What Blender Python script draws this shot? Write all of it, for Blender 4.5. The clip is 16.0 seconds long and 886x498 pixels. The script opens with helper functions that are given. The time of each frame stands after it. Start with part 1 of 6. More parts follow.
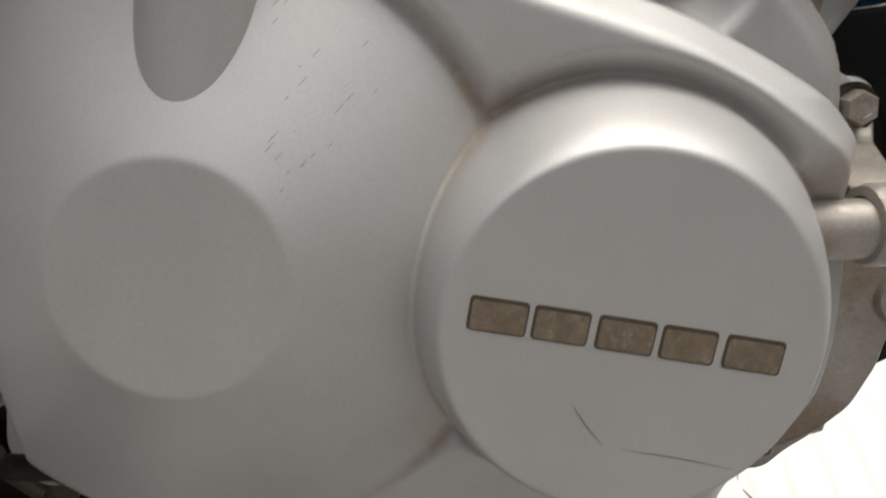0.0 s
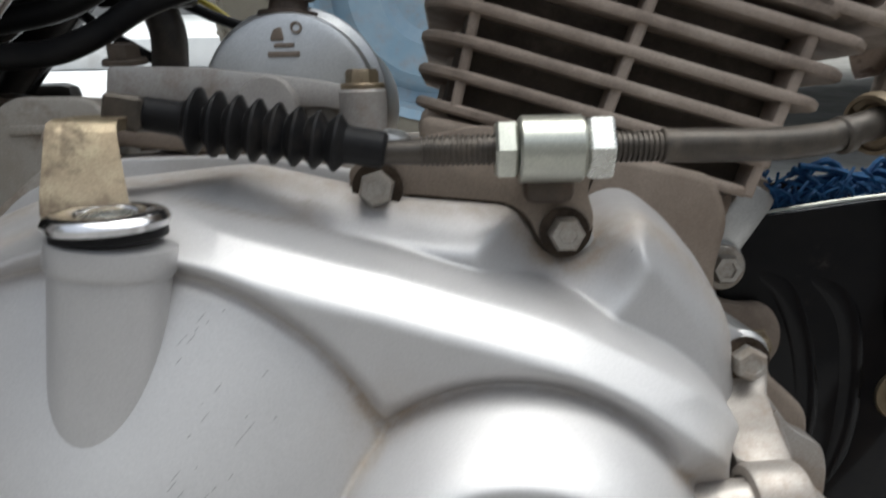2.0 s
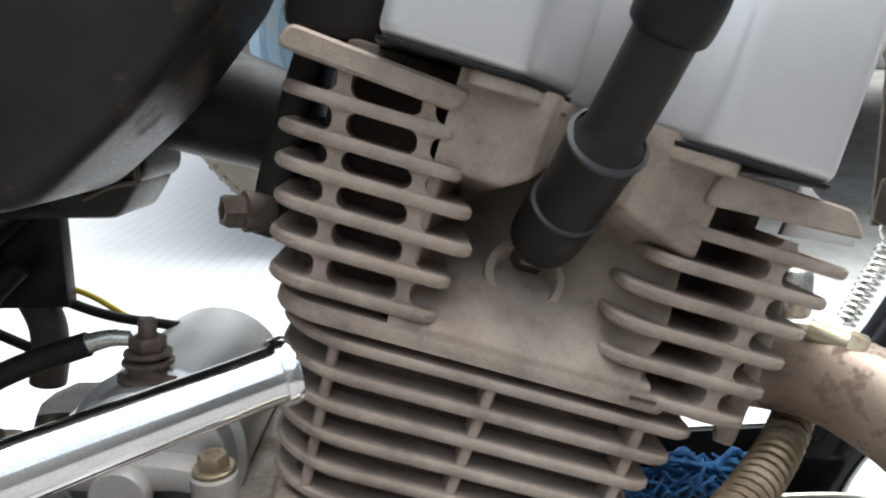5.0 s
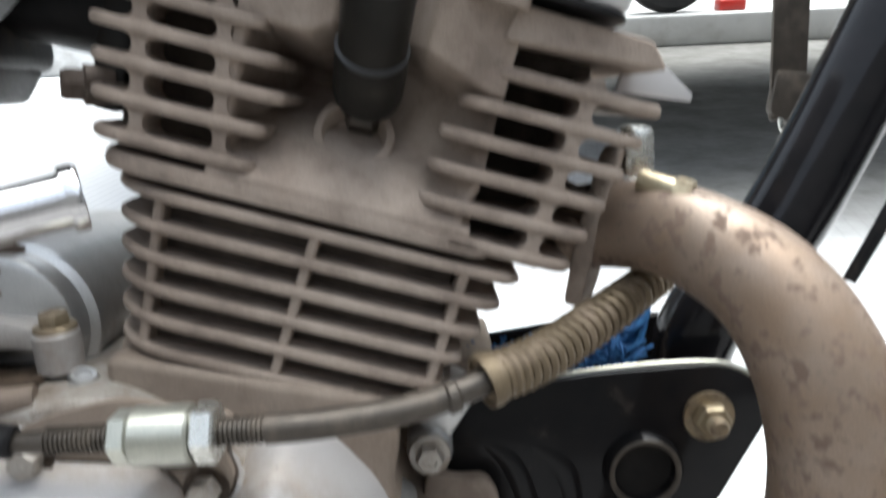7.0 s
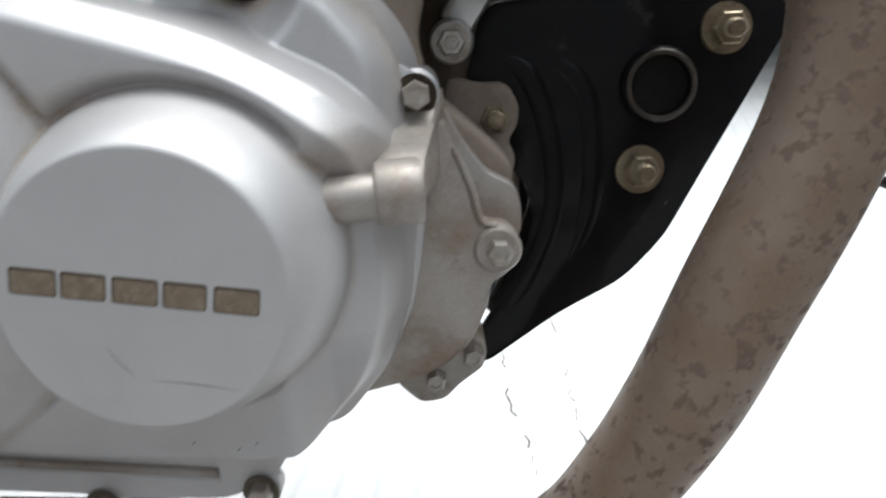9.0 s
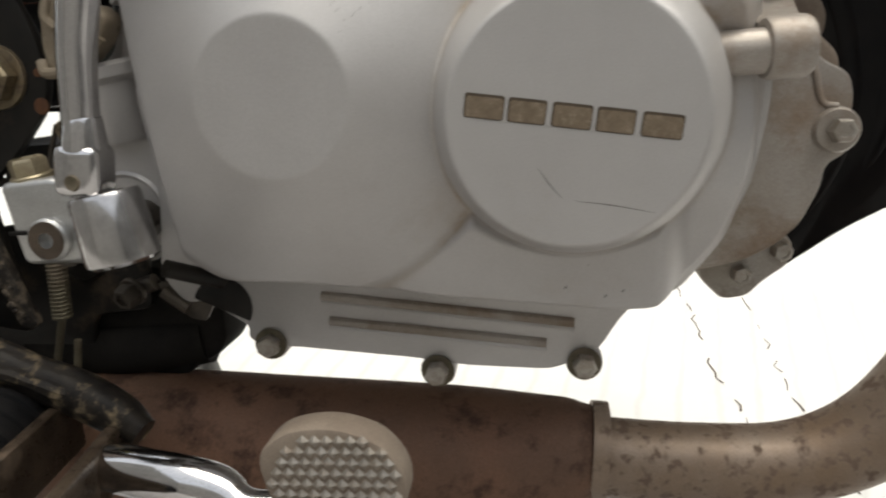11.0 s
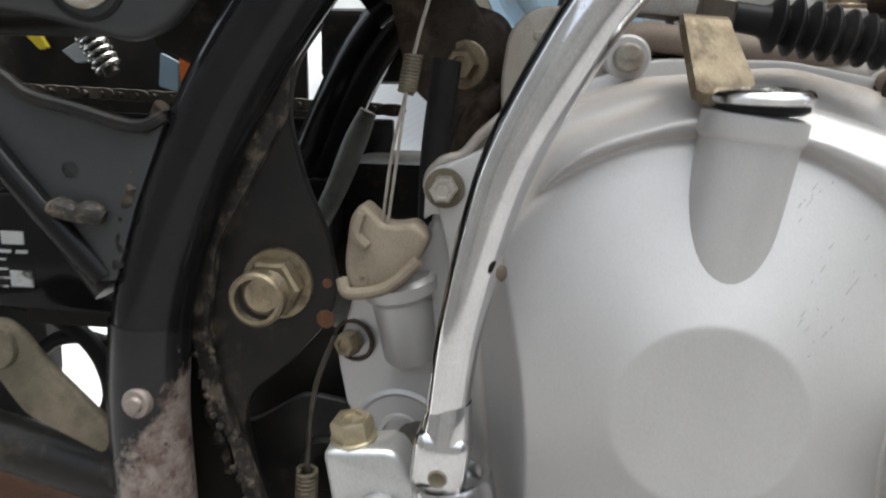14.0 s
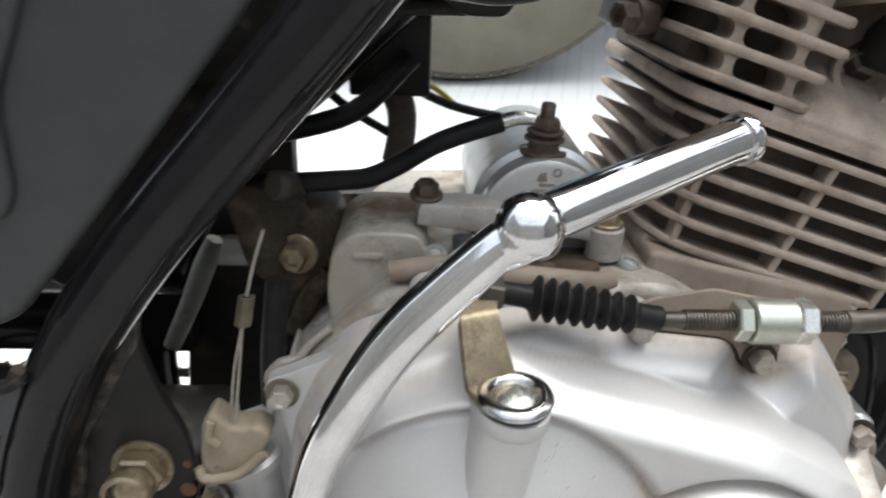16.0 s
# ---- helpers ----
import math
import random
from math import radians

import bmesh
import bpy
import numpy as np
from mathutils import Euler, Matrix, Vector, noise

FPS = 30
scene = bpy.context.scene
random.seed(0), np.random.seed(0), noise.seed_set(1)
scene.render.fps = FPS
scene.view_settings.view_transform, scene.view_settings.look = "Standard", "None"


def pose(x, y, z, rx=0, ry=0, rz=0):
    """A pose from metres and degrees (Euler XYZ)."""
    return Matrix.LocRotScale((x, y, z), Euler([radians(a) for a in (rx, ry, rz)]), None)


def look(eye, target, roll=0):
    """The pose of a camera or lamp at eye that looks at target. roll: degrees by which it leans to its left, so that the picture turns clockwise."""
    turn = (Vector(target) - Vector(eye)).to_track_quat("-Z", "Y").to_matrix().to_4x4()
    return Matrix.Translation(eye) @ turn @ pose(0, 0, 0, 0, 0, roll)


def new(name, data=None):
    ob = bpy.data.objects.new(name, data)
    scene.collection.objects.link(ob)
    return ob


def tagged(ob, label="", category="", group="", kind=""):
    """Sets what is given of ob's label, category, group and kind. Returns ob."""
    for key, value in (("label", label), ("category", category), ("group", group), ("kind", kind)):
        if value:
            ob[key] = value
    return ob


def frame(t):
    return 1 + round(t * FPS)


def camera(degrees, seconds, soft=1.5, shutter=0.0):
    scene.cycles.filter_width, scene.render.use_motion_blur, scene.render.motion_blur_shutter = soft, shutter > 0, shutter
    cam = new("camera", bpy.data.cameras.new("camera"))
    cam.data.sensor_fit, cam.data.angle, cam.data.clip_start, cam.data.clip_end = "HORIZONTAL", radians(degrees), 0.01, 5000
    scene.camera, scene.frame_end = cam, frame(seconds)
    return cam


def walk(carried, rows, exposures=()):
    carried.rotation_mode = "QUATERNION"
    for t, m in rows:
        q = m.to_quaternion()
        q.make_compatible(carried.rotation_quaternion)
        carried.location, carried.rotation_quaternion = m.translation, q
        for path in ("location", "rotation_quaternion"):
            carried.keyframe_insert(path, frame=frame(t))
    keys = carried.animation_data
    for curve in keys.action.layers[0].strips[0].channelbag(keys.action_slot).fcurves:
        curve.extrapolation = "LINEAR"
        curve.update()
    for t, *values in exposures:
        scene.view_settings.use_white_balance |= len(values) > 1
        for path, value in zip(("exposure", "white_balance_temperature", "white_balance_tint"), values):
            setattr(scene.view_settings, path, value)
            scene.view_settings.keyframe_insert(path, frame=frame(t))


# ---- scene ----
cam = camera(62.2, 16.0, soft=2.0, shutter=0.5)
# The motorcycle leans away on its side stand: its own axes (x forward, y inward, z up) against the world's.
LEAN = pose(0, 0, 0.36, -10, 0, 0)
# Seconds, eye, target and roll, along the motorcycle's own axes.
PATH = [
    (0, (-0.0418, -0.1591, 0.057), (-0.0529, 0.8118, -0.182), 0.17),
    (0.5, (-0.0347, -0.1564, 0.0681), (-0.0395, 0.8174, -0.1593), 0.09),
    (1, (-0.0282, -0.1548, 0.082), (-0.0328, 0.8195, -0.143), -0.29),
    (1.5, (-0.0234, -0.1558, 0.104), (-0.032, 0.8256, -0.0882), -0.95),
    (2, (-0.0149, -0.1579, 0.1262), (-0.021, 0.8267, -0.0487), -1.30),
    (2.5, (-0.0011, -0.1504, 0.1495), (-0.004, 0.8333, -0.0302), -1.79),
    (3, (0.0014, -0.1481, 0.1739), (0.0049, 0.8404, 0.0226), -1.56),
    (3.5, (0.0054, -0.1445, 0.2122), (0.0154, 0.8409, 0.042), -1.73),
    (4, (0.0145, -0.1409, 0.2405), (0.0351, 0.8423, 0.0592), -2.04),
    (4.2, (0.0172, -0.1412, 0.2546), (0.0369, 0.8401, 0.0631), -1.38),
    (6.5, (0.0887, -0.1582, 0.2759), (0.1374, 0.8228, 0.0884), 0.04),
    (7, (0.1054, -0.1636, 0.2177), (0.1156, 0.8165, 0.0195), -2.84),
    (7.5, (0.1, -0.1649, 0.1762), (0.1682, 0.8049, -0.058), -1.28),
    (8, (0.0961, -0.1685, 0.143), (0.1707, 0.793, -0.1217), -1.50),
    (8.5, (0.0994, -0.1858, 0.0941), (0.1514, 0.78, -0.1599), -2.42),
    (9, (0.0893, -0.2062, 0.0658), (0.0916, 0.7546, -0.2114), -2.64),
    (11.5, (-0.0369, -0.2549, 0.0115), (-0.1962, 0.708, -0.2061), -2.55),
    (12, (-0.0603, -0.2537, 0.0241), (-0.2408, 0.7083, -0.1807), -1.47),
    (12.5, (-0.0867, -0.2509, 0.0482), (-0.2897, 0.7097, -0.1413), -0.67),
    (13, (-0.1075, -0.2416, 0.0678), (-0.3204, 0.7187, -0.1129), 0.15),
    (13.5, (-0.1367, -0.2281, 0.0777), (-0.3128, 0.736, -0.1211), 0.04),
    (14, (-0.1607, -0.2094, 0.1052), (-0.2873, 0.7583, -0.1129), 1.09),
    (14.5, (-0.1654, -0.1979, 0.1473), (-0.2303, 0.7555, -0.1472), 0.17),
    (15, (-0.1495, -0.2221, 0.2297), (-0.174, 0.7133, -0.123), 1.09),
    (15.5, (-0.1418, -0.2336, 0.2542), (-0.1663, 0.6922, -0.1229), 2.46),
    (16, (-0.1376, -0.2143, 0.266), (-0.0978, 0.7021, -0.1323), 1.99),
]
from mathutils.bvhtree import BVHTree

EXPOSURES = [(0.0, 0.30, 6700, 7), (1.0, 0.24, 6650, 7), (2.0, 0.64, 6150, 6), (3.5, 1.18, 6150, 5), (4.2, 1.36, 6150, 5), (6.3, 1.10, 6100, 6), (7.5, 1.25, 6050, 6), (8.2, 0.98, 6000, 6), (9.0, 0.62, 6000, 6), (11.5, 0.42, 7000, 7), (12.0, 0.82, 6450, 6), (13.0, 0.82, 6350, 6), (14.0, 1.12, 6300, 6), (15.0, 1.42, 6250, 6), (16.0, 1.25, 6250, 6)]
walk(cam, [(t, LEAN @ look(eye, target, roll)) for t, eye, target, roll in PATH], EXPOSURES)

# ---- light ----
SUN_UP, SUN_ROUND = 72, 30
world = bpy.data.worlds.new("world")
scene.world = world
world.use_nodes = True
wn = world.node_tree
sky = wn.nodes.new("ShaderNodeTexSky")
sky.sky_type, sky.sun_disc = "NISHITA", False
sky.sun_elevation, sky.sun_rotation = radians(SUN_UP), radians(SUN_ROUND)
sky.dust_density = 3.0
hazy = wn.nodes.new("ShaderNodeHueSaturation")
hazy.inputs["Saturation"].default_value = 0.30
wn.links.new(sky.outputs["Color"], hazy.inputs["Color"])
wn.links.new(hazy.outputs["Color"], wn.nodes["Background"].inputs["Color"])
wn.nodes["Background"].inputs["Strength"].default_value = 0.215
sun = new("sun", bpy.data.lights.new("sun", "SUN"))
sun.data.energy, sun.data.angle, sun.data.color = 2.2, radians(70), (1.0, 0.95, 0.87)
az = radians(SUN_ROUND)
sun.matrix_world = look((math.sin(az) * math.cos(radians(SUN_UP)), math.cos(az) * math.cos(radians(SUN_UP)), math.sin(radians(SUN_UP))), (0, 0, 0))


# ---- materials ----
def tree(name):
    m = bpy.data.materials.new(name)
    m.use_nodes = True
    n = m.node_tree.nodes
    return m, m.node_tree, n, n["Principled BSDF"]


def noise_node(nt, scale, detail=4.0, rough=0.6, coord="Object"):
    tc = nt.nodes.new("ShaderNodeTexCoord")
    t = nt.nodes.new("ShaderNodeTexNoise")
    t.inputs["Scale"].default_value, t.inputs["Detail"].default_value, t.inputs["Roughness"].default_value = scale, detail, rough
    nt.links.new(tc.outputs[coord], t.inputs["Vector"])
    return t


def ramp(nt, src, stops):
    r = nt.nodes.new("ShaderNodeValToRGB")
    e = r.color_ramp.elements
    while len(e) < len(stops):
        e.new(0.5)
    for k, (p, c) in zip(e, stops):
        k.position = p
        k.color = (c, c, c, 1) if isinstance(c, (int, float)) else (*c, 1)
    nt.links.new(src, r.inputs[0])
    return r


def mix(nt, fac, a, b):
    m = nt.nodes.new("ShaderNodeMix")
    m.data_type = "RGBA"
    for sock, v in ((m.inputs["Factor"], fac), (m.inputs["A"], a), (m.inputs["B"], b)):
        if isinstance(v, (int, float)):
            sock.default_value = v
        elif isinstance(v, tuple):
            sock.default_value = (*v, 1)
        else:
            nt.links.new(v, sock)
    return m.outputs["Result"]


def surface(name, base, base2, rough=(0.4, 0.6), metal=0.0, scale=60, dirt=None, dirt_scale=25, dirt_at=(0.5, 0.7), bump=0.15, bump_scale=900, coat=0.0, attr="", speck=None, dirt_detail=8, grain=0.16, gloss=0.16):
    """A worn surface: two tones at one scale, patches of dirt at another, fine relief. attr: a mesh attribute that also holds dirt."""
    m, nt, n, b = tree(name)
    big = noise_node(nt, scale, 5)
    fine = noise_node(nt, bump_scale, 3)
    col = mix(nt, ramp(nt, big.outputs["Fac"], [(0.35, 0.0), (0.65, 1.0)]).outputs["Color"], base, base2)
    r = ramp(nt, fine.outputs["Fac"], [(0.3, rough[0]), (0.7, rough[1])]).outputs["Color"]
    if dirt:
        d = ramp(nt, noise_node(nt, dirt_scale, dirt_detail, 0.7).outputs["Fac"], [(dirt_at[0], 0.0), (dirt_at[1], 1.0)]).outputs["Color"]
        if attr:
            at = n.new("ShaderNodeAttribute")
            at.attribute_name = attr
            mul = n.new("ShaderNodeMath")
            mul.operation, mul.use_clamp = "MULTIPLY_ADD", True
            nt.links.new(at.outputs["Fac"], mul.inputs[0])
            wob = ramp(nt, noise_node(nt, 160, 6, 0.7).outputs["Fac"], [(0.3, 0.25), (0.7, 1.0)]).outputs["Color"]
            nt.links.new(wob, mul.inputs[1])
            half = n.new("ShaderNodeMath")
            half.operation = "MULTIPLY"
            nt.links.new(d, half.inputs[0])
            half.inputs[1].default_value = 0.35
            nt.links.new(half.outputs[0], mul.inputs[2])
            d = mul.outputs[0]
        col = mix(nt, d, col, dirt)
        r = mix(nt, d, r, (0.9, 0.9, 0.9))
        mm = n.new("ShaderNodeMath")
        mm.operation = "MULTIPLY_ADD"
        nt.links.new(d, mm.inputs[0])
        mm.inputs[1].default_value, mm.inputs[2].default_value = -metal * 0.9, metal
        nt.links.new(mm.outputs[0], b.inputs["Metallic"])
    else:
        b.inputs["Metallic"].default_value = metal
    if speck:
        # scattered small chips
        vt = n.new("ShaderNodeTexVoronoi")
        vt.inputs["Scale"].default_value = speck[1]
        tc = n.new("ShaderNodeTexCoord")
        mp = n.new("ShaderNodeMapping")
        mp.vector_type = "TEXTURE"
        mp.inputs["Rotation"].default_value, mp.inputs["Scale"].default_value = (0, radians(32), 0), (1, 1, 5.0)
        nt.links.new(tc.outputs["Object"], mp.inputs["Vector"])
        nt.links.new(mp.outputs["Vector"], vt.inputs["Vector"])
        dots = ramp(nt, vt.outputs["Distance"], [(0.0, 1.0), (speck[2], 1.0), (speck[2] + 0.02, 0.0)]).outputs["Color"]
        some = ramp(nt, noise_node(nt, 17, 3).outputs["Fac"], [(0.66, 0.0), (0.70, 1.0)]).outputs["Color"]
        mk = n.new("ShaderNodeMath")
        mk.operation = "MULTIPLY"
        nt.links.new(dots, mk.inputs[0])
        nt.links.new(some, mk.inputs[1])
        col = mix(nt, mk.outputs[0], col, speck[0])
    if grain:
        # fine mottling at the size of dust
        mul = n.new("ShaderNodeMix")
        mul.data_type, mul.blend_type = "RGBA", "MULTIPLY"
        mul.inputs["Factor"].default_value = 1.0
        nt.links.new(col, mul.inputs["A"])
        nt.links.new(ramp(nt, noise_node(nt, 1700, 4, 0.75).outputs["Fac"], [(0.34, 1.0 - 1.6 * grain), (0.62, 1.0)]).outputs["Color"], mul.inputs["B"])
        col = mul.outputs["Result"]
    nt.links.new(col, b.inputs["Base Color"])
    nt.links.new(r, b.inputs["Roughness"])
    b.inputs["Coat Weight"].default_value = coat
    b.inputs["Coat Roughness"].default_value = 0.12
    if bump:
        bp = n.new("ShaderNodeBump")
        bp.inputs["Strength"].default_value, bp.inputs["Distance"].default_value = bump, 0.0006
        nt.links.new(fine.outputs["Fac"], bp.inputs["Height"])
        nt.links.new(bp.outputs["Normal"], b.inputs["Normal"])
    if max(base) < 0.03:
        b.inputs["Specular IOR Level"].default_value = gloss
    return m


DUST = (0.30, 0.23, 0.17)
silver = surface("silver_paint", (0.56, 0.545, 0.535), (0.51, 0.495, 0.485), (0.43, 0.52), 0.48, 18, (0.36, 0.27, 0.18), 9, (0.62, 0.85), 0.06, 1500, attr="dirt", speck=((0.10, 0.09, 0.08), 360, 0.10), grain=0.07)
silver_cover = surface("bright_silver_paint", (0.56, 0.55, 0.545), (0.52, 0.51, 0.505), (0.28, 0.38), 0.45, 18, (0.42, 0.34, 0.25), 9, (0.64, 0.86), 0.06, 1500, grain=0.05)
silver_dusty = surface("dusty_silver_casting", (0.44, 0.41, 0.37), (0.34, 0.30, 0.25), (0.45, 0.6), 0.4, 30, (0.15, 0.10, 0.065), 24, (0.46, 0.64), 0.15, 1100)
silver_tan = surface("dust_tinted_silver", (0.45, 0.415, 0.38), (0.37, 0.325, 0.28), (0.36, 0.48), 0.5, 25, (0.24, 0.165, 0.11), 22, (0.46, 0.68), 0.08, 1200)
weld = surface("dirty_weld", (0.014, 0.012, 0.011), (0.03, 0.025, 0.02), (0.3, 0.5), 0.1, 120, (0.20, 0.155, 0.10), 70, (0.52, 0.62), 0.4, 500)
crust = surface("crusted_oily_dirt", (0.030, 0.023, 0.017), (0.012, 0.010, 0.009), (0.45, 0.8), 0.0, 160, (0.15, 0.118, 0.085), 120, (0.50, 0.60), 0.8, 420)
rust = surface("rust_spot", (0.16, 0.07, 0.03), (0.10, 0.045, 0.025), (0.8, 0.95), 0.0, 300, bump=0.2)
alloy = surface("bare_alloy", (0.62, 0.62, 0.61), (0.52, 0.52, 0.51), (0.3, 0.42), 0.8, 40, (0.40, 0.34, 0.27), 20, (0.56, 0.75), 0.1, 1300)
dusty = surface("dust_covered_casting", (0.345, 0.275, 0.222), (0.215, 0.168, 0.134), (0.70, 0.95), 0.05, 62, (0.40, 0.33, 0.272), 24, (0.45, 0.7), 0.45, 700)
# dirt tone darkened so the colour also carries the shade between fins
shaded_fin_dirt = surface("shaded_dirt_between_fins", (0.10, 0.080, 0.064), (0.055, 0.043, 0.035), (0.8, 0.95), 0.0, 45, (0.16, 0.13, 0.105), 30, (0.55, 0.75), 0.35, 600)
chrome = surface("chrome", (0.80, 0.79, 0.79), (0.70, 0.69, 0.70), (0.07, 0.15), 1.0, 60, (0.35, 0.29, 0.25), 45, (0.72, 0.80), 0.012, 400)
dark_zinc = surface("dirty_yellow_zinc", (0.36, 0.30, 0.20), (0.27, 0.21, 0.14), (0.3, 0.5), 0.75, 120, (0.13, 0.09, 0.06), 70, (0.48, 0.66), 0.15, 900)
zinc = surface("yellow_zinc", (0.46, 0.40, 0.28), (0.38, 0.32, 0.21), (0.3, 0.45), 0.85, 120, (0.26, 0.20, 0.14), 60, (0.5, 0.7), 0.12, 900)
steel = surface("dull_steel", (0.50, 0.47, 0.43), (0.40, 0.36, 0.31), (0.35, 0.5), 0.75, 150, (0.26, 0.20, 0.15), 80, (0.5, 0.72), 0.12, 900)
plated = surface("plated_steel", (0.62, 0.62, 0.58), (0.55, 0.54, 0.49), (0.24, 0.30), 0.85, 90, (0.34, 0.29, 0.22), 40, (0.66, 0.85), 0.0, 300)
black_gloss = surface("black_enamel", (0.008, 0.008, 0.009), (0.012, 0.011, 0.011), (0.09, 0.17), 0.0, 60, (0.07, 0.055, 0.045), 22, (0.64, 0.88), 0.006, 300, speck=((0.16, 0.14, 0.12), 300, 0.09))
tube_enamel = surface("glossy_tube_enamel", (0.008, 0.008, 0.009), (0.012, 0.011, 0.012), (0.07, 0.16), 0.0, 60, (0.07, 0.055, 0.045), 22, (0.62, 0.88), 0.006, 300, speck=((0.16, 0.14, 0.12), 260, 0.10), gloss=0.24)
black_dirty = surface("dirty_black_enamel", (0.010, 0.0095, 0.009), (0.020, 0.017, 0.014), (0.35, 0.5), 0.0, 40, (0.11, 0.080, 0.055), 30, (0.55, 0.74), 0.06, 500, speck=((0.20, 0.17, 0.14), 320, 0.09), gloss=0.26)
grime = surface("oily_brown_grime", (0.055, 0.038, 0.026), (0.085, 0.062, 0.043), (0.45, 0.7), 0.1, 60, (0.15, 0.11, 0.08), 40, (0.5, 0.7), 0.15, 700)
greasy = surface("oily_black_brown_grease", (0.026, 0.018, 0.013), (0.055, 0.040, 0.028), (0.22, 0.45), 0.1, 70, (0.13, 0.095, 0.07), 45, (0.52, 0.70), 0.3, 500)
case_dust = surface("brown_dusty_casting", (0.215, 0.166, 0.128), (0.30, 0.245, 0.195), (0.6, 0.85), 0.15, 28, (0.13, 0.095, 0.07), 20, (0.55, 0.72), 0.2, 900)
plastic = surface("black_plastic", (0.028, 0.029, 0.030), (0.036, 0.036, 0.037), (0.42, 0.52), 0.0, 50, (0.08, 0.07, 0.06), 15, (0.65, 0.9), 0.15, 1600)
rubber = surface("black_rubber", (0.009, 0.009, 0.010), (0.016, 0.015, 0.015), (0.38, 0.55), 0.0, 60, (0.07, 0.058, 0.048), 35, (0.60, 0.85), 0.06, 900)
pipe_mat = surface("heat_browned_pipe", (0.245, 0.172, 0.118), (0.30, 0.235, 0.185), (0.36, 0.55), 0.40, 30, (0.160, 0.110, 0.081), 125, (0.53, 0.64), 0.15, 700, dirt_detail=2)
worn = surface("worn_bare_tube", (0.36, 0.31, 0.28), (0.26, 0.20, 0.17), (0.4, 0.6), 0.4, 35, (0.04, 0.03, 0.025), 30, (0.56, 0.62), 0.2, 600)
olive = surface("dirty_olive_metal", (0.17, 0.15, 0.10), (0.12, 0.10, 0.07), (0.5, 0.7), 0.4, 80, DUST, 30, (0.5, 0.75), 0.2, 900)
bronze = surface("dirty_bronze_spring", (0.19, 0.145, 0.09), (0.14, 0.105, 0.065), (0.45, 0.65), 0.5, 100, DUST, 60, (0.5, 0.75), 0.2, 900)
dark_steel = surface("dark_steel", (0.07, 0.06, 0.05), (0.10, 0.085, 0.07), (0.35, 0.5), 0.6, 90, (0.15, 0.12, 0.09), 50, (0.52, 0.75), 0.12, 800)
scuffed = surface("rubbed_grey_scuff", (0.20, 0.185, 0.17), (0.13, 0.12, 0.11), (0.6, 0.8), 0.2, 300, bump=0.0)
rusty_brown = surface("rusted_brown_steel", (0.085, 0.060, 0.045), (0.13, 0.098, 0.078), (0.5, 0.75), 0.3, 140, (0.20, 0.165, 0.135), 90, (0.55, 0.72), 0.25, 800)
alloy_dull = surface("dull_dusty_alloy", (0.50, 0.475, 0.45), (0.42, 0.39, 0.36), (0.45, 0.6), 0.4, 40, (0.27, 0.205, 0.155), 30, (0.50, 0.72), 0.12, 1000)
pale_grey = surface("pale_green_grey_metal", (0.20, 0.205, 0.185), (0.15, 0.155, 0.14), (0.45, 0.6), 0.2, 40, (0.08, 0.07, 0.055), 30, (0.5, 0.7), 0.1, 800)
# near black that paints the darkness inside gaps and under parts
inner_shade = surface("inner_shade_black", (0.012, 0.011, 0.010), (0.02, 0.018, 0.016), (0.8, 0.95), 0.0, 50, bump=0.1)
white_ink = surface("white_decal", (0.62, 0.62, 0.60), (0.52, 0.52, 0.50), (0.5, 0.6), 0.0, 80, (0.10, 0.09, 0.08), 90, (0.55, 0.65), 0.0)
letters = surface("brown_filled_letters", (0.26, 0.20, 0.14), (0.20, 0.15, 0.10), (0.5, 0.65), 0.3, 160, (0.36, 0.30, 0.22), 200, (0.5, 0.7), 0.1)
letters_dark = surface("painted_sunken_edge", (0.10, 0.075, 0.05), (0.08, 0.06, 0.04), (0.6, 0.8), 0.1, 160, bump=0.1)
blue_yarn = surface("blue_yarn", (0.008, 0.05, 0.16), (0.02, 0.12, 0.29), (0.8, 0.95), 0.0, 300, bump=0.2)
hose_brown = surface("dusty_brown_hose", (0.035, 0.028, 0.022), (0.06, 0.048, 0.038), (0.5, 0.7), 0.0, 60, (0.11, 0.085, 0.065), 30, (0.5, 0.75), 0.1, 900)
rubber_tyre = surface("dusty_tyre_rubber", (0.135, 0.120, 0.088), (0.17, 0.150, 0.115), (0.8, 0.95), 0.0, 12, (0.12, 0.11, 0.095), 8, (0.5, 0.8), 0.2, 300)
blue_rim = surface("pale_blue_rim", (0.20, 0.30, 0.38), (0.26, 0.34, 0.40), (0.45, 0.6), 0.1, 15, DUST, 10, (0.5, 0.8), 0.1, 300)
black_tyre = surface("black_tyre_rubber", (0.025, 0.025, 0.026), (0.04, 0.038, 0.036), (0.7, 0.9), 0.0, 20, bump=0.2, bump_scale=300)
white_paint = surface("white_paint", (0.70, 0.70, 0.68), (0.62, 0.62, 0.60), (0.5, 0.7), 0.0, 4, (0.40, 0.38, 0.35), 3, (0.55, 0.8), 0.1, 300)
rusty = surface("rusty_silencer", (0.20, 0.105, 0.065), (0.13, 0.075, 0.05), (0.55, 0.8), 0.25, 14, (0.07, 0.035, 0.022), 45, (0.52, 0.64), 0.3, 700)
zinc_grey = surface("grey_zinc_plate", (0.52, 0.52, 0.45), (0.46, 0.46, 0.40), (0.30, 0.36), 0.8, 120, (0.30, 0.26, 0.20), 50, (0.66, 0.85), 0.01, 400)
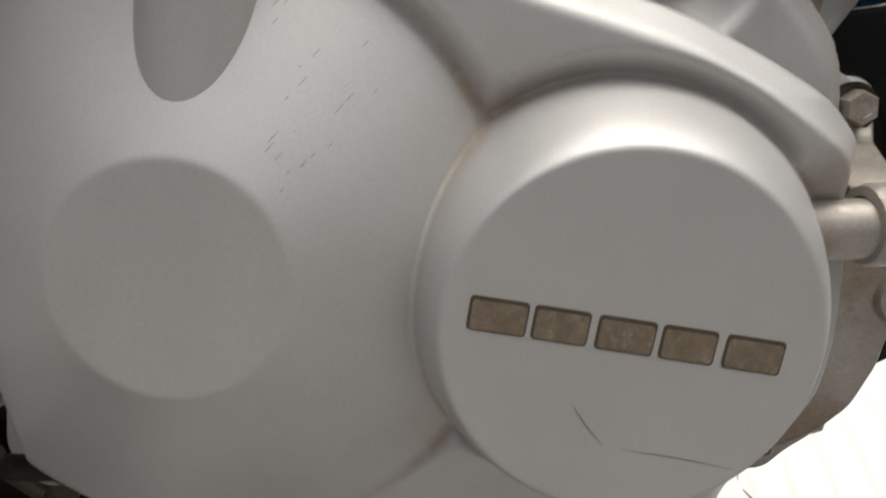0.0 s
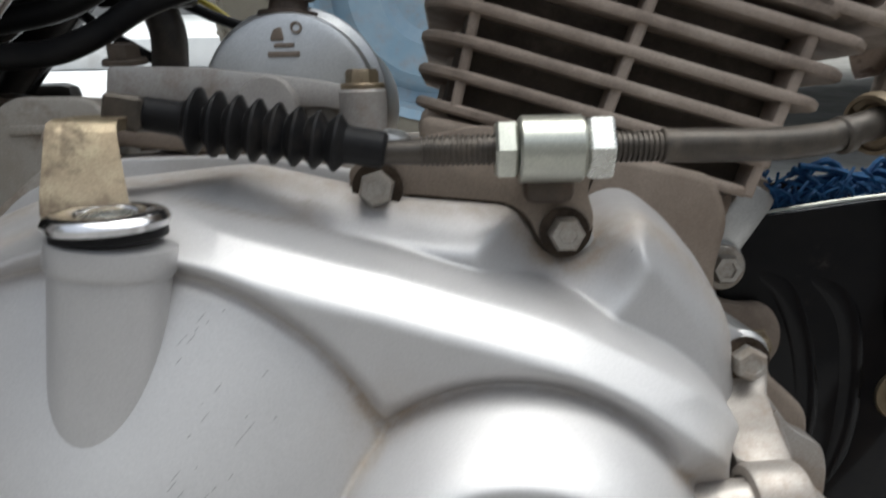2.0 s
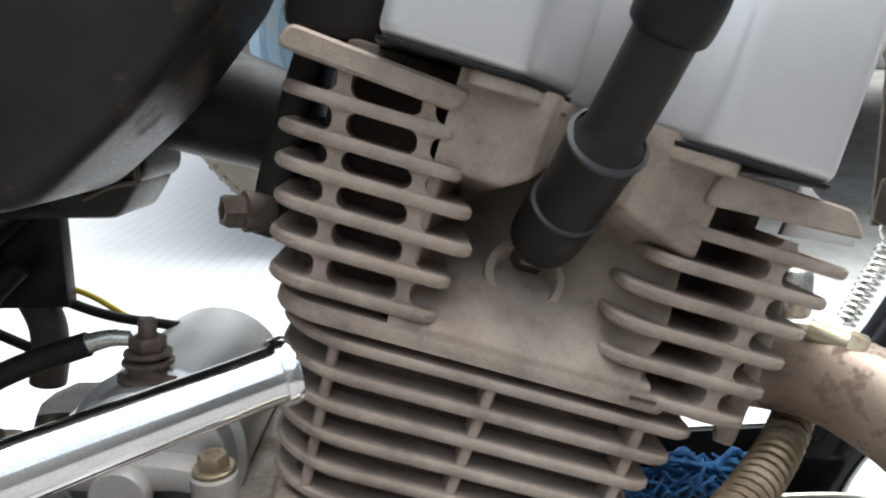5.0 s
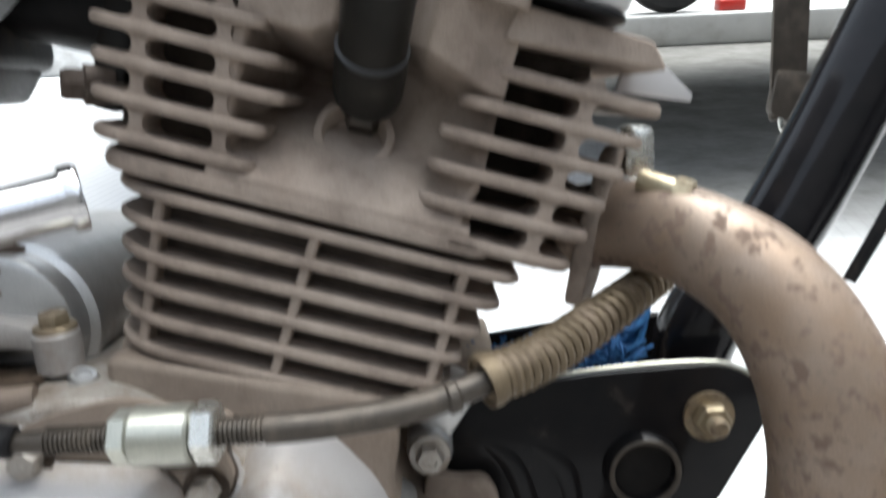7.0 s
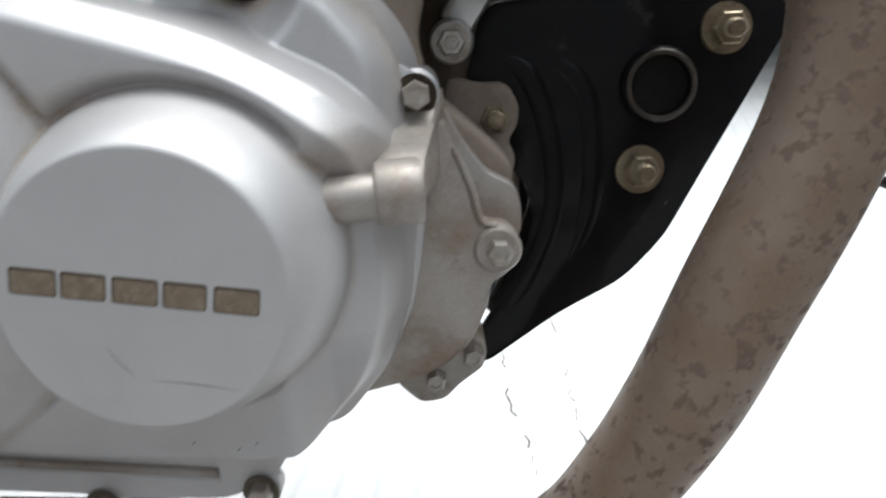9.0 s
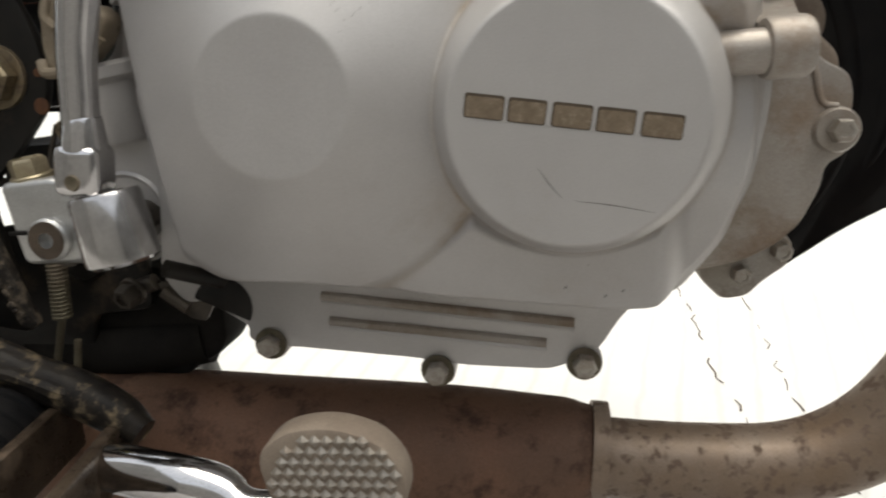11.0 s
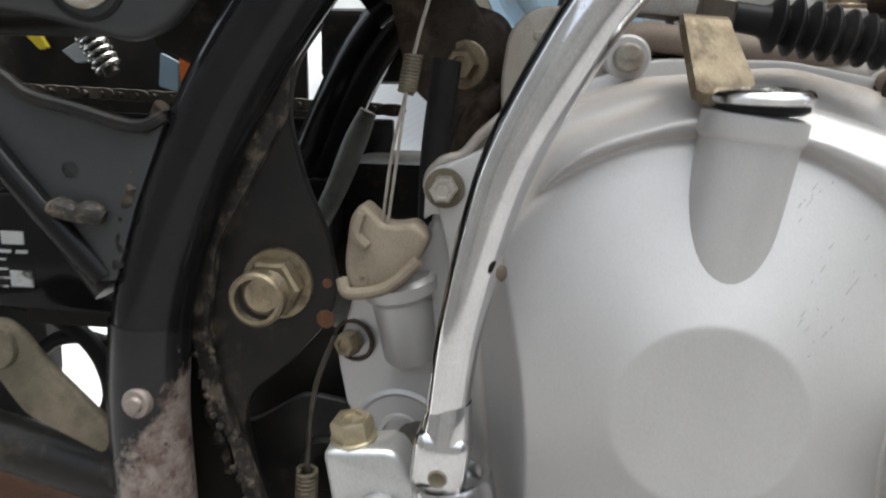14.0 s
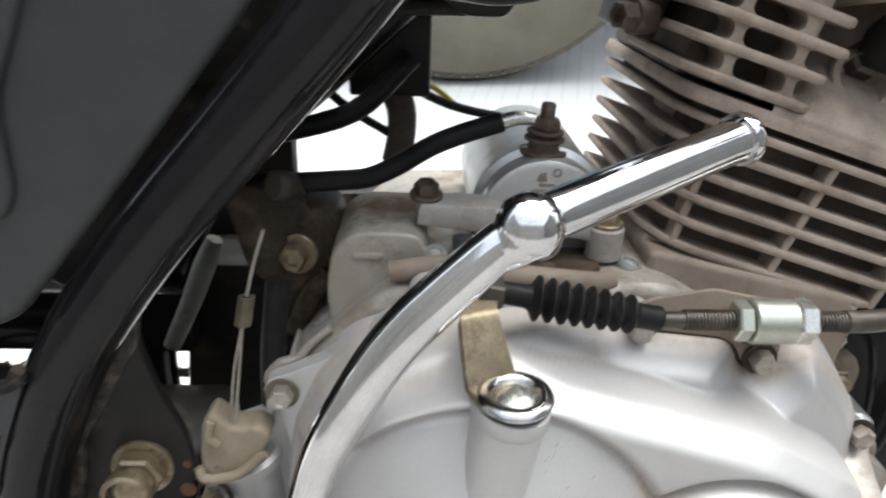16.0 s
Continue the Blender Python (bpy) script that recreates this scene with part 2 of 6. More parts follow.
front_render = surface("grey_front_render", (0.235, 0.231, 0.223), (0.285, 0.279, 0.268), (0.8, 0.95), 0.0, 3, (0.14, 0.135, 0.13), 2, (0.5, 0.8), 0.3, 200)
grey_wall = surface("grey_render", (0.20, 0.195, 0.185), (0.26, 0.25, 0.235), (0.8, 0.95), 0.0, 3, (0.13, 0.125, 0.12), 2, (0.5, 0.8), 0.3, 200)
red_paint = surface("red_paint", (0.55, 0.03, 0.02), (0.48, 0.03, 0.02), (0.3, 0.4), 0.0, 10, bump=0.0)
yellow_paint = surface("yellow_plastic", (0.62, 0.50, 0.03), (0.55, 0.42, 0.02), (0.4, 0.5), 0.0, 10, bump=0.0)
orange_paint = surface("orange_plastic", (0.55, 0.14, 0.02), (0.50, 0.12, 0.02), (0.4, 0.5), 0.0, 10, bump=0.0)

tan_cast = surface("tan_dusty_casting", (0.33, 0.275, 0.205), (0.26, 0.21, 0.15), (0.5, 0.75), 0.15, 60, (0.13, 0.10, 0.07), 130, (0.60, 0.70), 0.3, 700)
brushed = surface("brushed_chrome", (0.66, 0.65, 0.65), (0.50, 0.49, 0.49), (0.14, 0.22), 1.0, 140, (0.34, 0.29, 0.25), 60, (0.70, 0.82), 0.0, 700, grain=0.04)
boot_rubber = surface("dusty_boot_rubber", (0.014, 0.0135, 0.012), (0.024, 0.022, 0.019), (0.32, 0.5), 0.0, 50, (0.08, 0.070, 0.058), 30, (0.60, 0.85), 0.08, 900)
# tone of the unseen strip that dims light bounced from below
dim_strip_grey = surface("unseen_strip_grey", (0.24, 0.234, 0.228), (0.30, 0.294, 0.288), (0.8, 0.95), 0.0, 12, (0.20, 0.194, 0.188), 5, (0.5, 0.75), 0.4, 260)


def floor_material():
    m, nt, n, b = tree("pale_concrete")
    tc = n.new("ShaderNodeTexCoord")
    wave = n.new("ShaderNodeTexWave")
    wave.bands_direction = "X"
    mp = n.new("ShaderNodeMapping")
    mp.inputs["Rotation"].default_value = (0, 0, radians(12))
    nt.links.new(tc.outputs["Object"], mp.inputs["Vector"])
    nt.links.new(mp.outputs["Vector"], wave.inputs["Vector"])
    for k, v in (("Scale", 9.0), ("Distortion", 1.2), ("Detail", 3.0), ("Detail Scale", 2.5), ("Detail Roughness", 0.65)):
        wave.inputs[k].default_value = v
    lines = ramp(nt, wave.outputs["Fac"], [(0.0, 0.0), (0.14, 1.0)]).outputs["Color"]
    col = mix(nt, lines, (0.56, 0.56, 0.555), (0.62, 0.62, 0.615))
    col = mix(nt, ramp(nt, noise_node(nt, 2.2, 8, 0.65).outputs["Fac"], [(0.50, 0.0), (0.8, 0.6)]).outputs["Color"], col, (0.46, 0.45, 0.43))
    col = mix(nt, ramp(nt, noise_node(nt, 60, 6, 0.7).outputs["Fac"], [(0.66, 0.0), (0.78, 0.4)]).outputs["Color"], col, (0.36, 0.345, 0.33))
    # the truck's shade painted into the floor colour, with an uneven edge
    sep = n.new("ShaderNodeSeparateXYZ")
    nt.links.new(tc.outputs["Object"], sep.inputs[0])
    truck_shade = None
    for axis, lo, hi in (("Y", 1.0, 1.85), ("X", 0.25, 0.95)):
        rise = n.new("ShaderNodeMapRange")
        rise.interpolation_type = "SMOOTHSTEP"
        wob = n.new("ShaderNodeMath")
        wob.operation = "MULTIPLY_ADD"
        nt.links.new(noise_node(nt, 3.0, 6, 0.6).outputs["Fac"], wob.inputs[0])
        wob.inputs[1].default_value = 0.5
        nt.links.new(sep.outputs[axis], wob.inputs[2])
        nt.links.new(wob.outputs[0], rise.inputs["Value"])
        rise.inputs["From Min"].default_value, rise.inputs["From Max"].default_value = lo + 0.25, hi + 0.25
        if truck_shade is None:
            truck_shade = rise.outputs[0]
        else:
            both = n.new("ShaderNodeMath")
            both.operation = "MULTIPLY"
            nt.links.new(truck_shade, both.inputs[0])
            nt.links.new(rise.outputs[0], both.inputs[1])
            truck_shade = both.outputs[0]
    shade_tone = mix(nt, ramp(nt, noise_node(nt, 5.0, 8, 0.7).outputs["Fac"], [(0.4, 0.0), (0.65, 1.0)]).outputs["Color"], (0.20, 0.195, 0.18), (0.12, 0.115, 0.10))
    col = mix(nt, truck_shade, col, shade_tone)
    nt.links.new(col, b.inputs["Base Color"])
    b.inputs["Roughness"].default_value = 0.8
    bp = n.new("ShaderNodeBump")
    bp.inputs["Strength"].default_value, bp.inputs["Distance"].default_value = 0.12, 0.001
    nt.links.new(wave.outputs["Fac"], bp.inputs["Height"])
    nt.links.new(bp.outputs["Normal"], b.inputs["Normal"])
    return m


def worn_tube_material():
    """Black enamel rubbed through to bare brown metal on the lower end of a tube."""
    m, nt, n, b = tree("enamel_worn_to_metal")
    tc = n.new("ShaderNodeTexCoord")
    sep = n.new("ShaderNodeSeparateXYZ")
    nt.links.new(tc.outputs["Object"], sep.inputs[0])
    lean = n.new("ShaderNodeMath")
    lean.operation = "MULTIPLY_ADD"
    nt.links.new(sep.outputs["X"], lean.inputs[0])
    lean.inputs[1].default_value = -2.2
    nt.links.new(sep.outputs["Z"], lean.inputs[2])
    wob = n.new("ShaderNodeMath")
    wob.operation = "MULTIPLY_ADD"
    nt.links.new(noise_node(nt, 55, 6, 0.65).outputs["Fac"], wob.inputs[0])
    wob.inputs[1].default_value = 0.12
    nt.links.new(lean.outputs[0], wob.inputs[2])
    bare = ramp(nt, wob.outputs[0], [(0.712, 1.0), (0.722, 0.0)]).outputs["Color"]
    metal = mix(nt, ramp(nt, noise_node(nt, 90, 6, 0.7).outputs["Fac"], [(0.42, 0.0), (0.60, 1.0)]).outputs["Color"], (0.27, 0.225, 0.20), (0.11, 0.072, 0.058))
    metal = mix(nt, ramp(nt, noise_node(nt, 150, 4).outputs["Fac"], [(0.60, 0.0), (0.64, 1.0)]).outputs["Color"], metal, (0.04, 0.025, 0.02))
    nt.links.new(mix(nt, bare, (0.010, 0.010, 0.011), metal), b.inputs["Base Color"])
    nt.links.new(ramp(nt, bare, [(0.0, 0.25), (1.0, 0.5)]).outputs["Color"], b.inputs["Roughness"])
    b.inputs["Metallic"].default_value = 0.2
    return m


worn_tube = worn_tube_material()
concrete = floor_material()


# ---- mesh helpers ----
def finish(bm, angle=0.6):
    bm.normal_update()
    for f in bm.faces:
        f.smooth = True
    for e in bm.edges:
        if len(e.link_faces) == 2 and e.calc_face_angle(0) > angle:
            e.smooth = False


def part(name, bm, material, parent=None, label="", angle=0.6):
    finish(bm, angle)
    me = bpy.data.meshes.new(name)
    bm.to_mesh(me)
    bm.free()
    me.materials.append(material)
    ob = new(name, me)
    if parent:
        ob.parent = parent
    return tagged(ob, label)


def thing(name, label, category, m=None, group=""):
    ob = new(name)
    ob.empty_display_size = 0.1
    ob.matrix_basis = m or Matrix()
    return tagged(ob, label, category, group)


def merge(*bms):
    """Several pieces of one casting as one mesh."""
    out = bms[0]
    for b in bms[1:]:
        me = bpy.data.meshes.new("tmp")
        b.to_mesh(me)
        b.free()
        out.from_mesh(me)
        bpy.data.meshes.remove(me)
    return out


def moved(bm, m):
    bmesh.ops.transform(bm, matrix=m, verts=bm.verts)
    return bm


def frame_to(origin, axis, up=(0, 0, 1)):
    """A pose whose z runs along axis."""
    z = Vector(axis).normalized()
    x = Vector(up).cross(z)
    if x.length < 1e-4:
        x = Vector((1, 0, 0))
    x.normalize()
    y = z.cross(x)
    return Matrix((( x.x, y.x, z.x, origin[0]), (x.y, y.y, z.y, origin[1]), (x.z, y.z, z.z, origin[2]), (0, 0, 0, 1)))


def lathe(profile, origin=(0, 0, 0), axis=(0, 0, 1), seg=32, up=(0, 0, 1)):
    """Profile of (radius, height), turned round the axis; radius 0 closes an end."""
    bm = bmesh.new()
    rings = []
    for r, h in profile:
        if r < 1e-6:
            rings.append([bm.verts.new((0, 0, h))])
        else:
            rings.append([bm.verts.new((r * math.cos(2 * math.pi * k / seg), r * math.sin(2 * math.pi * k / seg), h)) for k in range(seg)])
    for a, b in zip(rings, rings[1:]):
        for k in range(seg):
            j = (k + 1) % seg
            vs = [a[k % len(a)], a[j % len(a)], b[j % len(b)], b[k % len(b)]]
            vs = list(dict.fromkeys(vs))
            if len(vs) > 2:
                bm.faces.new(vs)
    bmesh.ops.recalc_face_normals(bm, faces=bm.faces)
    return moved(bm, frame_to(origin, axis, up))


def spline(points, step=6):
    """A smooth line through points (tuples of any length)."""
    p = [np.array(q, float) for q in points]
    p = [2 * p[0] - p[1]] + p + [2 * p[-1] - p[-2]]
    out = []
    for a, b, c, d in zip(p, p[1:], p[2:], p[3:]):
        for k in range(step):
            t = k / step
            out.append(0.5 * (2 * b + (c - a) * t + (2 * a - 5 * b + 4 * c - d) * t * t + (3 * b - a - 3 * c + d) * t ** 3))
    out.append(p[-2])
    return out


def tube(points, radius, seg=16, step=6, caps=True, smooth=True):
    """A tube along points of (x, y, z) or (x, y, z, radius)."""
    line = spline(points, step) if smooth else [np.array(q, float) for q in points]
    bm = bmesh.new()
    rings, ref = [], None
    for k, q in enumerate(line):
        a, b = line[max(k - 1, 0)][:3], line[min(k + 1, len(line) - 1)][:3]
        d = Vector(b - a).normalized()
        if ref is None:
            ref = d.orthogonal().normalized()
        ref = (ref - d * ref.dot(d)).normalized()
        side = d.cross(ref)
        r = float(q[3]) if len(q) > 3 else radius
        c = Vector(q[:3])
        rings.append([bm.verts.new(c + r * (ref * math.cos(2 * math.pi * j / seg) + side * math.sin(2 * math.pi * j / seg))) for j in range(seg)])
    for a, b in zip(rings, rings[1:]):
        for j in range(seg):
            i = (j + 1) % seg
            bm.faces.new((a[j], a[i], b[i], b[j]))
    if caps:
        bm.faces.new(rings[0][::-1])
        bm.faces.new(rings[-1])
    bmesh.ops.recalc_face_normals(bm, faces=bm.faces)
    return bm


def prism(outline, y0, y1, bevel=0.0, seg=2, m=None):
    """An outline of (x, z) as a plate from y0 to y1, with its edges rounded."""
    bm = bmesh.new()
    a = [bm.verts.new((x, y0, z)) for x, z in outline]
    b = [bm.verts.new((x, y1, z)) for x, z in outline]
    n = len(a)
    bm.faces.new(a)
    bm.faces.new(b[::-1])
    for k in range(n):
        bm.faces.new((a[k], b[k], b[(k + 1) % n], a[(k + 1) % n]))
    bmesh.ops.recalc_face_normals(bm, faces=bm.faces)
    if bevel:
        es = [e for e in bm.edges if abs(e.verts[0].co.y - e.verts[1].co.y) < 1e-7]
        bmesh.ops.bevel(bm, geom=es, offset=bevel, segments=seg, profile=0.5, affect="EDGES", clamp_overlap=True)
    return moved(bm, m) if m else bm


def box(x0, x1, y0, y1, z0, z1, bevel=0.0, seg=2, m=None):
    bm = bmesh.new()
    bmesh.ops.create_cube(bm, size=1)
    moved(bm, Matrix.Translation(((x0 + x1) / 2, (y0 + y1) / 2, (z0 + z1) / 2)) @ Matrix.Diagonal((x1 - x0, y1 - y0, z1 - z0, 1)))
    if bevel:
        bmesh.ops.bevel(bm, geom=bm.edges[:], offset=bevel, segments=seg, profile=0.5, affect="EDGES", clamp_overlap=True)
    return moved(bm, m) if m else bm


def rounded(points, radius, seg=5):
    """An outline with its corners rounded."""
    out = []
    n = len(points)
    for k in range(n):
        p, a, b = (Vector(points[i % n]) for i in (k, k - 1, k + 1))
        r = min(radius, 0.45 * (a - p).length, 0.45 * (b - p).length)
        s, e = p + (a - p).normalized() * r, p + (b - p).normalized() * r
        for j in range(seg + 1):
            t = j / seg
            out.append(tuple((1 - t) ** 2 * s + 2 * t * (1 - t) * p + t * t * e))
    return out


def disc_outline(cx, cz, r, n=24, a0=0, a1=360):
    return [(cx + r * math.cos(radians(a0 + (a1 - a0) * k / n)), cz + r * math.sin(radians(a0 + (a1 - a0) * k / n))) for k in range(n + (a1 - a0 < 360))]


def hex_head(origin, axis, flats, height, washer=0.0, dish=0.25, turn=0.0):
    """A hexagon bolt head with a chamfered top, on a washer or flange where there is one."""
    r = flats / math.sqrt(3)
    bm = lathe([(r, 0), (r, height * 0.82), (r * 0.86, height), (r * 0.55, height), (r * 0.5, height * (1 - dish)), (0, height * (1 - dish))], seg=6)
    moved(bm, Matrix.Rotation(radians(turn), 4, "Z"))
    if washer:
        bm = merge(bm, lathe([(washer, -0.0005), (washer, 0.0010), (washer * 0.93, 0.0016), (r * 0.6, 0.0016)], seg=28))
    return moved(bm, frame_to(origin, axis))


def nut_and_stud(origin, axis, flats, height, stud, washer=0.0):
    r = flats / math.sqrt(3)
    bm = lathe([(stud, 0), (r * 0.9, 0), (r, height * 0.12), (r, height * 0.85), (r * 0.88, height), (stud, height)], seg=6)
    prof = [(0, height * 1.9), (stud * 0.8, height * 1.9), (stud, height * 1.75)]
    for k in range(6):
        prof += [(stud, height * (1.7 - 0.13 * k)), (stud * 0.86, height * (1.64 - 0.13 * k))]
    prof.append((stud, 0))
    bm = merge(bm, lathe(prof, seg=18))
    if washer:
        bm = merge(bm, lathe([(washer, 0), (washer, -0.002), (stud, -0.002)], seg=28), lathe([(stud, 0), (washer * 0.97, 0), (washer, -0.0006)], seg=28))
    return moved(bm, frame_to(origin, axis))


def coil(points, radius, wire, turns, step=14, taper=1.0):
    """A wire wound round a line."""
    line = spline(points, 10)
    n = turns * step
    path, ref = [], None
    for k in range(n + 1):
        s = k / n * (len(line) - 1)
        i = min(int(s), len(line) - 2)
        c = line[i] + (line[i + 1] - line[i]) * (s - i)
        d = Vector(line[i + 1] - line[i]).normalized()
        if ref is None:
            ref = d.orthogonal().normalized()
        ref = (ref - d * ref.dot(d)).normalized()
        side = d.cross(ref)
        a = 2 * math.pi * k / step
        path.append(tuple(Vector(c) + radius * (ref * math.cos(a) + side * math.sin(a))))
    return tube(path, wire, 6, 1, True, False)


INWARD, OUT = (0, 1, 0), (0, -1, 0)

# ---- ground and surroundings ----
def sheet(name, x0, x1, y0, y1, nx, ny, z, material, label):
    bm = bmesh.new()
    bmesh.ops.create_grid(bm, x_segments=nx, y_segments=ny, size=0.5)
    moved(bm, Matrix.Translation(((x0 + x1) / 2, (y0 + y1) / 2, z)) @ Matrix.Diagonal((x1 - x0, y1 - y0, 1, 1)))
    return tagged(part(name, bm, material, None, label), "", "ground", "", "structure")


sheet("ground", -40, 40, -40, 40, 4, 4, 0.0, concrete, "pale brushed concrete floor with cracks, stains and painted truck shade")
# grey strip added out of view to cut the floor's bounced light
sheet("unseen_dim_strip", -12, 12, -2.5, 0.0, 2, 2, 0.004, dim_strip_grey, "unseen grey strip added to dim light bounced off the floor")

# ---- the motorcycle ----
bike = thing("motorcycle", "dusty motorcycle with a silver engine leaning on its side stand", "motorcycle", LEAN)

FLANGE = 0.079


def smin(a, b, k):
    h = np.clip(0.5 + 0.5 * (b - a) / k, 0, 1)
    return b * (1 - h) + a * h - k * h * (1 - h)


def smax(a, b, k):
    return -smin(-a, -b, k)


def inside(poly, x, z):
    """Signed distance to an outline, positive inside."""
    p = np.array(poly)
    q = np.roll(p, -1, 0)
    best = np.full(x.shape, 1e9)
    odd = np.zeros(x.shape, bool)
    for (ax, az), (bx, bz) in zip(p, q):
        ex, ez = bx - ax, bz - az
        t = np.clip(((x - ax) * ex + (z - az) * ez) / (ex * ex + ez * ez), 0, 1)
        best = np.minimum(best, np.hypot(x - ax - t * ex, z - az - t * ez))
        cross = ((az > z) != (bz > z)) & (x < (bx - ax) * (z - az) / (bz - az + 1e-12) + ax)
        odd ^= cross
    return np.where(odd, best, -best)


BODY = rounded([(-0.191, -0.030), (-0.197, 0.010), (-0.192, 0.050), (-0.180, 0.078), (-0.162, 0.096), (-0.130, 0.108), (-0.075, 0.113), (-0.030, 0.102), (0.006, 0.0985), (0.012, 0.089), (0.0205, 0.0805), (0.030, 0.0825),
                (0.0365, 0.0905), (0.046, 0.0945), (0.058, 0.085), (0.071, 0.069), (0.076, 0.058), (0.078, 0.034), (0.080, 0.000), (0.076, -0.034), (0.066, -0.062), (0.046, -0.0865), (0.024, -0.0910), (0.006, -0.0890), (-0.055, -0.083), (-0.1076, -0.0765), (-0.150, -0.0745), (-0.174, -0.062), (-0.186, -0.044)], 0.007, 4)
RAISED = rounded([(-0.166, -0.030), (-0.174, 0.020), (-0.168, 0.060), (-0.152, 0.084), (-0.110, 0.0985), (-0.075, 0.0890), (-0.0469, 0.0803), (-0.0335, 0.0769), (-0.0201, 0.0726), (-0.0065, 0.0685), (0.0142, 0.0619), (0.0356, 0.0510), (0.0503, 0.0421), (0.060, 0.0320), (0.066, 0.018), (0.068, -0.010), (0.066, -0.034), (0.056, -0.060),
                  (0.038, -0.0815), (0.008, -0.0830), (-0.050, -0.0770), (-0.085, -0.0690), (-0.110, -0.0600), (-0.150, -0.0470)], 0.010, 4)



def cover_height(x, z):
    """How far the clutch cover stands out of its flange, and where dirt lies in its seams."""
    d, e = inside(BODY, x, z), inside(RAISED, x, z)
    top = np.clip((z - 0.005) / 0.045, 0, 1) * np.clip((x + 0.125) / 0.05, 0, 1)
    r, rb = np.hypot(x + 0.1075, z - 0.0085), np.hypot(x, z)
    ledge = smin(np.where(d > 0, 1.15 * d, 5.0 * d) + 0.0075, 0.0225 - 0.004 * np.clip((x - 0.030) / 0.020, 0, 1) + 0.02 * d, 0.003)
    ledge = smin(ledge, 0.0035 + 1.0 * (np.hypot(x - 0.0217, z - 0.0905) - 0.0088), 0.003)
    low = np.clip((0.040 - z) / 0.022, 0, 1) * np.clip((x - 0.030) / 0.018, 0, 1)
    low = low * low * (3 - 2 * low)
    flat = 0.0560 - low * (0.013 + 0.25 * np.clip(rb - 0.058, 0, 1)) - 0.25 * np.clip(-z - 0.035, 0, 1)
    slope = smin(flat + (3.4 - 2.2 * top) * e, flat - 0.0118 + 7.0 * (e + 0.0092), 0.0012)
    raised = smin(flat, slope, 0.0030)
    raised = smin(raised, 0.0500 + 2.4 * (x + 0.1660 + 0.111 * z), 0.003)
    crease = smin(r - 0.0820, rb - 0.0560, 0.004)
    raised = smin(raised, 0.0490 + 1.5 * np.maximum(crease, 0) + low * 0.02, 0.003)
    wall = 6.0 * d + 0.002
    body = smax(ledge, smin(raised, wall, 0.006), 0.0022)
    dome = smin(0.0758 + 0 * r, 0.0760 - 0.455 * (r - 0.0285), 0.0004)
    dome = smin(dome, 0.0528 + 1.5 * (0.0805 - r), 0.0025)
    dome = smin(dome, 5.0 * d + 0.004, 0.003)
    dome = smin(dome, 0.0575 + 2.4 * (x + 0.1650 + 0.111 * z), 0.0010)
    df, db = np.hypot(x + 0.0005, z + 0.0035) - 0.0437, np.hypot(x - 0.001, z + 0.001) - 0.0562
    t = np.clip(df / np.maximum(df - db, 1e-6), 0, 1)
    up = np.clip((z / np.maximum(rb, 1e-6) - 0.15) / 0.45, 0, 1)
    foot = 0.031 - 0.0015 * up
    boss = np.where(db < 0, 0.079 - foot * t ** 1.45, 0.079 - foot - 3.2 * db)
    boss = np.where(df < 0, 0.079, boss)
    h = smax(body, dome, 0.0015)
    seam1 = np.exp(-((body - dome) / 0.003) ** 2) * (d > 0.006)
    seam2 = np.exp(-((np.maximum(body, dome) - boss) / 0.005) ** 2) * (d > 0.006)
    clear = np.clip((np.maximum(body, dome) - boss) / 0.002 + 1.0, 0, 1)
    seam1 = seam1 * clear
    h = smax(h, boss, 0.002)
    edge = np.exp(-((d - 0.001) / 0.0035) ** 2) * np.clip((z - 0.03) / 0.03, 0, 1)
    near = np.exp(-(np.hypot(x + 0.032, z - 0.048) / 0.016) ** 2) + np.exp(-(np.hypot(x + 0.048, z + 0.0356) / 0.010) ** 2) + 2.2 * np.exp(-(np.hypot(x - 0.058, z - 0.027) / 0.012) ** 2)
    bowl = np.exp(-((np.hypot(x - 0.0217, z - 0.0905) - 0.010) / 0.006) ** 2)
    dirt = np.clip((0.80 * seam1 + 0.60 * seam2) * (0.6 + 1.4 * near) + 0.6 * edge + 0.30 * near * clear + 0.5 * bowl, 0, 1)
    return h, dirt


def clutch_cover_mesh():
    x0, x1, z0, z1, s = -0.198, 0.100, -0.100, 0.124, 0.0008
    nx, nz = int((x1 - x0) / s), int((z1 - z0) / s)
    xs, zs = np.linspace(x0, x1, nx), np.linspace(z0, z1, nz)
    gx, gz = np.meshgrid(xs, zs)
    h, dirt = cover_height(gx, gz)
    keep = h > -0.036
    me = bpy.data.meshes.new("crankcase_cover")
    index = np.full(h.shape, -1)
    used = np.zeros(h.shape, bool)
    quad = keep[:-1, :-1] & keep[1:, :-1] & keep[:-1, 1:] & keep[1:, 1:]
    for dz in (0, 1):
        for dx in (0, 1):
            used[dz:nz - 1 + dz, dx:nx - 1 + dx] |= quad
    index[used] = np.arange(used.sum())
    verts = np.stack([gx[used], FLANGE - h[used], gz[used]], 1)
    iz, ix = np.nonzero(quad)
    faces = np.stack([index[iz, ix], index[iz, ix + 1], index[iz + 1, ix + 1], index[iz + 1, ix]], 1)
    me.from_pydata(verts.tolist(), [], faces.tolist())
    at = me.attributes.new("dirt", "FLOAT", "POINT")
    at.data.foreach_set("value", dirt[used].astype(np.float32))
    me.polygons.foreach_set("use_smooth", [True] * len(me.polygons))
    me.materials.append(silver)
    return me


cover = new("crankcase_cover", clutch_cover_mesh())
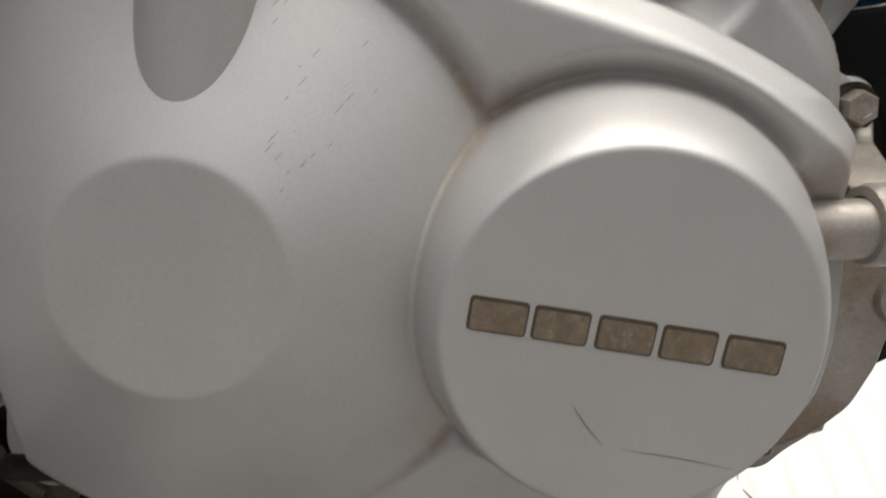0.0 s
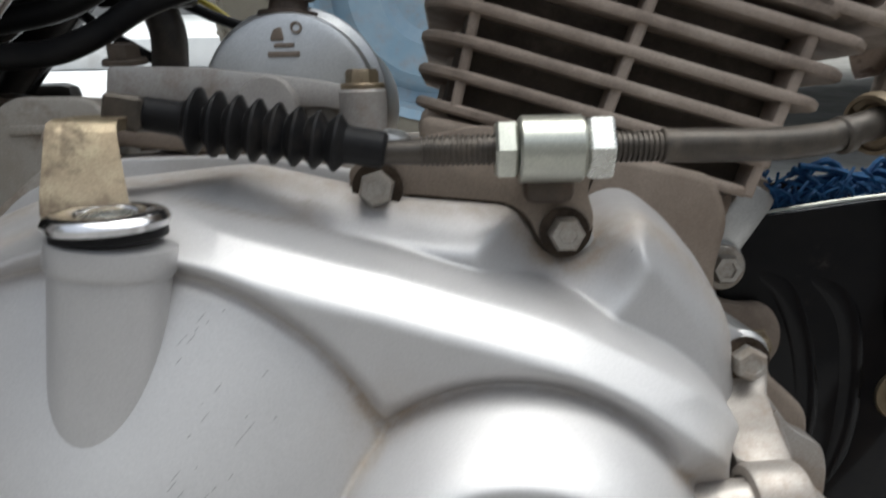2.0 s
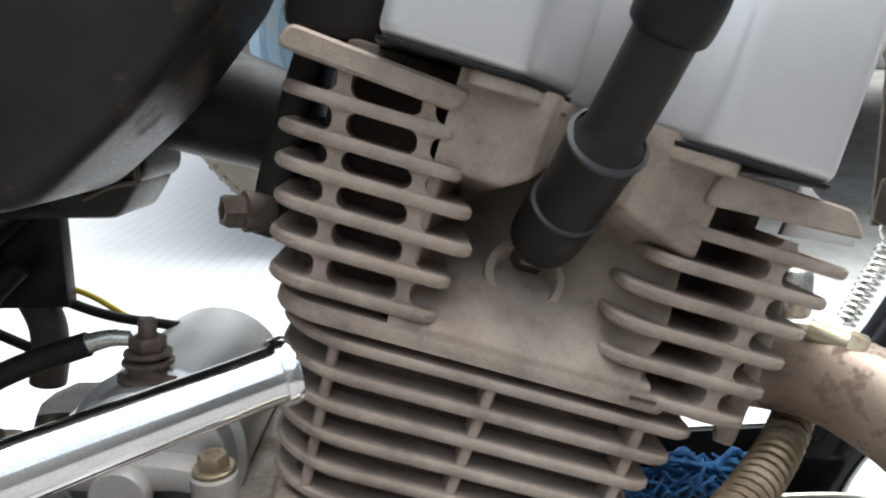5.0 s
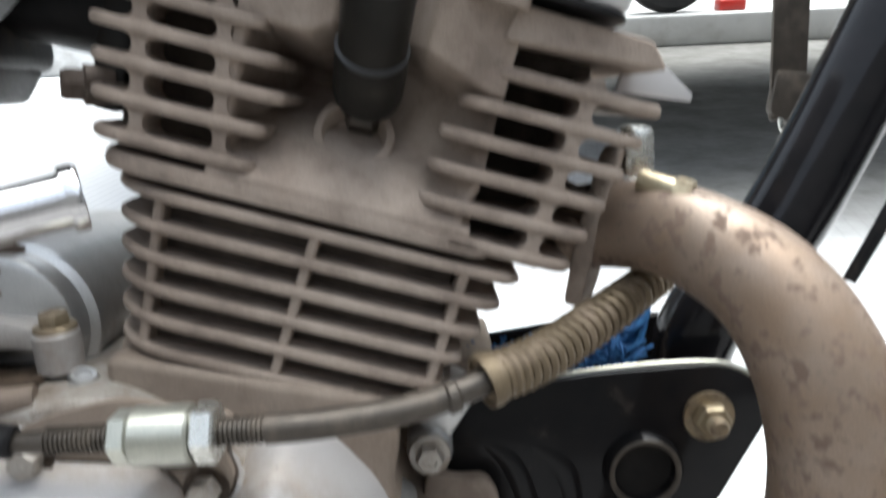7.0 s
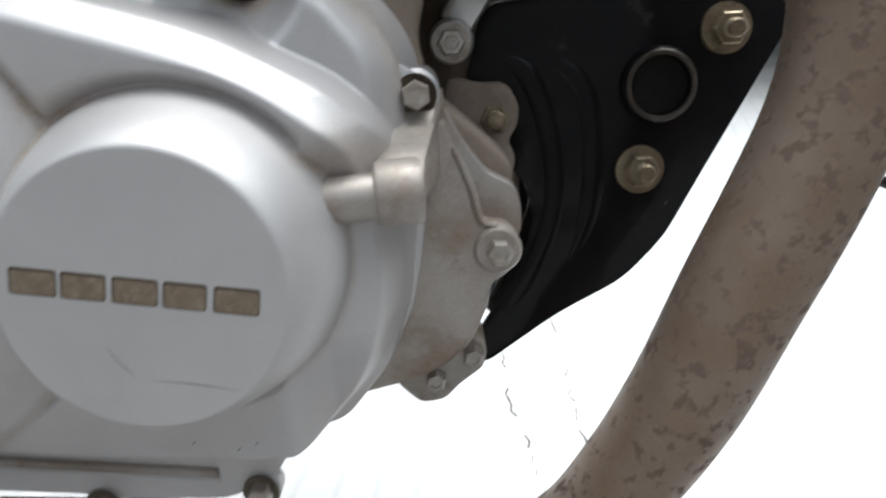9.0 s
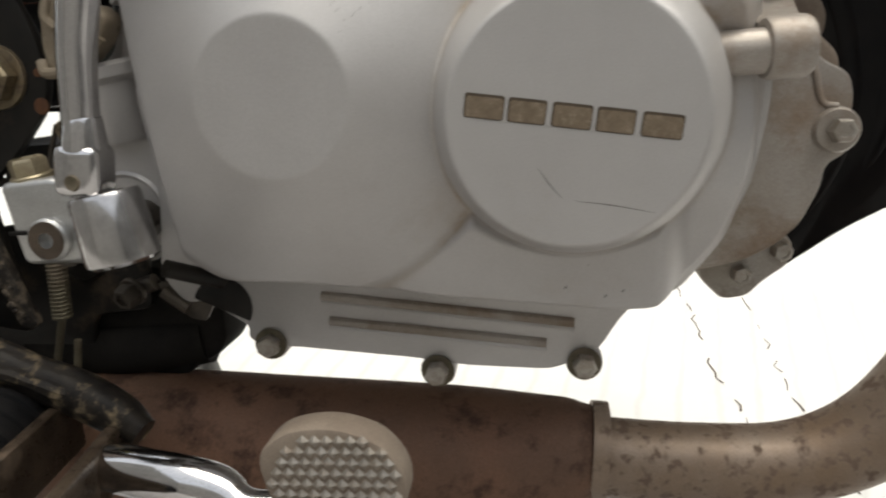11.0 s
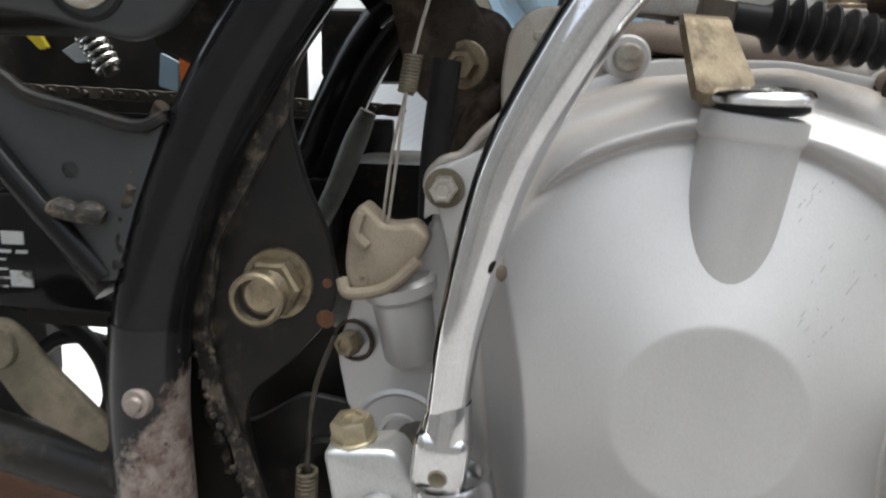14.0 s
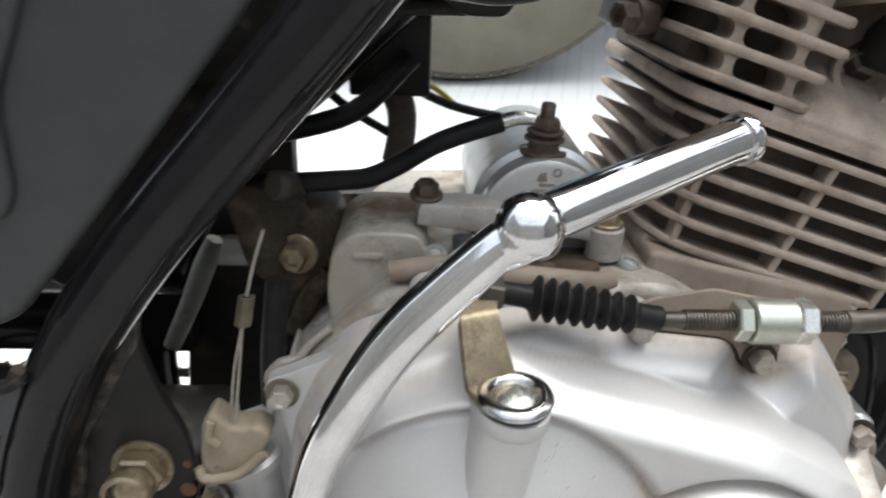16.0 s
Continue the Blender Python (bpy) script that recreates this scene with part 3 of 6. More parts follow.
cover.parent = bike
tagged(cover, "silver painted engine cover with a round boss")

EARS = [(0.0220, 0.0902), (-0.0362, 0.1055), (0.0825, 0.0455), (0.0055, -0.122), (-0.0642, -0.1256), (-0.1469, -0.1113), (-0.131, 0.116), (-0.1977, 0.0656)]
rim = rounded([(-0.196, -0.046), (-0.200, -0.076), (-0.189, -0.0905), (-0.178, -0.0890), (-0.1575, -0.1025), (-0.1590, -0.1085), (-0.150, -0.1140), (-0.136, -0.1135), (-0.076, -0.1195), (-0.050, -0.1235), (-0.009, -0.1255), (0.012, -0.116),
               (0.024, -0.097), (0.040, -0.087), (0.062, -0.070), (0.077, -0.040), (0.083, -0.010), (0.086, 0.030), (0.090, 0.050), (0.064, 0.064), (0.036, 0.078), (0.030, 0.094),
               (0.014, 0.099), (-0.026, 0.107), (-0.075, 0.116), (-0.122, 0.116), (-0.150, 0.106), (-0.172, 0.086), (-0.204, 0.072), (-0.196, 0.040), (-0.193, 0.000)], 0.006, 3)
plate = part("cover_flange", prism(rim, 0.0755, 0.086, 0.0014), silver, bike, "thin silver flange with bolt ears")
for ex, ez in EARS:
    part("bolt_ear", lathe([(0.0086, 0.010), (0.0086, 0.0012), (0.0076, 0), (0, 0)], (ex, 0.0752, ez), INWARD, 24), silver, plate)
# two pressed grooves with raised lips in the lower plate
for (ax, az), (bx, bz) in (((-0.119, -0.0872), (0.001, -0.102)), ((-0.116, -0.100), (-0.012, -0.112))):
    part("rib_groove", merge(tube([(ax, 0.0760, az), (bx, 0.0760, bz)], 0.0026, 10, 1, True, False)), silver_tan, plate)
    part("rib_lip", tube([(ax, 0.0752, az - 0.0030), (bx, 0.0752, bz - 0.0030)], 0.0014, 8, 1, True, False), silver, plate)
# raised black half disc that paints the shaded hollow beside the lower bolt
part("recess_shade", prism([(-0.1695 + 0.0150 * math.cos(radians(a)), -0.0920 + 0.0150 * math.sin(radians(a))) for a in range(-30, 165, 8)], 0.0745, 0.0800, 0.0004), black_dirty, plate)

for k, (ex, ez) in enumerate(EARS):
    if k == 6:
        part("cover_screw", merge(lathe([(0.0055, 0), (0.0055, 0.003), (0.0045, 0.0042), (0, 0.0042)], (ex, 0.075, ez), OUT, 20), box(-0.004, 0.004, -0.0006, 0.0006, 0.0043, 0.0047, m=frame_to((ex, 0.075, ez), OUT))), steel, plate)
        continue
    out = 0.0042 if k < 2 else 0.0
    part("washer", lathe([(0.0080, 0), (0.0080, 0.0010), (0.004, 0.0010)], (ex, 0.0752 - out, ez), OUT, 24), greasy if k < 3 else olive, plate)
    part("cover_bolt", hex_head((ex, 0.0742 - out, ez), OUT, 0.0098, 0.0064, 0.0, 0.04, 17 * k), steel, plate)

# the maker's emblem on the round boss, as five plain blocks
NAME_TILT = math.atan2(-0.0112, 0.073)
for k in range(5):
    w = (0.0138, 0.0132, 0.0136, 0.0130, 0.0138)[k]
    u = -0.0383 + 0.0149 * k + w / 2
    cx, cz = u * math.cos(NAME_TILT), -0.0069 + 0.0043 + u * math.sin(NAME_TILT)
    m = pose(cx, 0, cz, 0, -math.degrees(NAME_TILT), 0)
    rim_bar = moved(prism(rounded([(-w / 2, -0.0042), (w / 2, -0.0042), (w / 2, 0.0042), (-w / 2, 0.0042)], 0.0012, 3), -0.00015, 0.0006), m)
    # dark rim, wider along the top, that paints a sunken look
    part("emblem_bar", rim_bar, letters_dark, cover)
    part("emblem_bar", moved(prism(rounded([(-w / 2 + 0.0007, -0.0038), (w / 2 - 0.0004, -0.0038), (w / 2 - 0.0004, 0.0032), (-w / 2 + 0.0007, 0.0032)], 0.001, 3), -0.00025, 0.0006), m), letters, cover)
# scuffs on the dome, all drawn the same way
rnd = random.Random(21)
skin = BVHTree.FromPolygons([w.co[:] for w in cover.data.vertices], [p.vertices[:] for p in cover.data.polygons])
for k in range(26):
    along, cx, cz, wide = ((0.0, -0.0790, 0.0750, 0.0022), (0.0, -0.0740, 0.0440, 0.0075), (0.0, -0.0745, 0.0520, 0.0060))[0 if k < 8 else 1 if k < 20 else 2]
    a = rnd.gauss(0, 0.0080)
    x, z = cx + a * 0.7 + rnd.gauss(0, wide * 0.6), cz + a * 0.75 + rnd.gauss(0, wide * 0.6)
    span = rnd.uniform(0.0003, 0.0017)
    pts = []
    for f in (-1, 0, 1):
        hit = skin.ray_cast(Vector((x + f * span * 0.66, -0.2, z + f * span * 0.75)), Vector((0, 1, 0)))[0]
        if hit:
            pts.append((hit.x, hit.y, hit.z, 0.00004 if f else 0.00009))
    if len(pts) == 3:
        part("scuff", tube(pts, 0.0002, 5, 2), scuffed, cover)
# long scratches on the boss
for pts in ([(-0.0133, -0.0194), (-0.0096, -0.0252), (-0.0054, -0.0303)], [(-0.0012, -0.0312), (0.0120, -0.0332), (0.0260, -0.0362)]):
    part("scratch", tube([(x, 0.0001, z, r) for (x, z), r in zip(pts, (0.00012, 0.00024, 0.00012))], 0.0003, 6, 4), scuffed, cover)

# oil passage that joins the cover to the crankcase
bm = lathe([(0, 0), (0.0082, 0), (0.0082, 0.032), (0.0084, 0.034)], (0.040, 0.0325, 0.0150), (1, 0.08, 0.02), 28)
bm = merge(bm, lathe([(0.0080, 0), (0.0106, 0.0006), (0.0113, 0.0022), (0.0113, 0.0145), (0.0104, 0.0162), (0.006, 0.0168), (0, 0.0168)], (0.0678, 0.0355, 0.0163), (1, 0.08, 0.02), 36))
strap = bmesh.new()
loops = []
for z, x0, x1, yf in ((0.0460, 0.0735, 0.0900, 0.0765), (0.0400, 0.0710, 0.0910, 0.0748), (0.0350, 0.0690, 0.0890, 0.0700), (0.0300, 0.0680, 0.0868, 0.0570), (0.0255, 0.0690, 0.0850, 0.0430), (0.0200, 0.0700, 0.0845, 0.0380), (0.0140, 0.0700, 0.0842, 0.0400), (0.0090, 0.0705, 0.0840, 0.0520), (0.0060, 0.0720, 0.0845, 0.0720), (0.0040, 0.0740, 0.0850, 0.0900)):
    yb = 0.0960
    side = x1 + 0.13 * (yb - yf)
    mid = (yf + yb) / 2
    loops.append([strap.verts.new(c) for c in ((x0 - 0.002, yb, z), (x0, yf + 0.0022, z), (x0 + 0.0022, yf, z), (x1 - 0.0016, yf, z), (x1, yf + 0.0018, z), ((x1 + side) / 2 + 0.0004, mid, z), (side, yb, z))])
for a, b in zip(loops, loops[1:]):
    for k in range(7):
        strap.faces.new((a[k], a[(k + 1) % 7], b[(k + 1) % 7], b[k]))
strap.faces.new(loops[0])
strap.faces.new(loops[-1][::-1])
bmesh.ops.recalc_face_normals(strap, faces=strap.faces)
passage = part("oil_passage", bm, silver_tan, bike, "silver cast oil passage stub")
part("passage_strap", strap, silver_tan, passage)
part("bolt_column", lathe([(0.0094, 0.060), (0.0094, 0.0012), (0.0084, 0), (0, 0)], (0.0822, 0.0764, 0.0456), INWARD, 30), alloy, passage)

# ---- crankcase behind the cover ----
case = part("crankcase", prism(rounded([(-0.205, -0.045), (-0.202, 0.050), (-0.198, 0.070), (-0.172, 0.096), (-0.148, 0.116), (-0.020, 0.119), (0.030, 0.090), (0.060, 0.060), (0.080, 0.010), (0.074, -0.040), (0.058, -0.070), (0.030, -0.098), (0.008, -0.118), (-0.140, -0.110), (-0.150, -0.085)], 0.010, 4), 0.0862, 0.27, 0.006, 3), silver_dusty, bike, "dusty cast crankcase")
part("case_deck", prism(rounded([(-0.024, 0.128), (0.082, 0.104), (0.088, 0.088), (0.083, 0.066), (0.0880, 0.043), (0.108, 0.026), (0.1215, 0.013), (0.1215, -0.012), (0.090, -0.020), (0.060, 0.030), (0.030, 0.090), (-0.024, 0.100)], 0.006, 4), 0.1060, 0.170, 0.014, 5), case_dust, case, "brown dust on the crankcase deck")
part("case_wall", box(0.040, 0.132, 0.170, 0.24, -0.060, 0.098, 0.006), case_dust, case)
# belly of the front half, bolted behind the cover, with a lower step above it
CASE_RIM = [(0.0925, 0.036), (0.0955, 0.0245), (0.1016, 0.0085), (0.1050, -0.0070), (0.1125, -0.0088), (0.1195, -0.0125), (0.1212, -0.0200), (0.1180, -0.0285), (0.1092, -0.0335), (0.1080, -0.0430), (0.1004, -0.0594), (0.0900, -0.0690), (0.0770, -0.0755), (0.0568, -0.0800), (0.040, -0.084), (0.040, -0.050), (0.070, 0.030)]
bm = prism(rounded(CASE_RIM, 0.004, 4), 0.0820, 0.165, 0.0022, 3)
bm = merge(bm, prism(rounded([(0.0925, 0.040), (0.1000, 0.0250), (0.1100, 0.0110), (0.1215, 0.0050), (0.1240, -0.004), (0.1236, -0.0170), (0.1000, -0.030), (0.0800, 0.010)], 0.004, 4), 0.0960, 0.160, 0.004, 3))
bm = merge(bm, lathe([(0.0100, 0.04), (0.0100, 0.002), (0.0088, 0), (0, 0)], (0.1124, 0.0795, -0.0186), INWARD, 24))
bm = merge(bm, tube([(x, 0.0823, z) for x, z in ((0.0960, 0.0240), (0.1022, 0.0085), (0.1060, -0.0060), (0.1125, -0.0085))], 0.0014, 8, 5))
front = part("front_case", bm, silver_tan, bike, "silver front half of the crankcase")
part("case_bolt", hex_head((0.1129, 0.0790, -0.0184), OUT, 0.0095, 0.0062, 0.0, 0.12), steel, front)
foot = part("case_foot", prism(rounded([(0.0640, -0.0800), (0.0645, -0.0930), (0.0760, -0.1045), (0.0880, -0.1030), (0.0950, -0.0955), (0.1075, -0.0865), (0.1090, -0.0760), (0.1020, -0.0690), (0.0850, -0.0720)], 0.004, 3), 0.1150, 0.150, 0.002, 2), silver_dusty, front)
for bx, by, bz in ((0.1022, 0.1145, -0.0790), (0.0838, 0.1145, -0.0905)):
    part("case_bolt", hex_head((bx, by, bz), OUT, 0.0085, 0.007, 0.0, 0.12, 20), steel, front)
bm = merge(box(-0.0085, 0.0085, -0.006, 0.012, -0.012, 0.018, 0.004, 2, pose(0.1060, 0.150, 0.080, 0, 34, 0)), lathe([(0.0105, 0.02), (0.0105, 0.002), (0.0092, 0), (0, 0)], (0.0983, 0.1420, 0.0637), INWARD, 24))
part("spacer_lug", bm, alloy, case)
part("front_lug", prism(rounded([(0.0960, 0.0480), (0.1040, 0.0460), (0.1107, 0.0440), (0.1240, 0.0440), (0.1300, 0.0330), (0.1290, 0.0230), (0.1240, 0.0160), (0.1280, 0.0080), (0.1240, -0.0100), (0.1000, -0.0100), (0.0920, 0.0300)], 0.005, 4), 0.1500, 0.1600, 0.002, 2), case_dust, case)
part("case_bolt", hex_head((0.0981, 0.1400, 0.0633), OUT, 0.0110, 0.0080, 0.0095, 0.15), steel, case)
for px, py, pz in ((-0.0355, 0.1100, 0.1085), (-0.1300, 0.1050, 0.1150)):
    part("dowel_post", lathe([(0.0058, 0), (0.0058, 0.012), (0.0046, 0.0138), (0.0034, 0.0138), (0.0030, 0.0120), (0, 0.0120)], (px, py, pz), (0.25, -0.25, 1), 20), alloy, case)
# raised dark plate that paints the shade of the cavity under the starter
part("hollow_shade_plate", moved(prism(rounded([(-0.1180, 0.1000), (-0.1100, 0.0940), (-0.0560, 0.0940), (-0.0480, 0.1000), (-0.0480, 0.1400), (-0.1180, 0.1400)], 0.006, 4), 0.1180, 0.1215, 0.0008), Matrix(((1, 0, 0, 0), (0, 0, 1, 0), (0, 1, 0, 0), (0, 0, 0, 1)))), greasy, case)
part("case_rim", tube([(-0.1480, 0.0920, 0.1210, 0.0050), (-0.1250, 0.0910, 0.1245, 0.0055), (-0.1130, 0.0905, 0.1235, 0.0055), (-0.0850, 0.0905, 0.1205, 0.0052), (-0.0560, 0.0905, 0.1180, 0.0052), (-0.0440, 0.0930, 0.1180, 0.0050)], 0.005, 14, 6), case_dust, case)

# ---- cylinder and head: axes along the fins (u), inward (y) and up the barrel (v) ----
TIPPED = 17.0
UV = pose(0, 0, 0, 0, TIPPED, 0)


def fin_plan(u0, u1, y0, y1, rl, rr, n=7):
    """A fin seen along the barrel: its near corners rounded, its ends tapering back."""
    pts = [(u0, y0 + rl)] + [(u0 + rl * (1 - math.cos(radians(90 * k / n))), y0 + rl * (1 - math.sin(radians(90 * k / n)))) for k in range(1, n + 1)]
    pts += [(u1 - rr + rr * math.sin(radians(90 * k / n)), y0 + rr * (1 - math.cos(radians(90 * k / n)))) for k in range(n + 1)]
    return pts + [(u1, y1), (u0, y1)]


def fin_mesh(plan, v, thick):
    bm = bmesh.new()
    layers = ((0.0012, -thick / 2), (0.0, -thick / 4), (0.0, thick / 4), (0.0012, thick / 2))
    cu, cy = sum(p[0] for p in plan) / len(plan), sum(p[1] for p in plan) / len(plan)
    rings = []
    for inset, dz in layers:
        ring = []
        for u, y in plan:
            d = Vector((cu - u, cy - y)).normalized() * inset
            ring.append(bm.verts.new((u + d.x, y + d.y, v + dz)))
        rings.append(ring)
    n = len(plan)
    for a, b in zip(rings, rings[1:]):
        for k in range(n):
            bm.faces.new((a[k], a[(k + 1) % n], b[(k + 1) % n], b[k]))
    bm.faces.new(rings[0][::-1])
    bm.faces.new(rings[-1])
    bmesh.ops.recalc_face_normals(bm, faces=bm.faces)
    return moved(bm, UV)


def uvbox(u0, u1, y0, y1, v0, v1, bevel=0.0):
    return moved(box(u0, u1, y0, y1, v0, v1, bevel), UV)


barrel = part("cylinder", moved(merge(box(0.030, 0.070, 0.150, 0.24, 0.112, 0.184, 0.004), lathe([(0, 0.108), (0.057, 0.108), (0.057, 0.186), (0, 0.186)], (0, 0.185, 0), (0, 0, 1), 40), box(-0.060, 0.064, 0.122, 0.25, 0.108, 0.119, 0.003)), UV), dusty, bike, "dust covered finned cylinder")
part("barrel_wall", uvbox(-0.054, 0.064, 0.1225, 0.20, 0.112, 0.183, 0.004), shaded_fin_dirt, barrel)
for k in range(6):
    v = 0.1205 + 0.0121 * k
    part("fin", fin_mesh(fin_plan(-0.0640 - 0.0022 * k, 0.0655 + 0.0046 * k, 0.1085, 0.255, 0.030, 0.010), v, 0.0040), dusty, barrel)
for u0, u1, y in ((-0.0485, -0.0525, 0.1130), (0.0035, 0.0080, 0.1100), (0.0630, 0.0668, 0.1100)):
    bm = prism([(u0 - 0.0018, 0.119), (u0 + 0.0022, 0.119), (u1 + 0.0022, 0.182), (u1 - 0.0018, 0.182)], y, y + 0.03, 0.0008, 1, UV)
    part("rib", bm, dusty, barrel)

def webbed(foot, top, half, fins, fillet=0.0036, thick=0.0046):
    """Outline of a rib that joins a stack of fins, filleted where it meets each of them."""
    (u0, v0), (u1, v1) = foot, top
    side = []
    n = 90
    for k in range(n + 1):
        v = v0 + (v1 - v0) * k / n
        near = min(abs(v - f) for f in fins) - thick / 2
        t = min(1.0, max(0.0, 1 - near / fillet))
        side.append((u0 + (u1 - u0) * k / n, v, half + fillet * (1 - math.sqrt(1 - t * t))))
    return [(u + w, v) for u, v, w in side] + [(u - w, v) for u, v, w in reversed(side)]


LEFT_FINS = (0.1995, 0.2131, 0.2262, 0.2389, 0.2509, 0.2640, 0.2780)
RIGHT_FINS = tuple(0.1910 + 0.0130 * k for k in range(6)) + (0.2700,)
head = part("cylinder_head", uvbox(-0.034, 0.062, 0.1870, 0.25, 0.194, 0.285, 0.004), dusty, bike, "dust covered finned cylinder head")


def plug_bay_mesh():
    """The sloping floor, side walls and upper lobes round the spark plug, as one casting."""
    us, vs = np.linspace(-0.0362, 0.0640, 96), np.linspace(0.1870, 0.2870, 92)
    u, v = np.meshgrid(us, vs)
    floor = np.interp(v, [0.180, 0.1960, 0.2040, 0.2120, 0.2190, 0.2260, 0.2350, 0.290], [0.0628, 0.0628, 0.0555, 0.0440, 0.0300, 0.0080, -0.012, -0.012])
    left = 0.0600 - 5.0 * np.maximum(u + 0.0320, 0)
    web_at = 0.0545 + 0.31 * (v - 0.191)
    right = 0.0575 - 0.95 * np.maximum(web_at - u, 0) - 1.2 * np.maximum(0.199 - v, 0)
    edge_l = 0.2520 + 0.60 * np.maximum(u + 0.010, 0)
    lobe_l = 0.0650 - 6.0 * np.maximum(edge_l - v, 0) - 2.4 * np.maximum(u + 0.002, 0) - 0.16 * np.maximum(0.280 - v, 0)
    edge_r = 0.2570 - 0.35 * np.clip(u - 0.030, 0, 0.03)
    lobe_r = 0.0650 - 3.5 * np.maximum(edge_r - v, 0) - 2.4 * np.maximum(0.033 - u, 0) - 0.16 * np.maximum(0.280 - v, 0)
    past = 3.0 * np.maximum(u - web_at - 0.003, 0) * (v < 0.262)
    left, right, lobe_r = left, right - past, lobe_r - past
    h = smax(smax(floor, left, 0.004), right, 0.006)
    h = smax(smax(h, lobe_l, 0.003), lobe_r, 0.004)
    h = np.maximum(h, -0.014) - np.where(v > 0.197, past, 0) * 0.5
    n, m = u.shape
    verts = [UV @ Vector(p) for p in zip(u.ravel(), (0.1710 - h).ravel(), v.ravel())]
    faces = [(r * m + c, r * m + c + 1, (r + 1) * m + c + 1, (r + 1) * m + c) for r in range(n - 1) for c in range(m - 1)]
    me = bpy.data.meshes.new("plug_bay")
    me.from_pydata(verts, [], faces)
    me.polygons.foreach_set("use_smooth", [True] * len(me.polygons))
    me.materials.append(dusty)
    return me


bay = new("plug_bay", plug_bay_mesh())
bay.parent = head
part("head_deck", fin_mesh(fin_plan(-0.0780, 0.0740, 0.1080, 0.255, 0.018, 0.006), 0.1902, 0.0068), dusty, head)
part("head_wall", uvbox(-0.066, 0.070, 0.1235, 0.25, 0.1780, 0.1930, 0.003), shaded_fin_dirt, head)
part("head_wall", uvbox(-0.078, -0.030, 0.1290, 0.25, 0.194, 0.287, 0.004), shaded_fin_dirt, head)
part("head_wall", uvbox(0.050, 0.100, 0.1440, 0.25, 0.186, 0.270, 0.004), shaded_fin_dirt, head)
for v, left, right in ((0.1995, -0.0830, -0.0190), (0.2131, -0.0861, -0.0180), (0.2262, -0.0880, -0.0140), (0.2389, -0.0908, -0.0180), (0.2509, -0.0924, -0.0250), (0.2640, -0.0943, -0.0300)):
    part("fin", fin_mesh(fin_plan(left, right, 0.1070, 0.20, 0.016, 0.006), v, 0.0046), dusty, head)
for u0, u1 in ((-0.0632, -0.0738), (-0.0325, -0.0440)):
    part("rib", prism(webbed((u0, 0.198), (u1, 0.279), 0.0024, LEFT_FINS), 0.1095, 0.15, 0.0, 1, UV), dusty, head)
for k in range(6):
    v = 0.1910 + 0.0130 * k
    left = (0.0455, 0.0415, 0.0425, 0.0440, 0.0485, 0.0545)[k]
    part("fin", fin_mesh(fin_plan(left, 0.1065 + 0.0034 * k, 0.1080, 0.22, 0.012, 0.010), v, 0.0046), dusty, head)
part("rib", prism(webbed((0.0878, 0.188), (0.0958, 0.262), 0.0027, RIGHT_FINS), 0.1100, 0.16, 0.0, 1, UV), dusty, head)
part("top_fin", moved(prism(rounded([(-0.097, 0.2755), (-0.034, 0.2715), (-0.030, 0.2795), (-0.094, 0.2840)], 0.003, 3), 0.104, 0.20, 0.0012, 1), UV), dusty, head)
part("top_fin", moved(prism(rounded([(0.058, 0.2660), (0.118, 0.2700), (0.110, 0.2790), (0.060, 0.2795)], 0.003, 3), 0.104, 0.20, 0.0012, 1), UV), dusty, head)
part("plug_seat", moved(lathe([(0.0165, 0.001), (0.0160, 0.004), (0.0130, 0.005), (0.0120, 0.002), (0.0110, -0.004), (0.0, -0.004)], (0.0118, 0.1370, 0.2172), (0.0, -1, 0.62), 32), UV), dusty, head)

# silver head cover in two lobes
PLAN = UV @ Matrix(((1, 0, 0, 0), (0, 0, 1, 0), (0, 1, 0, 0), (0, 0, 0, 1)))


def lobe(plan, v0, v1, bevel):
    b = moved(prism(rounded(plan, 0.006, 4), v0, v1, bevel, 4), PLAN)
    bmesh.ops.recalc_face_normals(b, faces=b.faces)
    return b


def drafted(plan, v0, v1):
    """A lobe of the cover whose walls lean inward towards the top."""
    b = prism(rounded(plan, 0.006, 4), v0, v1, 0.008, 4)
    mid = sum(p[0] for p in plan) / len(plan)
    for w in b.verts:
        f = (w.co.y - v0) / (v1 - v0)
        w.co.z += 0.003 * f * max(0.0, (0.23 - w.co.z) / 0.134)
        w.co.x = mid + (w.co.x - mid) * (1 + 0.02 * f)
    b = moved(b, PLAN)
    bmesh.ops.recalc_face_normals(b, faces=b.faces)
    return b


LOBES = ([(-0.0660, 0.100), (-0.0600, 0.0960), (-0.0150, 0.0960), (0.0060, 0.1200), (0.0060, 0.230), (-0.0660, 0.230)], [(0.0270, 0.1220), (0.0500, 0.0960), (0.0940, 0.0960), (0.0990, 0.1060), (0.0990, 0.230), (0.0270, 0.230)])
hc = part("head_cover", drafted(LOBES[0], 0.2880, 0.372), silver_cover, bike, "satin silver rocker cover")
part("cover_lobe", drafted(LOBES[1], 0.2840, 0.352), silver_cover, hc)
part("cover_bridge", uvbox(-0.02, 0.05, 0.150, 0.23, 0.286, 0.360, 0.004), silver, hc)
for plan, v in zip(LOBES, (0.2864, 0.2824)):
    part("gasket", lobe(plan, v, v + 0.0017, 0.0003), rubber, hc)
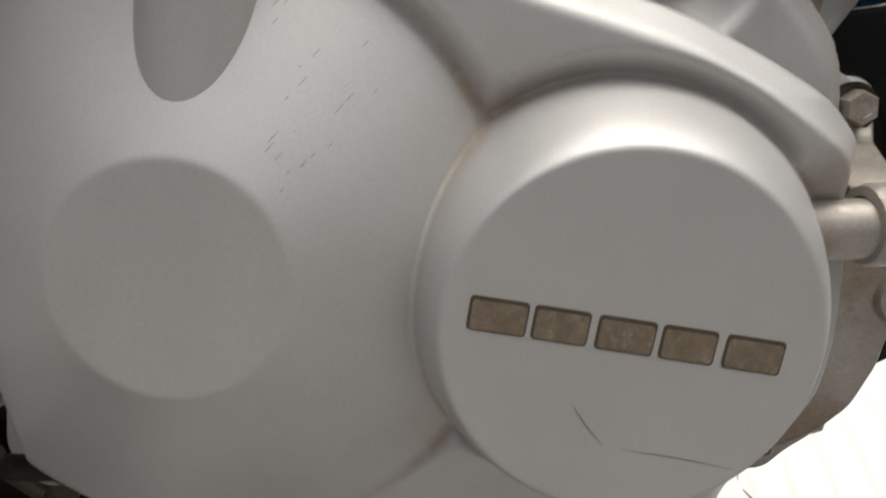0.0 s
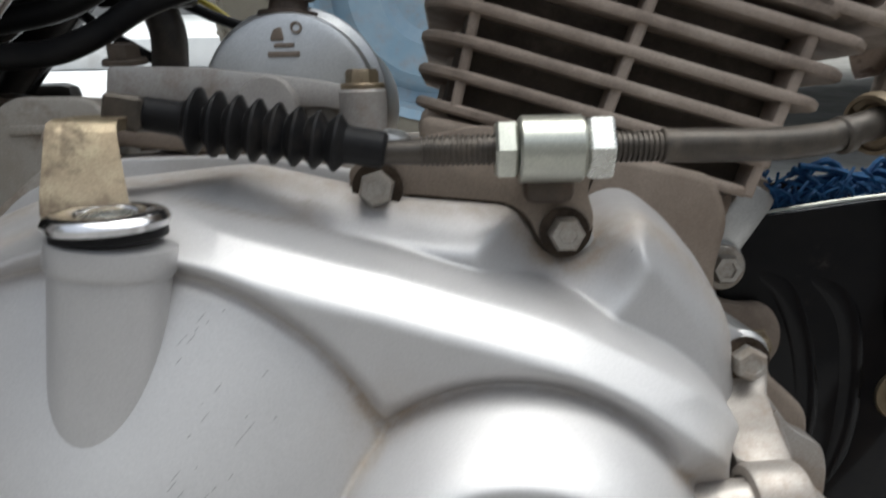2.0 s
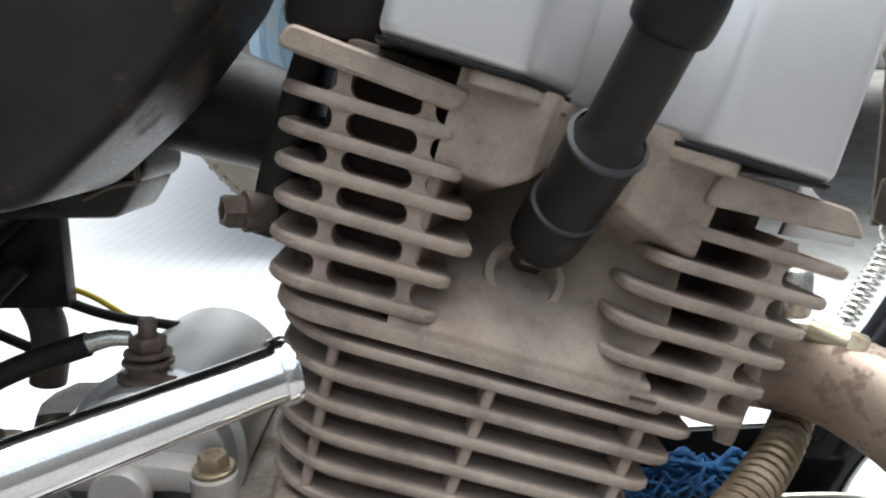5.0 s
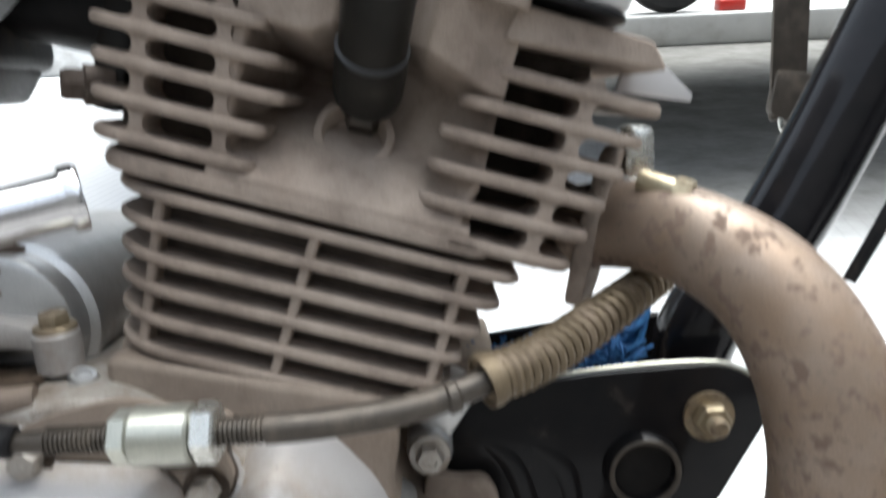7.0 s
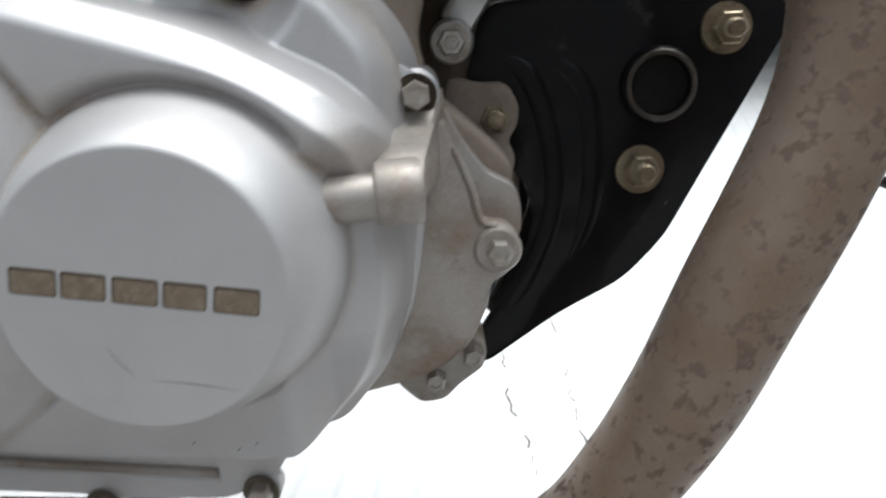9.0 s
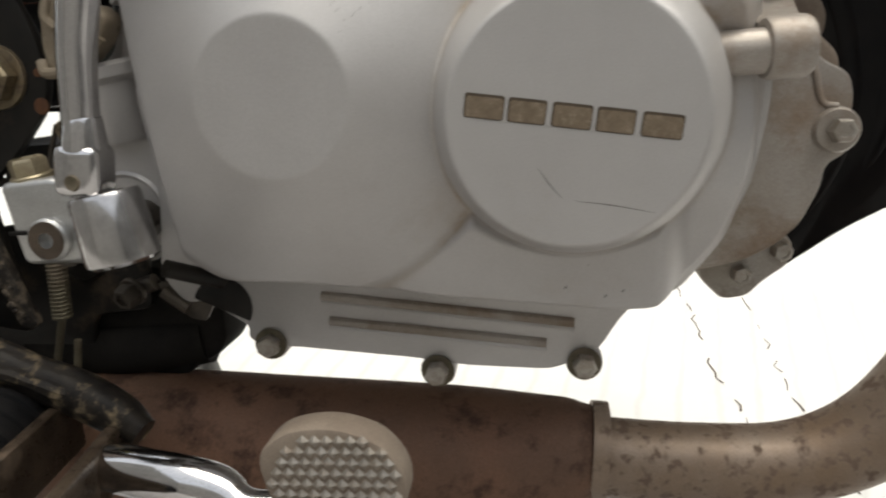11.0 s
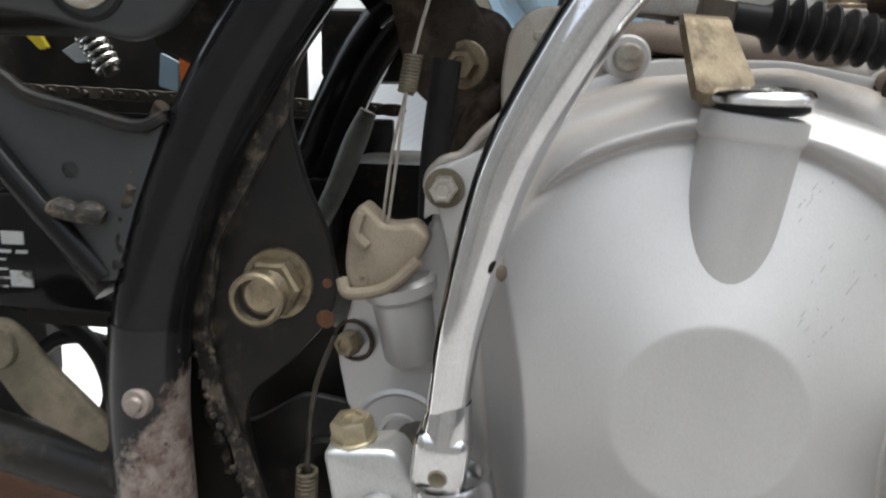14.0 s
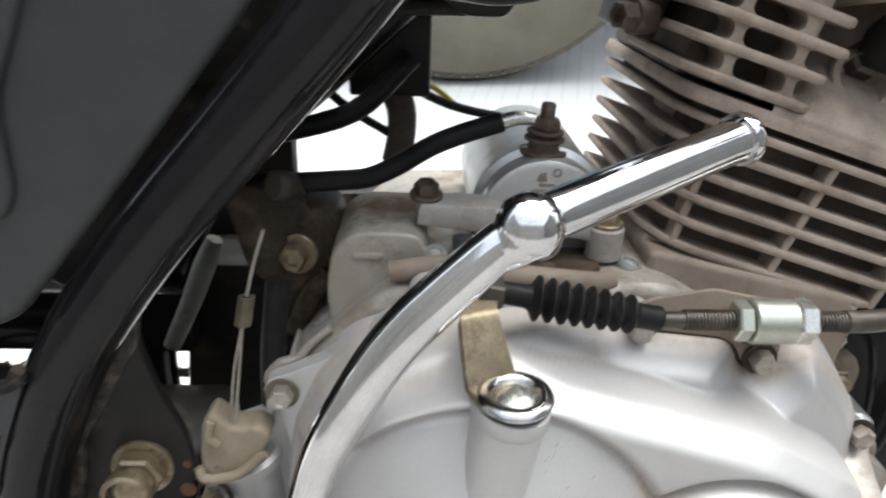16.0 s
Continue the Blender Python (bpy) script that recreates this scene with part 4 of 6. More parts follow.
for plan, v0, v1 in (([(-0.0340, 0.098), (-0.0150, 0.0968), (0.0066, 0.1210), (0.0066, 0.2), (-0.034, 0.2)], 0.2815, 0.2866), ([(0.0262, 0.1225), (0.0500, 0.0966), (0.0640, 0.0966), (0.0640, 0.2), (0.0262, 0.2)], 0.2770, 0.2826)):
    part("head_rim", lobe(plan, v0, v1, 0.0010), dusty, hc)
part("rocker_box_side", uvbox(-0.104, -0.0665, 0.135, 0.24, 0.284, 0.372, 0.006), black_dirty, hc)
part("cover_cap", moved(lathe([(0, 0), (0.020, 0), (0.024, 0.004), (0.026, 0.012), (0.026, 0.02)], (0.098, 0.160, 0.328), (-1, 0, -0.25), 32), UV), silver, hc)

# spark plug and its boot
boot = part("plug_boot", moved(tube([(0.0132, 0.1350, 0.2330, 0.0100), (0.0134, 0.1325, 0.2350, 0.0126), (0.0134, 0.1290, 0.2380, 0.0136), (0.0134, 0.1200, 0.2450, 0.0138), (0.0134, 0.1110, 0.2515, 0.0134), (0.0134, 0.1085, 0.2535, 0.0126), (0.0132, 0.0980, 0.2630, 0.0126), (0.0130, 0.0860, 0.2750, 0.0127), (0.0130, 0.0840, 0.2770, 0.0118), (0.0131, 0.0815, 0.2810, 0.0100), (0.0138, 0.0720, 0.2970, 0.0098), (0.0144, 0.0650, 0.3110, 0.0098)], 0.011, 32, 6), UV), boot_rubber, bike, "dusty black rubber spark plug boot")
for y, v in ((0.1100, 0.2524), (0.0850, 0.2762)):
    part("collar", moved(lathe([(0.0122, -0.0016), (0.0136, -0.0008), (0.0138, 0.0006), (0.0122, 0.0018)], (0.0133, y, v), (0.0, -0.72, 0.69), 32), UV), plastic, boot)
part("cap", moved(tube([(0.0143, 0.0662, 0.3085, 0.0104), (0.0144, 0.0650, 0.3110, 0.0122), (0.0145, 0.0610, 0.3190, 0.0124), (0.0146, 0.0590, 0.3235, 0.0116), (0.0150, 0.0560, 0.3330, 0.0090), (0.0170, 0.0540, 0.3520, 0.0086)], 0.012, 28, 4), UV), rubber, boot)
part("plug", moved(lathe([(0.0095, 0), (0.0095, 0.010), (0.0075, 0.012), (0, 0.012)], (0.0132, 0.1500, 0.2240), (0, -1, 0.68), 6), UV), dark_steel, boot)

# ---- exhaust ----
pipe = part("exhaust_pipe", tube([(0.160, 0.168, 0.1570, 0.0185), (0.182, 0.152, 0.1610, 0.0190), (0.203, 0.130, 0.1610, 0.0195), (0.226, 0.103, 0.1465, 0.0210), (0.2410, 0.088, 0.1200, 0.0232), (0.2500, 0.085, 0.0858, 0.0246), (0.2510, 0.085, 0.0550, 0.0252), (0.2450, 0.085, 0.0260, 0.0256),
                                   (0.2330, 0.085, -0.0047, 0.0260), (0.2145, 0.085, -0.0445, 0.0258), (0.1945, 0.087, -0.0907, 0.0250), (0.1730, 0.094, -0.1330, 0.0235), (0.146, 0.099, -0.1680, 0.0215), (0.110, 0.100, -0.1850, 0.0205), (0.060, 0.100, -0.1870, 0.0205), (0.000, 0.100, -0.1830, 0.0205)], 0.02, 36, 8), pipe_mat, bike, "browned and rust mottled exhaust pipe")
part("muffler_front", tube([(0.014, 0.100, -0.1820, 0.0200), (0.010, 0.100, -0.1815, 0.0245), (-0.004, 0.100, -0.1830, 0.0300), (-0.060, 0.100, -0.1880, 0.0400), (-0.180, 0.102, -0.1860, 0.0440), (-0.260, 0.106, -0.1800, 0.0430), (-0.340, 0.110, -0.1600, 0.0420), (-0.560, 0.116, -0.0980, 0.0420), (-0.800, 0.120, -0.0330, 0.0410)], 0.03, 40, 6), rusty, bike, "rusty brown silencer body")
part("weld_ring", tube([(0.0165, 0.100, -0.1822), (0.0085, 0.100, -0.1814)], 0.0265, 36, 2, True, False), pipe_mat, pipe)
part("port_flange", moved(prism(rounded([(-0.016, -0.036), (0.016, -0.036), (0.024, 0.0), (0.016, 0.036), (-0.016, 0.036), (-0.024, 0.0)], 0.010, 4), -0.004, 0.004, 0.0012, 2), frame_to((0.1775, 0.157, 0.1595), (0.92, -0.40, -0.25)) @ Matrix.Rotation(radians(90), 4, "X")), dusty, bike, "dusty exhaust port flange")
part("flange_bolt", merge(lathe([(0.0048, 0), (0.0048, 0.016), (0, 0.016)], (0.190, 0.134, 0.1820), (0.75, -0.5, -0.25), 18), hex_head((0.202, 0.126, 0.1780), (0.75, -0.5, -0.25), 0.011, 0.007, 0.0, 0.2)), zinc, pipe)

# ---- black engine mounting plate ----
outline = rounded([(0.1150, 0.0800), (0.1800, 0.0880), (0.2380, 0.0895), (0.2600, 0.0780), (0.2630, 0.0640), (0.2270, -0.0010), (0.2060, -0.0400), (0.1850, -0.0620), (0.1500, -0.0800), (0.1080, -0.1090), (0.1060, -0.0900), (0.1300, -0.0550), (0.1380, -0.0250), (0.1330, -0.0050), (0.1150, 0.0080), (0.1030, 0.0300), (0.1080, 0.0560)], 0.010, 4)
mount = part("engine_mount_plate", prism(outline, 0.163, 0.168, 0.0012, 2), black_gloss, bike, "glossy black engine mounting plate")
# pale line that paints the sunlit top edge of the black plate
part("folded_lip_highlight", tube([(0.118, 0.170, 0.0795, 0.0016), (0.180, 0.168, 0.0875, 0.0016), (0.236, 0.166, 0.0890, 0.0016), (0.258, 0.163, 0.0800, 0.0016)], 0.0016, 8, 5), zinc_grey, mount)
part("back_plate", prism([(x, z + 0.004) for x, z in outline], 0.235, 0.240, 0.001, 1), black_gloss, mount)
for pts in ([(0.119, 0.058), (0.136, 0.045), (0.146, 0.015), (0.148, -0.020), (0.136, -0.055), (0.120, -0.082)], [(0.140, 0.058), (0.162, 0.040), (0.168, 0.012), (0.166, -0.025), (0.154, -0.058)]):
    part("pressed_bead", tube([(x, 0.1733, z, 0.0116 if 0 < k < len(pts) - 1 else 0.0098) for k, (x, z) in enumerate(pts)], 0.012, 28, 8), black_gloss, mount)
part("hole_ring", lathe([(0.0140, -0.001), (0.0150, -0.0060), (0.0172, -0.0066), (0.0186, -0.0050), (0.0196, 0.0), (0.0200, 0.002)], (0.2000, 0.1630, 0.0385), INWARD, 40), black_gloss, mount)
part("hole_rim", lathe([(0.0146, -0.0056), (0.0152, -0.0066), (0.0168, -0.0070), (0.0174, -0.0064)], (0.2000, 0.1630, 0.0385), INWARD, 40), dark_steel, mount)
# flat dark disc that paints the shaded bore; the plate is solid
part("hole", lathe([(0.0142, 0), (0, 0)], (0.2000, 0.1622, 0.0385), OUT, 32), inner_shade, mount)
for nx, ny, nz, f in ((0.2315, 0.1605, 0.0640, 0.0150), (0.1915, 0.1605, -0.0030, 0.0150), (0.1180, 0.1560, 0.0265, 0.0130)):
    nut = part("flange_nut", nut_and_stud((nx, ny, nz), OUT, f, 0.0075, 0.0046, f * 0.83), dark_zinc, mount)
part("mount_tube", tube([(0.236, 0.215, 0.060), (0.246, 0.207, 0.100), (0.284, 0.206, 0.148), (0.330, 0.206, 0.238), (0.382, 0.206, 0.345), (0.44, 0.206, 0.46)], 0.0215, 28, 5), tube_enamel, bike, "glossy black frame down tube")
part("cable", tube([(0.300, 0.17, 0.125), (0.312, 0.165, 0.155), (0.335, 0.165, 0.205), (0.372, 0.17, 0.29), (0.42, 0.18, 0.40)], 0.0032, 10, 6), rubber, bike)
part("breather_hose", tube([(0.262, 0.16, 0.020), (0.290, 0.17, -0.010), (0.330, 0.18, -0.020), (0.38, 0.20, -0.05), (0.42, 0.24, -0.09)], 0.0032, 10, 6), rubber, bike)

# ---- clutch cable along the top of the cover ----
AX = lambda x: (x, 0.0575, 0.1170)
cable = part("clutch_cable_end", lathe([(0, 0), (0.0035, 0), (0.0038, 0.012), (0.0038, 0.03)], (-0.033, 0.0575, 0.1168), (1, 0, 0), 16), dark_steel, bike, "clutch cable end with adjuster")


def threaded(x0, x1, r, pitch):
    prof = [(0, x0)]
    x = x0
    while x < x1:
        prof += [(r, x), (r, x + pitch * 0.35), (r * 0.84, x + pitch * 0.5), (r * 0.84, x + pitch * 0.85)]
        x += pitch
    prof.append((0, x1))
    return lathe(prof, (0, 0.0575, 0.1170), (1, 0, 0), 20)


part("thread", threaded(-0.0220, 0.0010, 0.0046, 0.0015), dark_steel, cable)
part("thread", threaded(0.0330, 0.0500, 0.0046, 0.0015), dark_steel, cable)
part("lock_nut", lathe([(0.005, 0), (0.0082, 0), (0.0090, 0.0008), (0.0090, 0.0055), (0.0082, 0.0063), (0.005, 0.0063)], (-0.0005, 0.0575, 0.1170), (1, 0, 0), 6), zinc_grey, cable)
part("lock_nut", lathe([(0.005, 0), (0.0092, 0), (0.0100, 0.0008), (0.0100, 0.0068), (0.0092, 0.0076), (0.005, 0.0076)], (0.0255, 0.0575, 0.1170), (1, 0, 0), 6), plated, cable)
part("cable_collar", lathe([(0, 0), (0.0088, 0), (0.0098, 0.0008), (0.0098, 0.0180), (0.0088, 0.0190), (0, 0.0190)], (0.0062, 0.0575, 0.1168), (1, 0, 0), 32), zinc_grey, cable)
BRACKET = [(-0.0460, 0.1100), (-0.0440, 0.1020), (-0.0360, 0.0990), (-0.0280, 0.1020), (0.0040, 0.0985), (0.0110, 0.0940), (0.0140, 0.0865), (0.0220, 0.0820), (0.0300, 0.0865), (0.0320, 0.0935), (0.0290, 0.1020), (0.0350, 0.1150), (-0.0040, 0.1230), (-0.0300, 0.1180)]
part("cable_bracket", prism(rounded([(x, z + 0.0012) for x, z in BRACKET], 0.005, 4), 0.0722, 0.0752, 0.0008), case_dust, cable, "brown dusty bracket of the clutch cable")
part("gasket", prism(rounded([(x, z - 0.0016) for x, z in BRACKET], 0.005, 4), 0.0732, 0.0790, 0.0004), greasy, cable)
part("bracket_web", box(0.009, 0.024, 0.0625, 0.0735, 0.100, 0.112, 0.003), grime, cable)
boot_prof = [(0, 0), (0.0048, 0), (0.0050, 0.010)]
for k in range(8):
    x = 0.0120 + 0.0058 * k
    boot_prof += [(0.0058, x), (0.0098 - 0.0002 * k, x + 0.0026), (0.0098 - 0.0002 * k, x + 0.0034), (0.0058, x + 0.0056)]
boot_prof += [(0.0055, 0.0600), (0.0055, 0.0690), (0.0045, 0.0700), (0, 0.0700)]
part("cable_boot", lathe(boot_prof, (-0.1010, 0.0560, 0.1295), (0.985, 0.01, -0.172), 28), rubber, cable)
part("cable_tube", tube([(0.0480, 0.0575, 0.1170), (0.0620, 0.0590, 0.1168), (0.0820, 0.0640, 0.1165), (0.0980, 0.0690, 0.1172), (0.1110, 0.0735, 0.1195), (0.1240, 0.0780, 0.1225)], 0.0050, 16, 6), dark_steel, cable)
part("tube_crimp", lathe([(0.0050, 0), (0.0060, 0.001), (0.0060, 0.004), (0.0050, 0.005)], (0.1060, 0.0715, 0.1180), (0.93, 0.30, 0.18), 20), dark_steel, cable)
SHEATH = [(0.1210, 0.0780, 0.1215), (0.1400, 0.0900, 0.1235), (0.1600, 0.1080, 0.1275), (0.1830, 0.1340, 0.1310), (0.2100, 0.1720, 0.1320)]
part("spring_core", tube(SHEATH, 0.0072, 14, 6), bronze, cable)
part("spring_sheath", coil(SHEATH, 0.0076, 0.0019, 24, 12), bronze, cable, "dirty bronze coiled cable sheath")
part("sheath_mouth", lathe([(0.0095, 0.004), (0.0102, 0.001), (0.0098, -0.002), (0.0085, -0.002), (0.0080, 0.006), (0, 0.006)], SHEATH[0], (0.88, 0.40, 0.25), 24), bronze, cable)

# clutch release arm on its post
arm = part("clutch_arm", lathe([(0.0080, -0.0052), (0.0130, -0.0048), (0.0146, -0.0036), (0.0150, -0.0020), (0.0142, -0.0006), (0.0128, 0.0002), (0.0108, 0.0002), (0.0094, -0.0004), (0.0084, -0.0016), (0.0080, -0.0052)], (-0.0978, 0.0195, 0.1058), (0, -0.06, 1), 40), brushed, bike, "worn plated clutch release arm with a bent strap")
part("arm_shaft", lathe([(0, 0.0010), (0.0035, 0.0006), (0.0066, -0.0006), (0.0082, -0.0022)], (-0.0978, 0.0195, 0.1058), (0, -0.06, 1), 32), plated, arm)
# a strap that climbs from the ring to the cable, then lies flat
bm = bmesh.new()
rows = []
for left, right in (((-0.1090, 0.0150, 0.1040), (-0.0880, 0.0250, 0.1040)), ((-0.1140, 0.0200, 0.1042), (-0.0945, 0.0290, 0.1042)), ((-0.1158, 0.0225, 0.1052), (-0.0966, 0.0306, 0.1052)), ((-0.1166, 0.0248, 0.1100), (-0.0976, 0.0320, 0.1095)),
                    ((-0.1186, 0.0340, 0.1245), (-0.1028, 0.0408, 0.1240)), ((-0.1189, 0.0360, 0.1272), (-0.1034, 0.0425, 0.1266)), ((-0.1186, 0.0390, 0.1284), (-0.1038, 0.0450, 0.1280)), ((-0.1170, 0.0560, 0.1296), (-0.1030, 0.0580, 0.1294))):
    a, b = Vector(left), Vector(right)
    rows.append([bm.verts.new(a.lerp(b, f)) for f in (0.0, 0.04, 0.5, 0.96, 1.0)])
for p, q in zip(rows, rows[1:]):
    for k in range(4):
        bm.faces.new((p[k], p[k + 1], q[k + 1], q[k]))
bmesh.ops.recalc_face_normals(bm, faces=bm.faces)
bmesh.ops.solidify(bm, geom=bm.faces[:], thickness=0.0034)
bmesh.ops.recalc_face_normals(bm, faces=bm.faces)
part("strap", bm, dark_zinc, arm, "yellow plated bent strap")
part("seal", lathe([(0.0120, 0), (0.0138, 0.001), (0.0138, 0.003), (0.0125, 0.004), (0, 0.004)], (-0.0978, 0.0205, 0.0985), (0, -0.03, 1), 28), rubber, arm)
part("arm_post", lathe([(0, 0.0850), (0.0128, 0.0850), (0.0155, 0.0838), (0.0158, 0.0780), (0.0152, 0.0770), (0.0146, 0.0762), (0.0140, 0.04), (0.0131, -0.002)], (-0.1092, 0.0226, 0.0145), (0.130, 0, 1), 40), silver, cover)
part("cable_clevis", merge(box(-0.005, 0.006, -0.006, 0.006, -0.005, 0.005, 0.001, 1, pose(-0.1060, 0.0560, 0.1300, 0, 10, 0))), dark_steel, arm)

# ---- starter motor behind the cover ----
ST = (-0.0735, 0.1230, 0.1340)
st = part("starter_motor", lathe([(0, 0), (0.0290, 0), (0.0318, 0.0012), (0.0328, 0.0035), (0.0328, 0.0120), (0.0340, 0.0128), (0.0362, 0.0140), (0.0366, 0.0165), (0.0352, 0.0180), (0.0352, 0.11), (0.0300, 0.115), (0, 0.115)], ST, INWARD, 56), alloy, bike, "silver starter motor with a dusty end cap")
part("end_badge", merge(box(-0.0800, -0.0680, 0.1222, 0.1232, 0.1500, 0.1520, 0.0004), box(-0.0775, -0.0700, 0.1222, 0.1232, 0.1535, 0.1550, 0.0004), prism(rounded([(-0.0790, 0.1560), (-0.0735, 0.1560), (-0.0745, 0.1610), (-0.0775, 0.1600)], 0.001, 2), 0.1222, 0.1232, 0.0003), lathe([(0.0022, 0), (0.0022, 0.0008), (0.0014, 0.0008), (0.0014, 0)], (-0.0690, 0.1230, 0.1605), OUT, 16)), case_dust, st)
part("clamp_bracket", merge(prism(rounded([(-0.1367, 0.1365), (-0.1353, 0.1474), (-0.1014, 0.1463), (-0.0720, 0.1425), (-0.0577, 0.1405), (-0.0500, 0.1385), (-0.0500, 0.1290), (-0.0580, 0.1310), (-0.0886, 0.1315)], 0.0025, 3), 0.1110, 0.1310, 0.0012), lathe([(0.0108, 0.002), (0.0108, 0.009), (0.0100, 0.0102), (0, 0.0102)], (-0.0776, 0.1150, 0.1318), OUT, 36), lathe([(0.0088, 0), (0.0088, 0.0150), (0.0080, 0.0160), (0, 0.0160)], (-0.0445, 0.1150, 0.1215), (0, -0.06, 1), 28), prism(rounded([(-0.0560, 0.1290), (-0.0540, 0.1395), (-0.0440, 0.1385), (-0.0400, 0.1290), (-0.0440, 0.1200)], 0.003, 3), 0.1150, 0.1290, 0.001)), alloy_dull, st)
part("bracket_bolt", hex_head((-0.0445, 0.1146, 0.1380), (0, -0.06, 1), 0.0105, 0.0065, 0.0082, 0.1), dark_zinc, st)
part("bracket_bolt", hex_head((-0.1320, 0.1200, 0.1490), (0, -0.2, 1), 0.0105, 0.0070, 0.0080, 0.1), grime, st)
part("terminal_stud", merge(lathe([(0.0118, 0), (0.0118, 0.0018), (0.0080, 0.0024), (0.0074, 0.0060), (0.0100, 0.0068), (0.0100, 0.0080), (0.0060, 0.0086), (0.0060, 0.0100), (0.0092, 0.0104), (0.0092, 0.0116), (0.0036, 0.0120), (0.0036, 0.0240), (0.0030, 0.0250), (0, 0.0250)], (-0.0745, 0.1380, 0.1660), (0.05, 0, 1), 22), lathe([(0.003, 0), (0.0068, 0), (0.0072, 0.0006), (0.0072, 0.0048), (0.0066, 0.0056), (0.003, 0.0056)], (-0.0739, 0.1380, 0.1780), (0.05, 0, 1), 6)), rusty_brown, st)
part("earth_lead", tube([(-0.0960, 0.1360, 0.1815), (-0.1150, 0.1330, 0.1760), (-0.1300, 0.1310, 0.1700), (-0.1450, 0.1300, 0.1610), (-0.1600, 0.1280, 0.1545), (-0.1750, 0.1270, 0.1530), (-0.1920, 0.1260, 0.1520), (-0.2100, 0.1300, 0.1500), (-0.2350, 0.1400, 0.1460)], 0.0050, 14, 6), rubber, bike, "black rubber covered electrical lead")
part("lead_lug", tube([(-0.0800, 0.1370, 0.1830, 0.0030), (-0.0880, 0.1365, 0.1835, 0.0036), (-0.0990, 0.1358, 0.1808, 0.0042)], 0.0036, 12, 3), plated, st)

# crankcase top behind: raised pads, ribs and bolts
part("case_boss", merge(prism(rounded([(-0.1760, 0.078), (-0.1790, 0.106), (-0.1760, 0.128), (-0.1650, 0.137), (-0.1350, 0.1365), (-0.1290, 0.122), (-0.1500, 0.094), (-0.1700, 0.080)], 0.008, 4), 0.100, 0.16, 0.006, 3), box(-0.166, -0.152, 0.0985, 0.104, 0.1235, 0.1270, 0.001)), silver_dusty, case)
part("mount_lug", merge(prism(rounded([(-0.2080, 0.066), (-0.2150, 0.100), (-0.2120, 0.128), (-0.2000, 0.142), (-0.1780, 0.136), (-0.1700, 0.112), (-0.1740, 0.090), (-0.1720, 0.066)], 0.008, 4), 0.1270, 0.17, 0.005, 3), tube([(-0.1985, 0.126, 0.070), (-0.1900, 0.124, 0.092), (-0.1800, 0.126, 0.104)], 0.0060, 14, 5), tube([(-0.1790, 0.126, 0.072), (-0.1760, 0.124, 0.092), (-0.1740, 0.126, 0.118)], 0.0045, 14, 5)), greasy, case, "oily brown engine mounting lug")
part("case_boss", prism(rounded([(-0.2367, 0.0196), (-0.2127, 0.0300), (-0.2047, 0.0500), (-0.1960, 0.0780), (-0.1880, 0.0500), (-0.1880, -0.0420), (-0.2244, -0.0440), (-0.2400, -0.0360), (-0.2450, -0.0072), (-0.2400, 0.0065)], 0.006, 4), 0.084, 0.12, 0.005, 3), silver, case)
part("ring_boss", lathe([(0.0216, 0.004), (0.0212, 0.0), (0.0196, -0.0012), (0.0180, 0.0), (0.0168, 0.0012), (0.0104, 0.0012), (0.0092, -0.0008), (0.0074, -0.0008), (0.0066, 0.001), (0, 0.001)], (-0.2172, 0.0838, -0.0454), INWARD, 48), silver, case)
part("ear_web", prism(rounded([(-0.2063, 0.0519), (-0.2058, 0.0634), (-0.2030, 0.0705), (-0.1953, 0.0735), (-0.1853, 0.0757), (-0.1800, 0.0770), (-0.1840, 0.0640), (-0.1909, 0.0567), (-0.1972, 0.0540), (-0.2029, 0.0548)], 0.003, 4), 0.0772, 0.0860, 0.0016, 2), silver, case)
part("case_edge", tube([(-0.2068, 0.0870, 0.0640, 0.0018), (-0.2050, 0.0865, 0.0700, 0.0022), (-0.1996, 0.0860, 0.0752, 0.0024), (-0.1917, 0.0860, 0.0780, 0.0024), (-0.1851, 0.0865, 0.0859, 0.0022), (-0.1760, 0.0870, 0.0940, 0.0022)], 0.002, 12, 5), silver_tan, case)
part("bolt_recess", lathe([(0.0098, 0), (0.0092, 0.0012), (0.0080, 0.0012), (0.0076, -0.003), (0, -0.003)], (-0.2370, 0.0840, -0.0030), (-0.25, -1, 0), 28), greasy, case)
part("case_bolt", hex_head((-0.2370, 0.0830, -0.0030), (-0.35, -1, 0), 0.0095, 0.008, 0.0, 0.12), dark_zinc, case)
part("lever_seat", lathe([(0.0105, -0.002), (0.0118, 0.0), (0.0128, 0.026), (0.0160, 0.029), (0.0162, 0.034), (0.0140, 0.036), (0, 0.036)], (-0.2120, 0.0860, -0.0080), (-0.16, -0.10, 1), 28), silver, case)
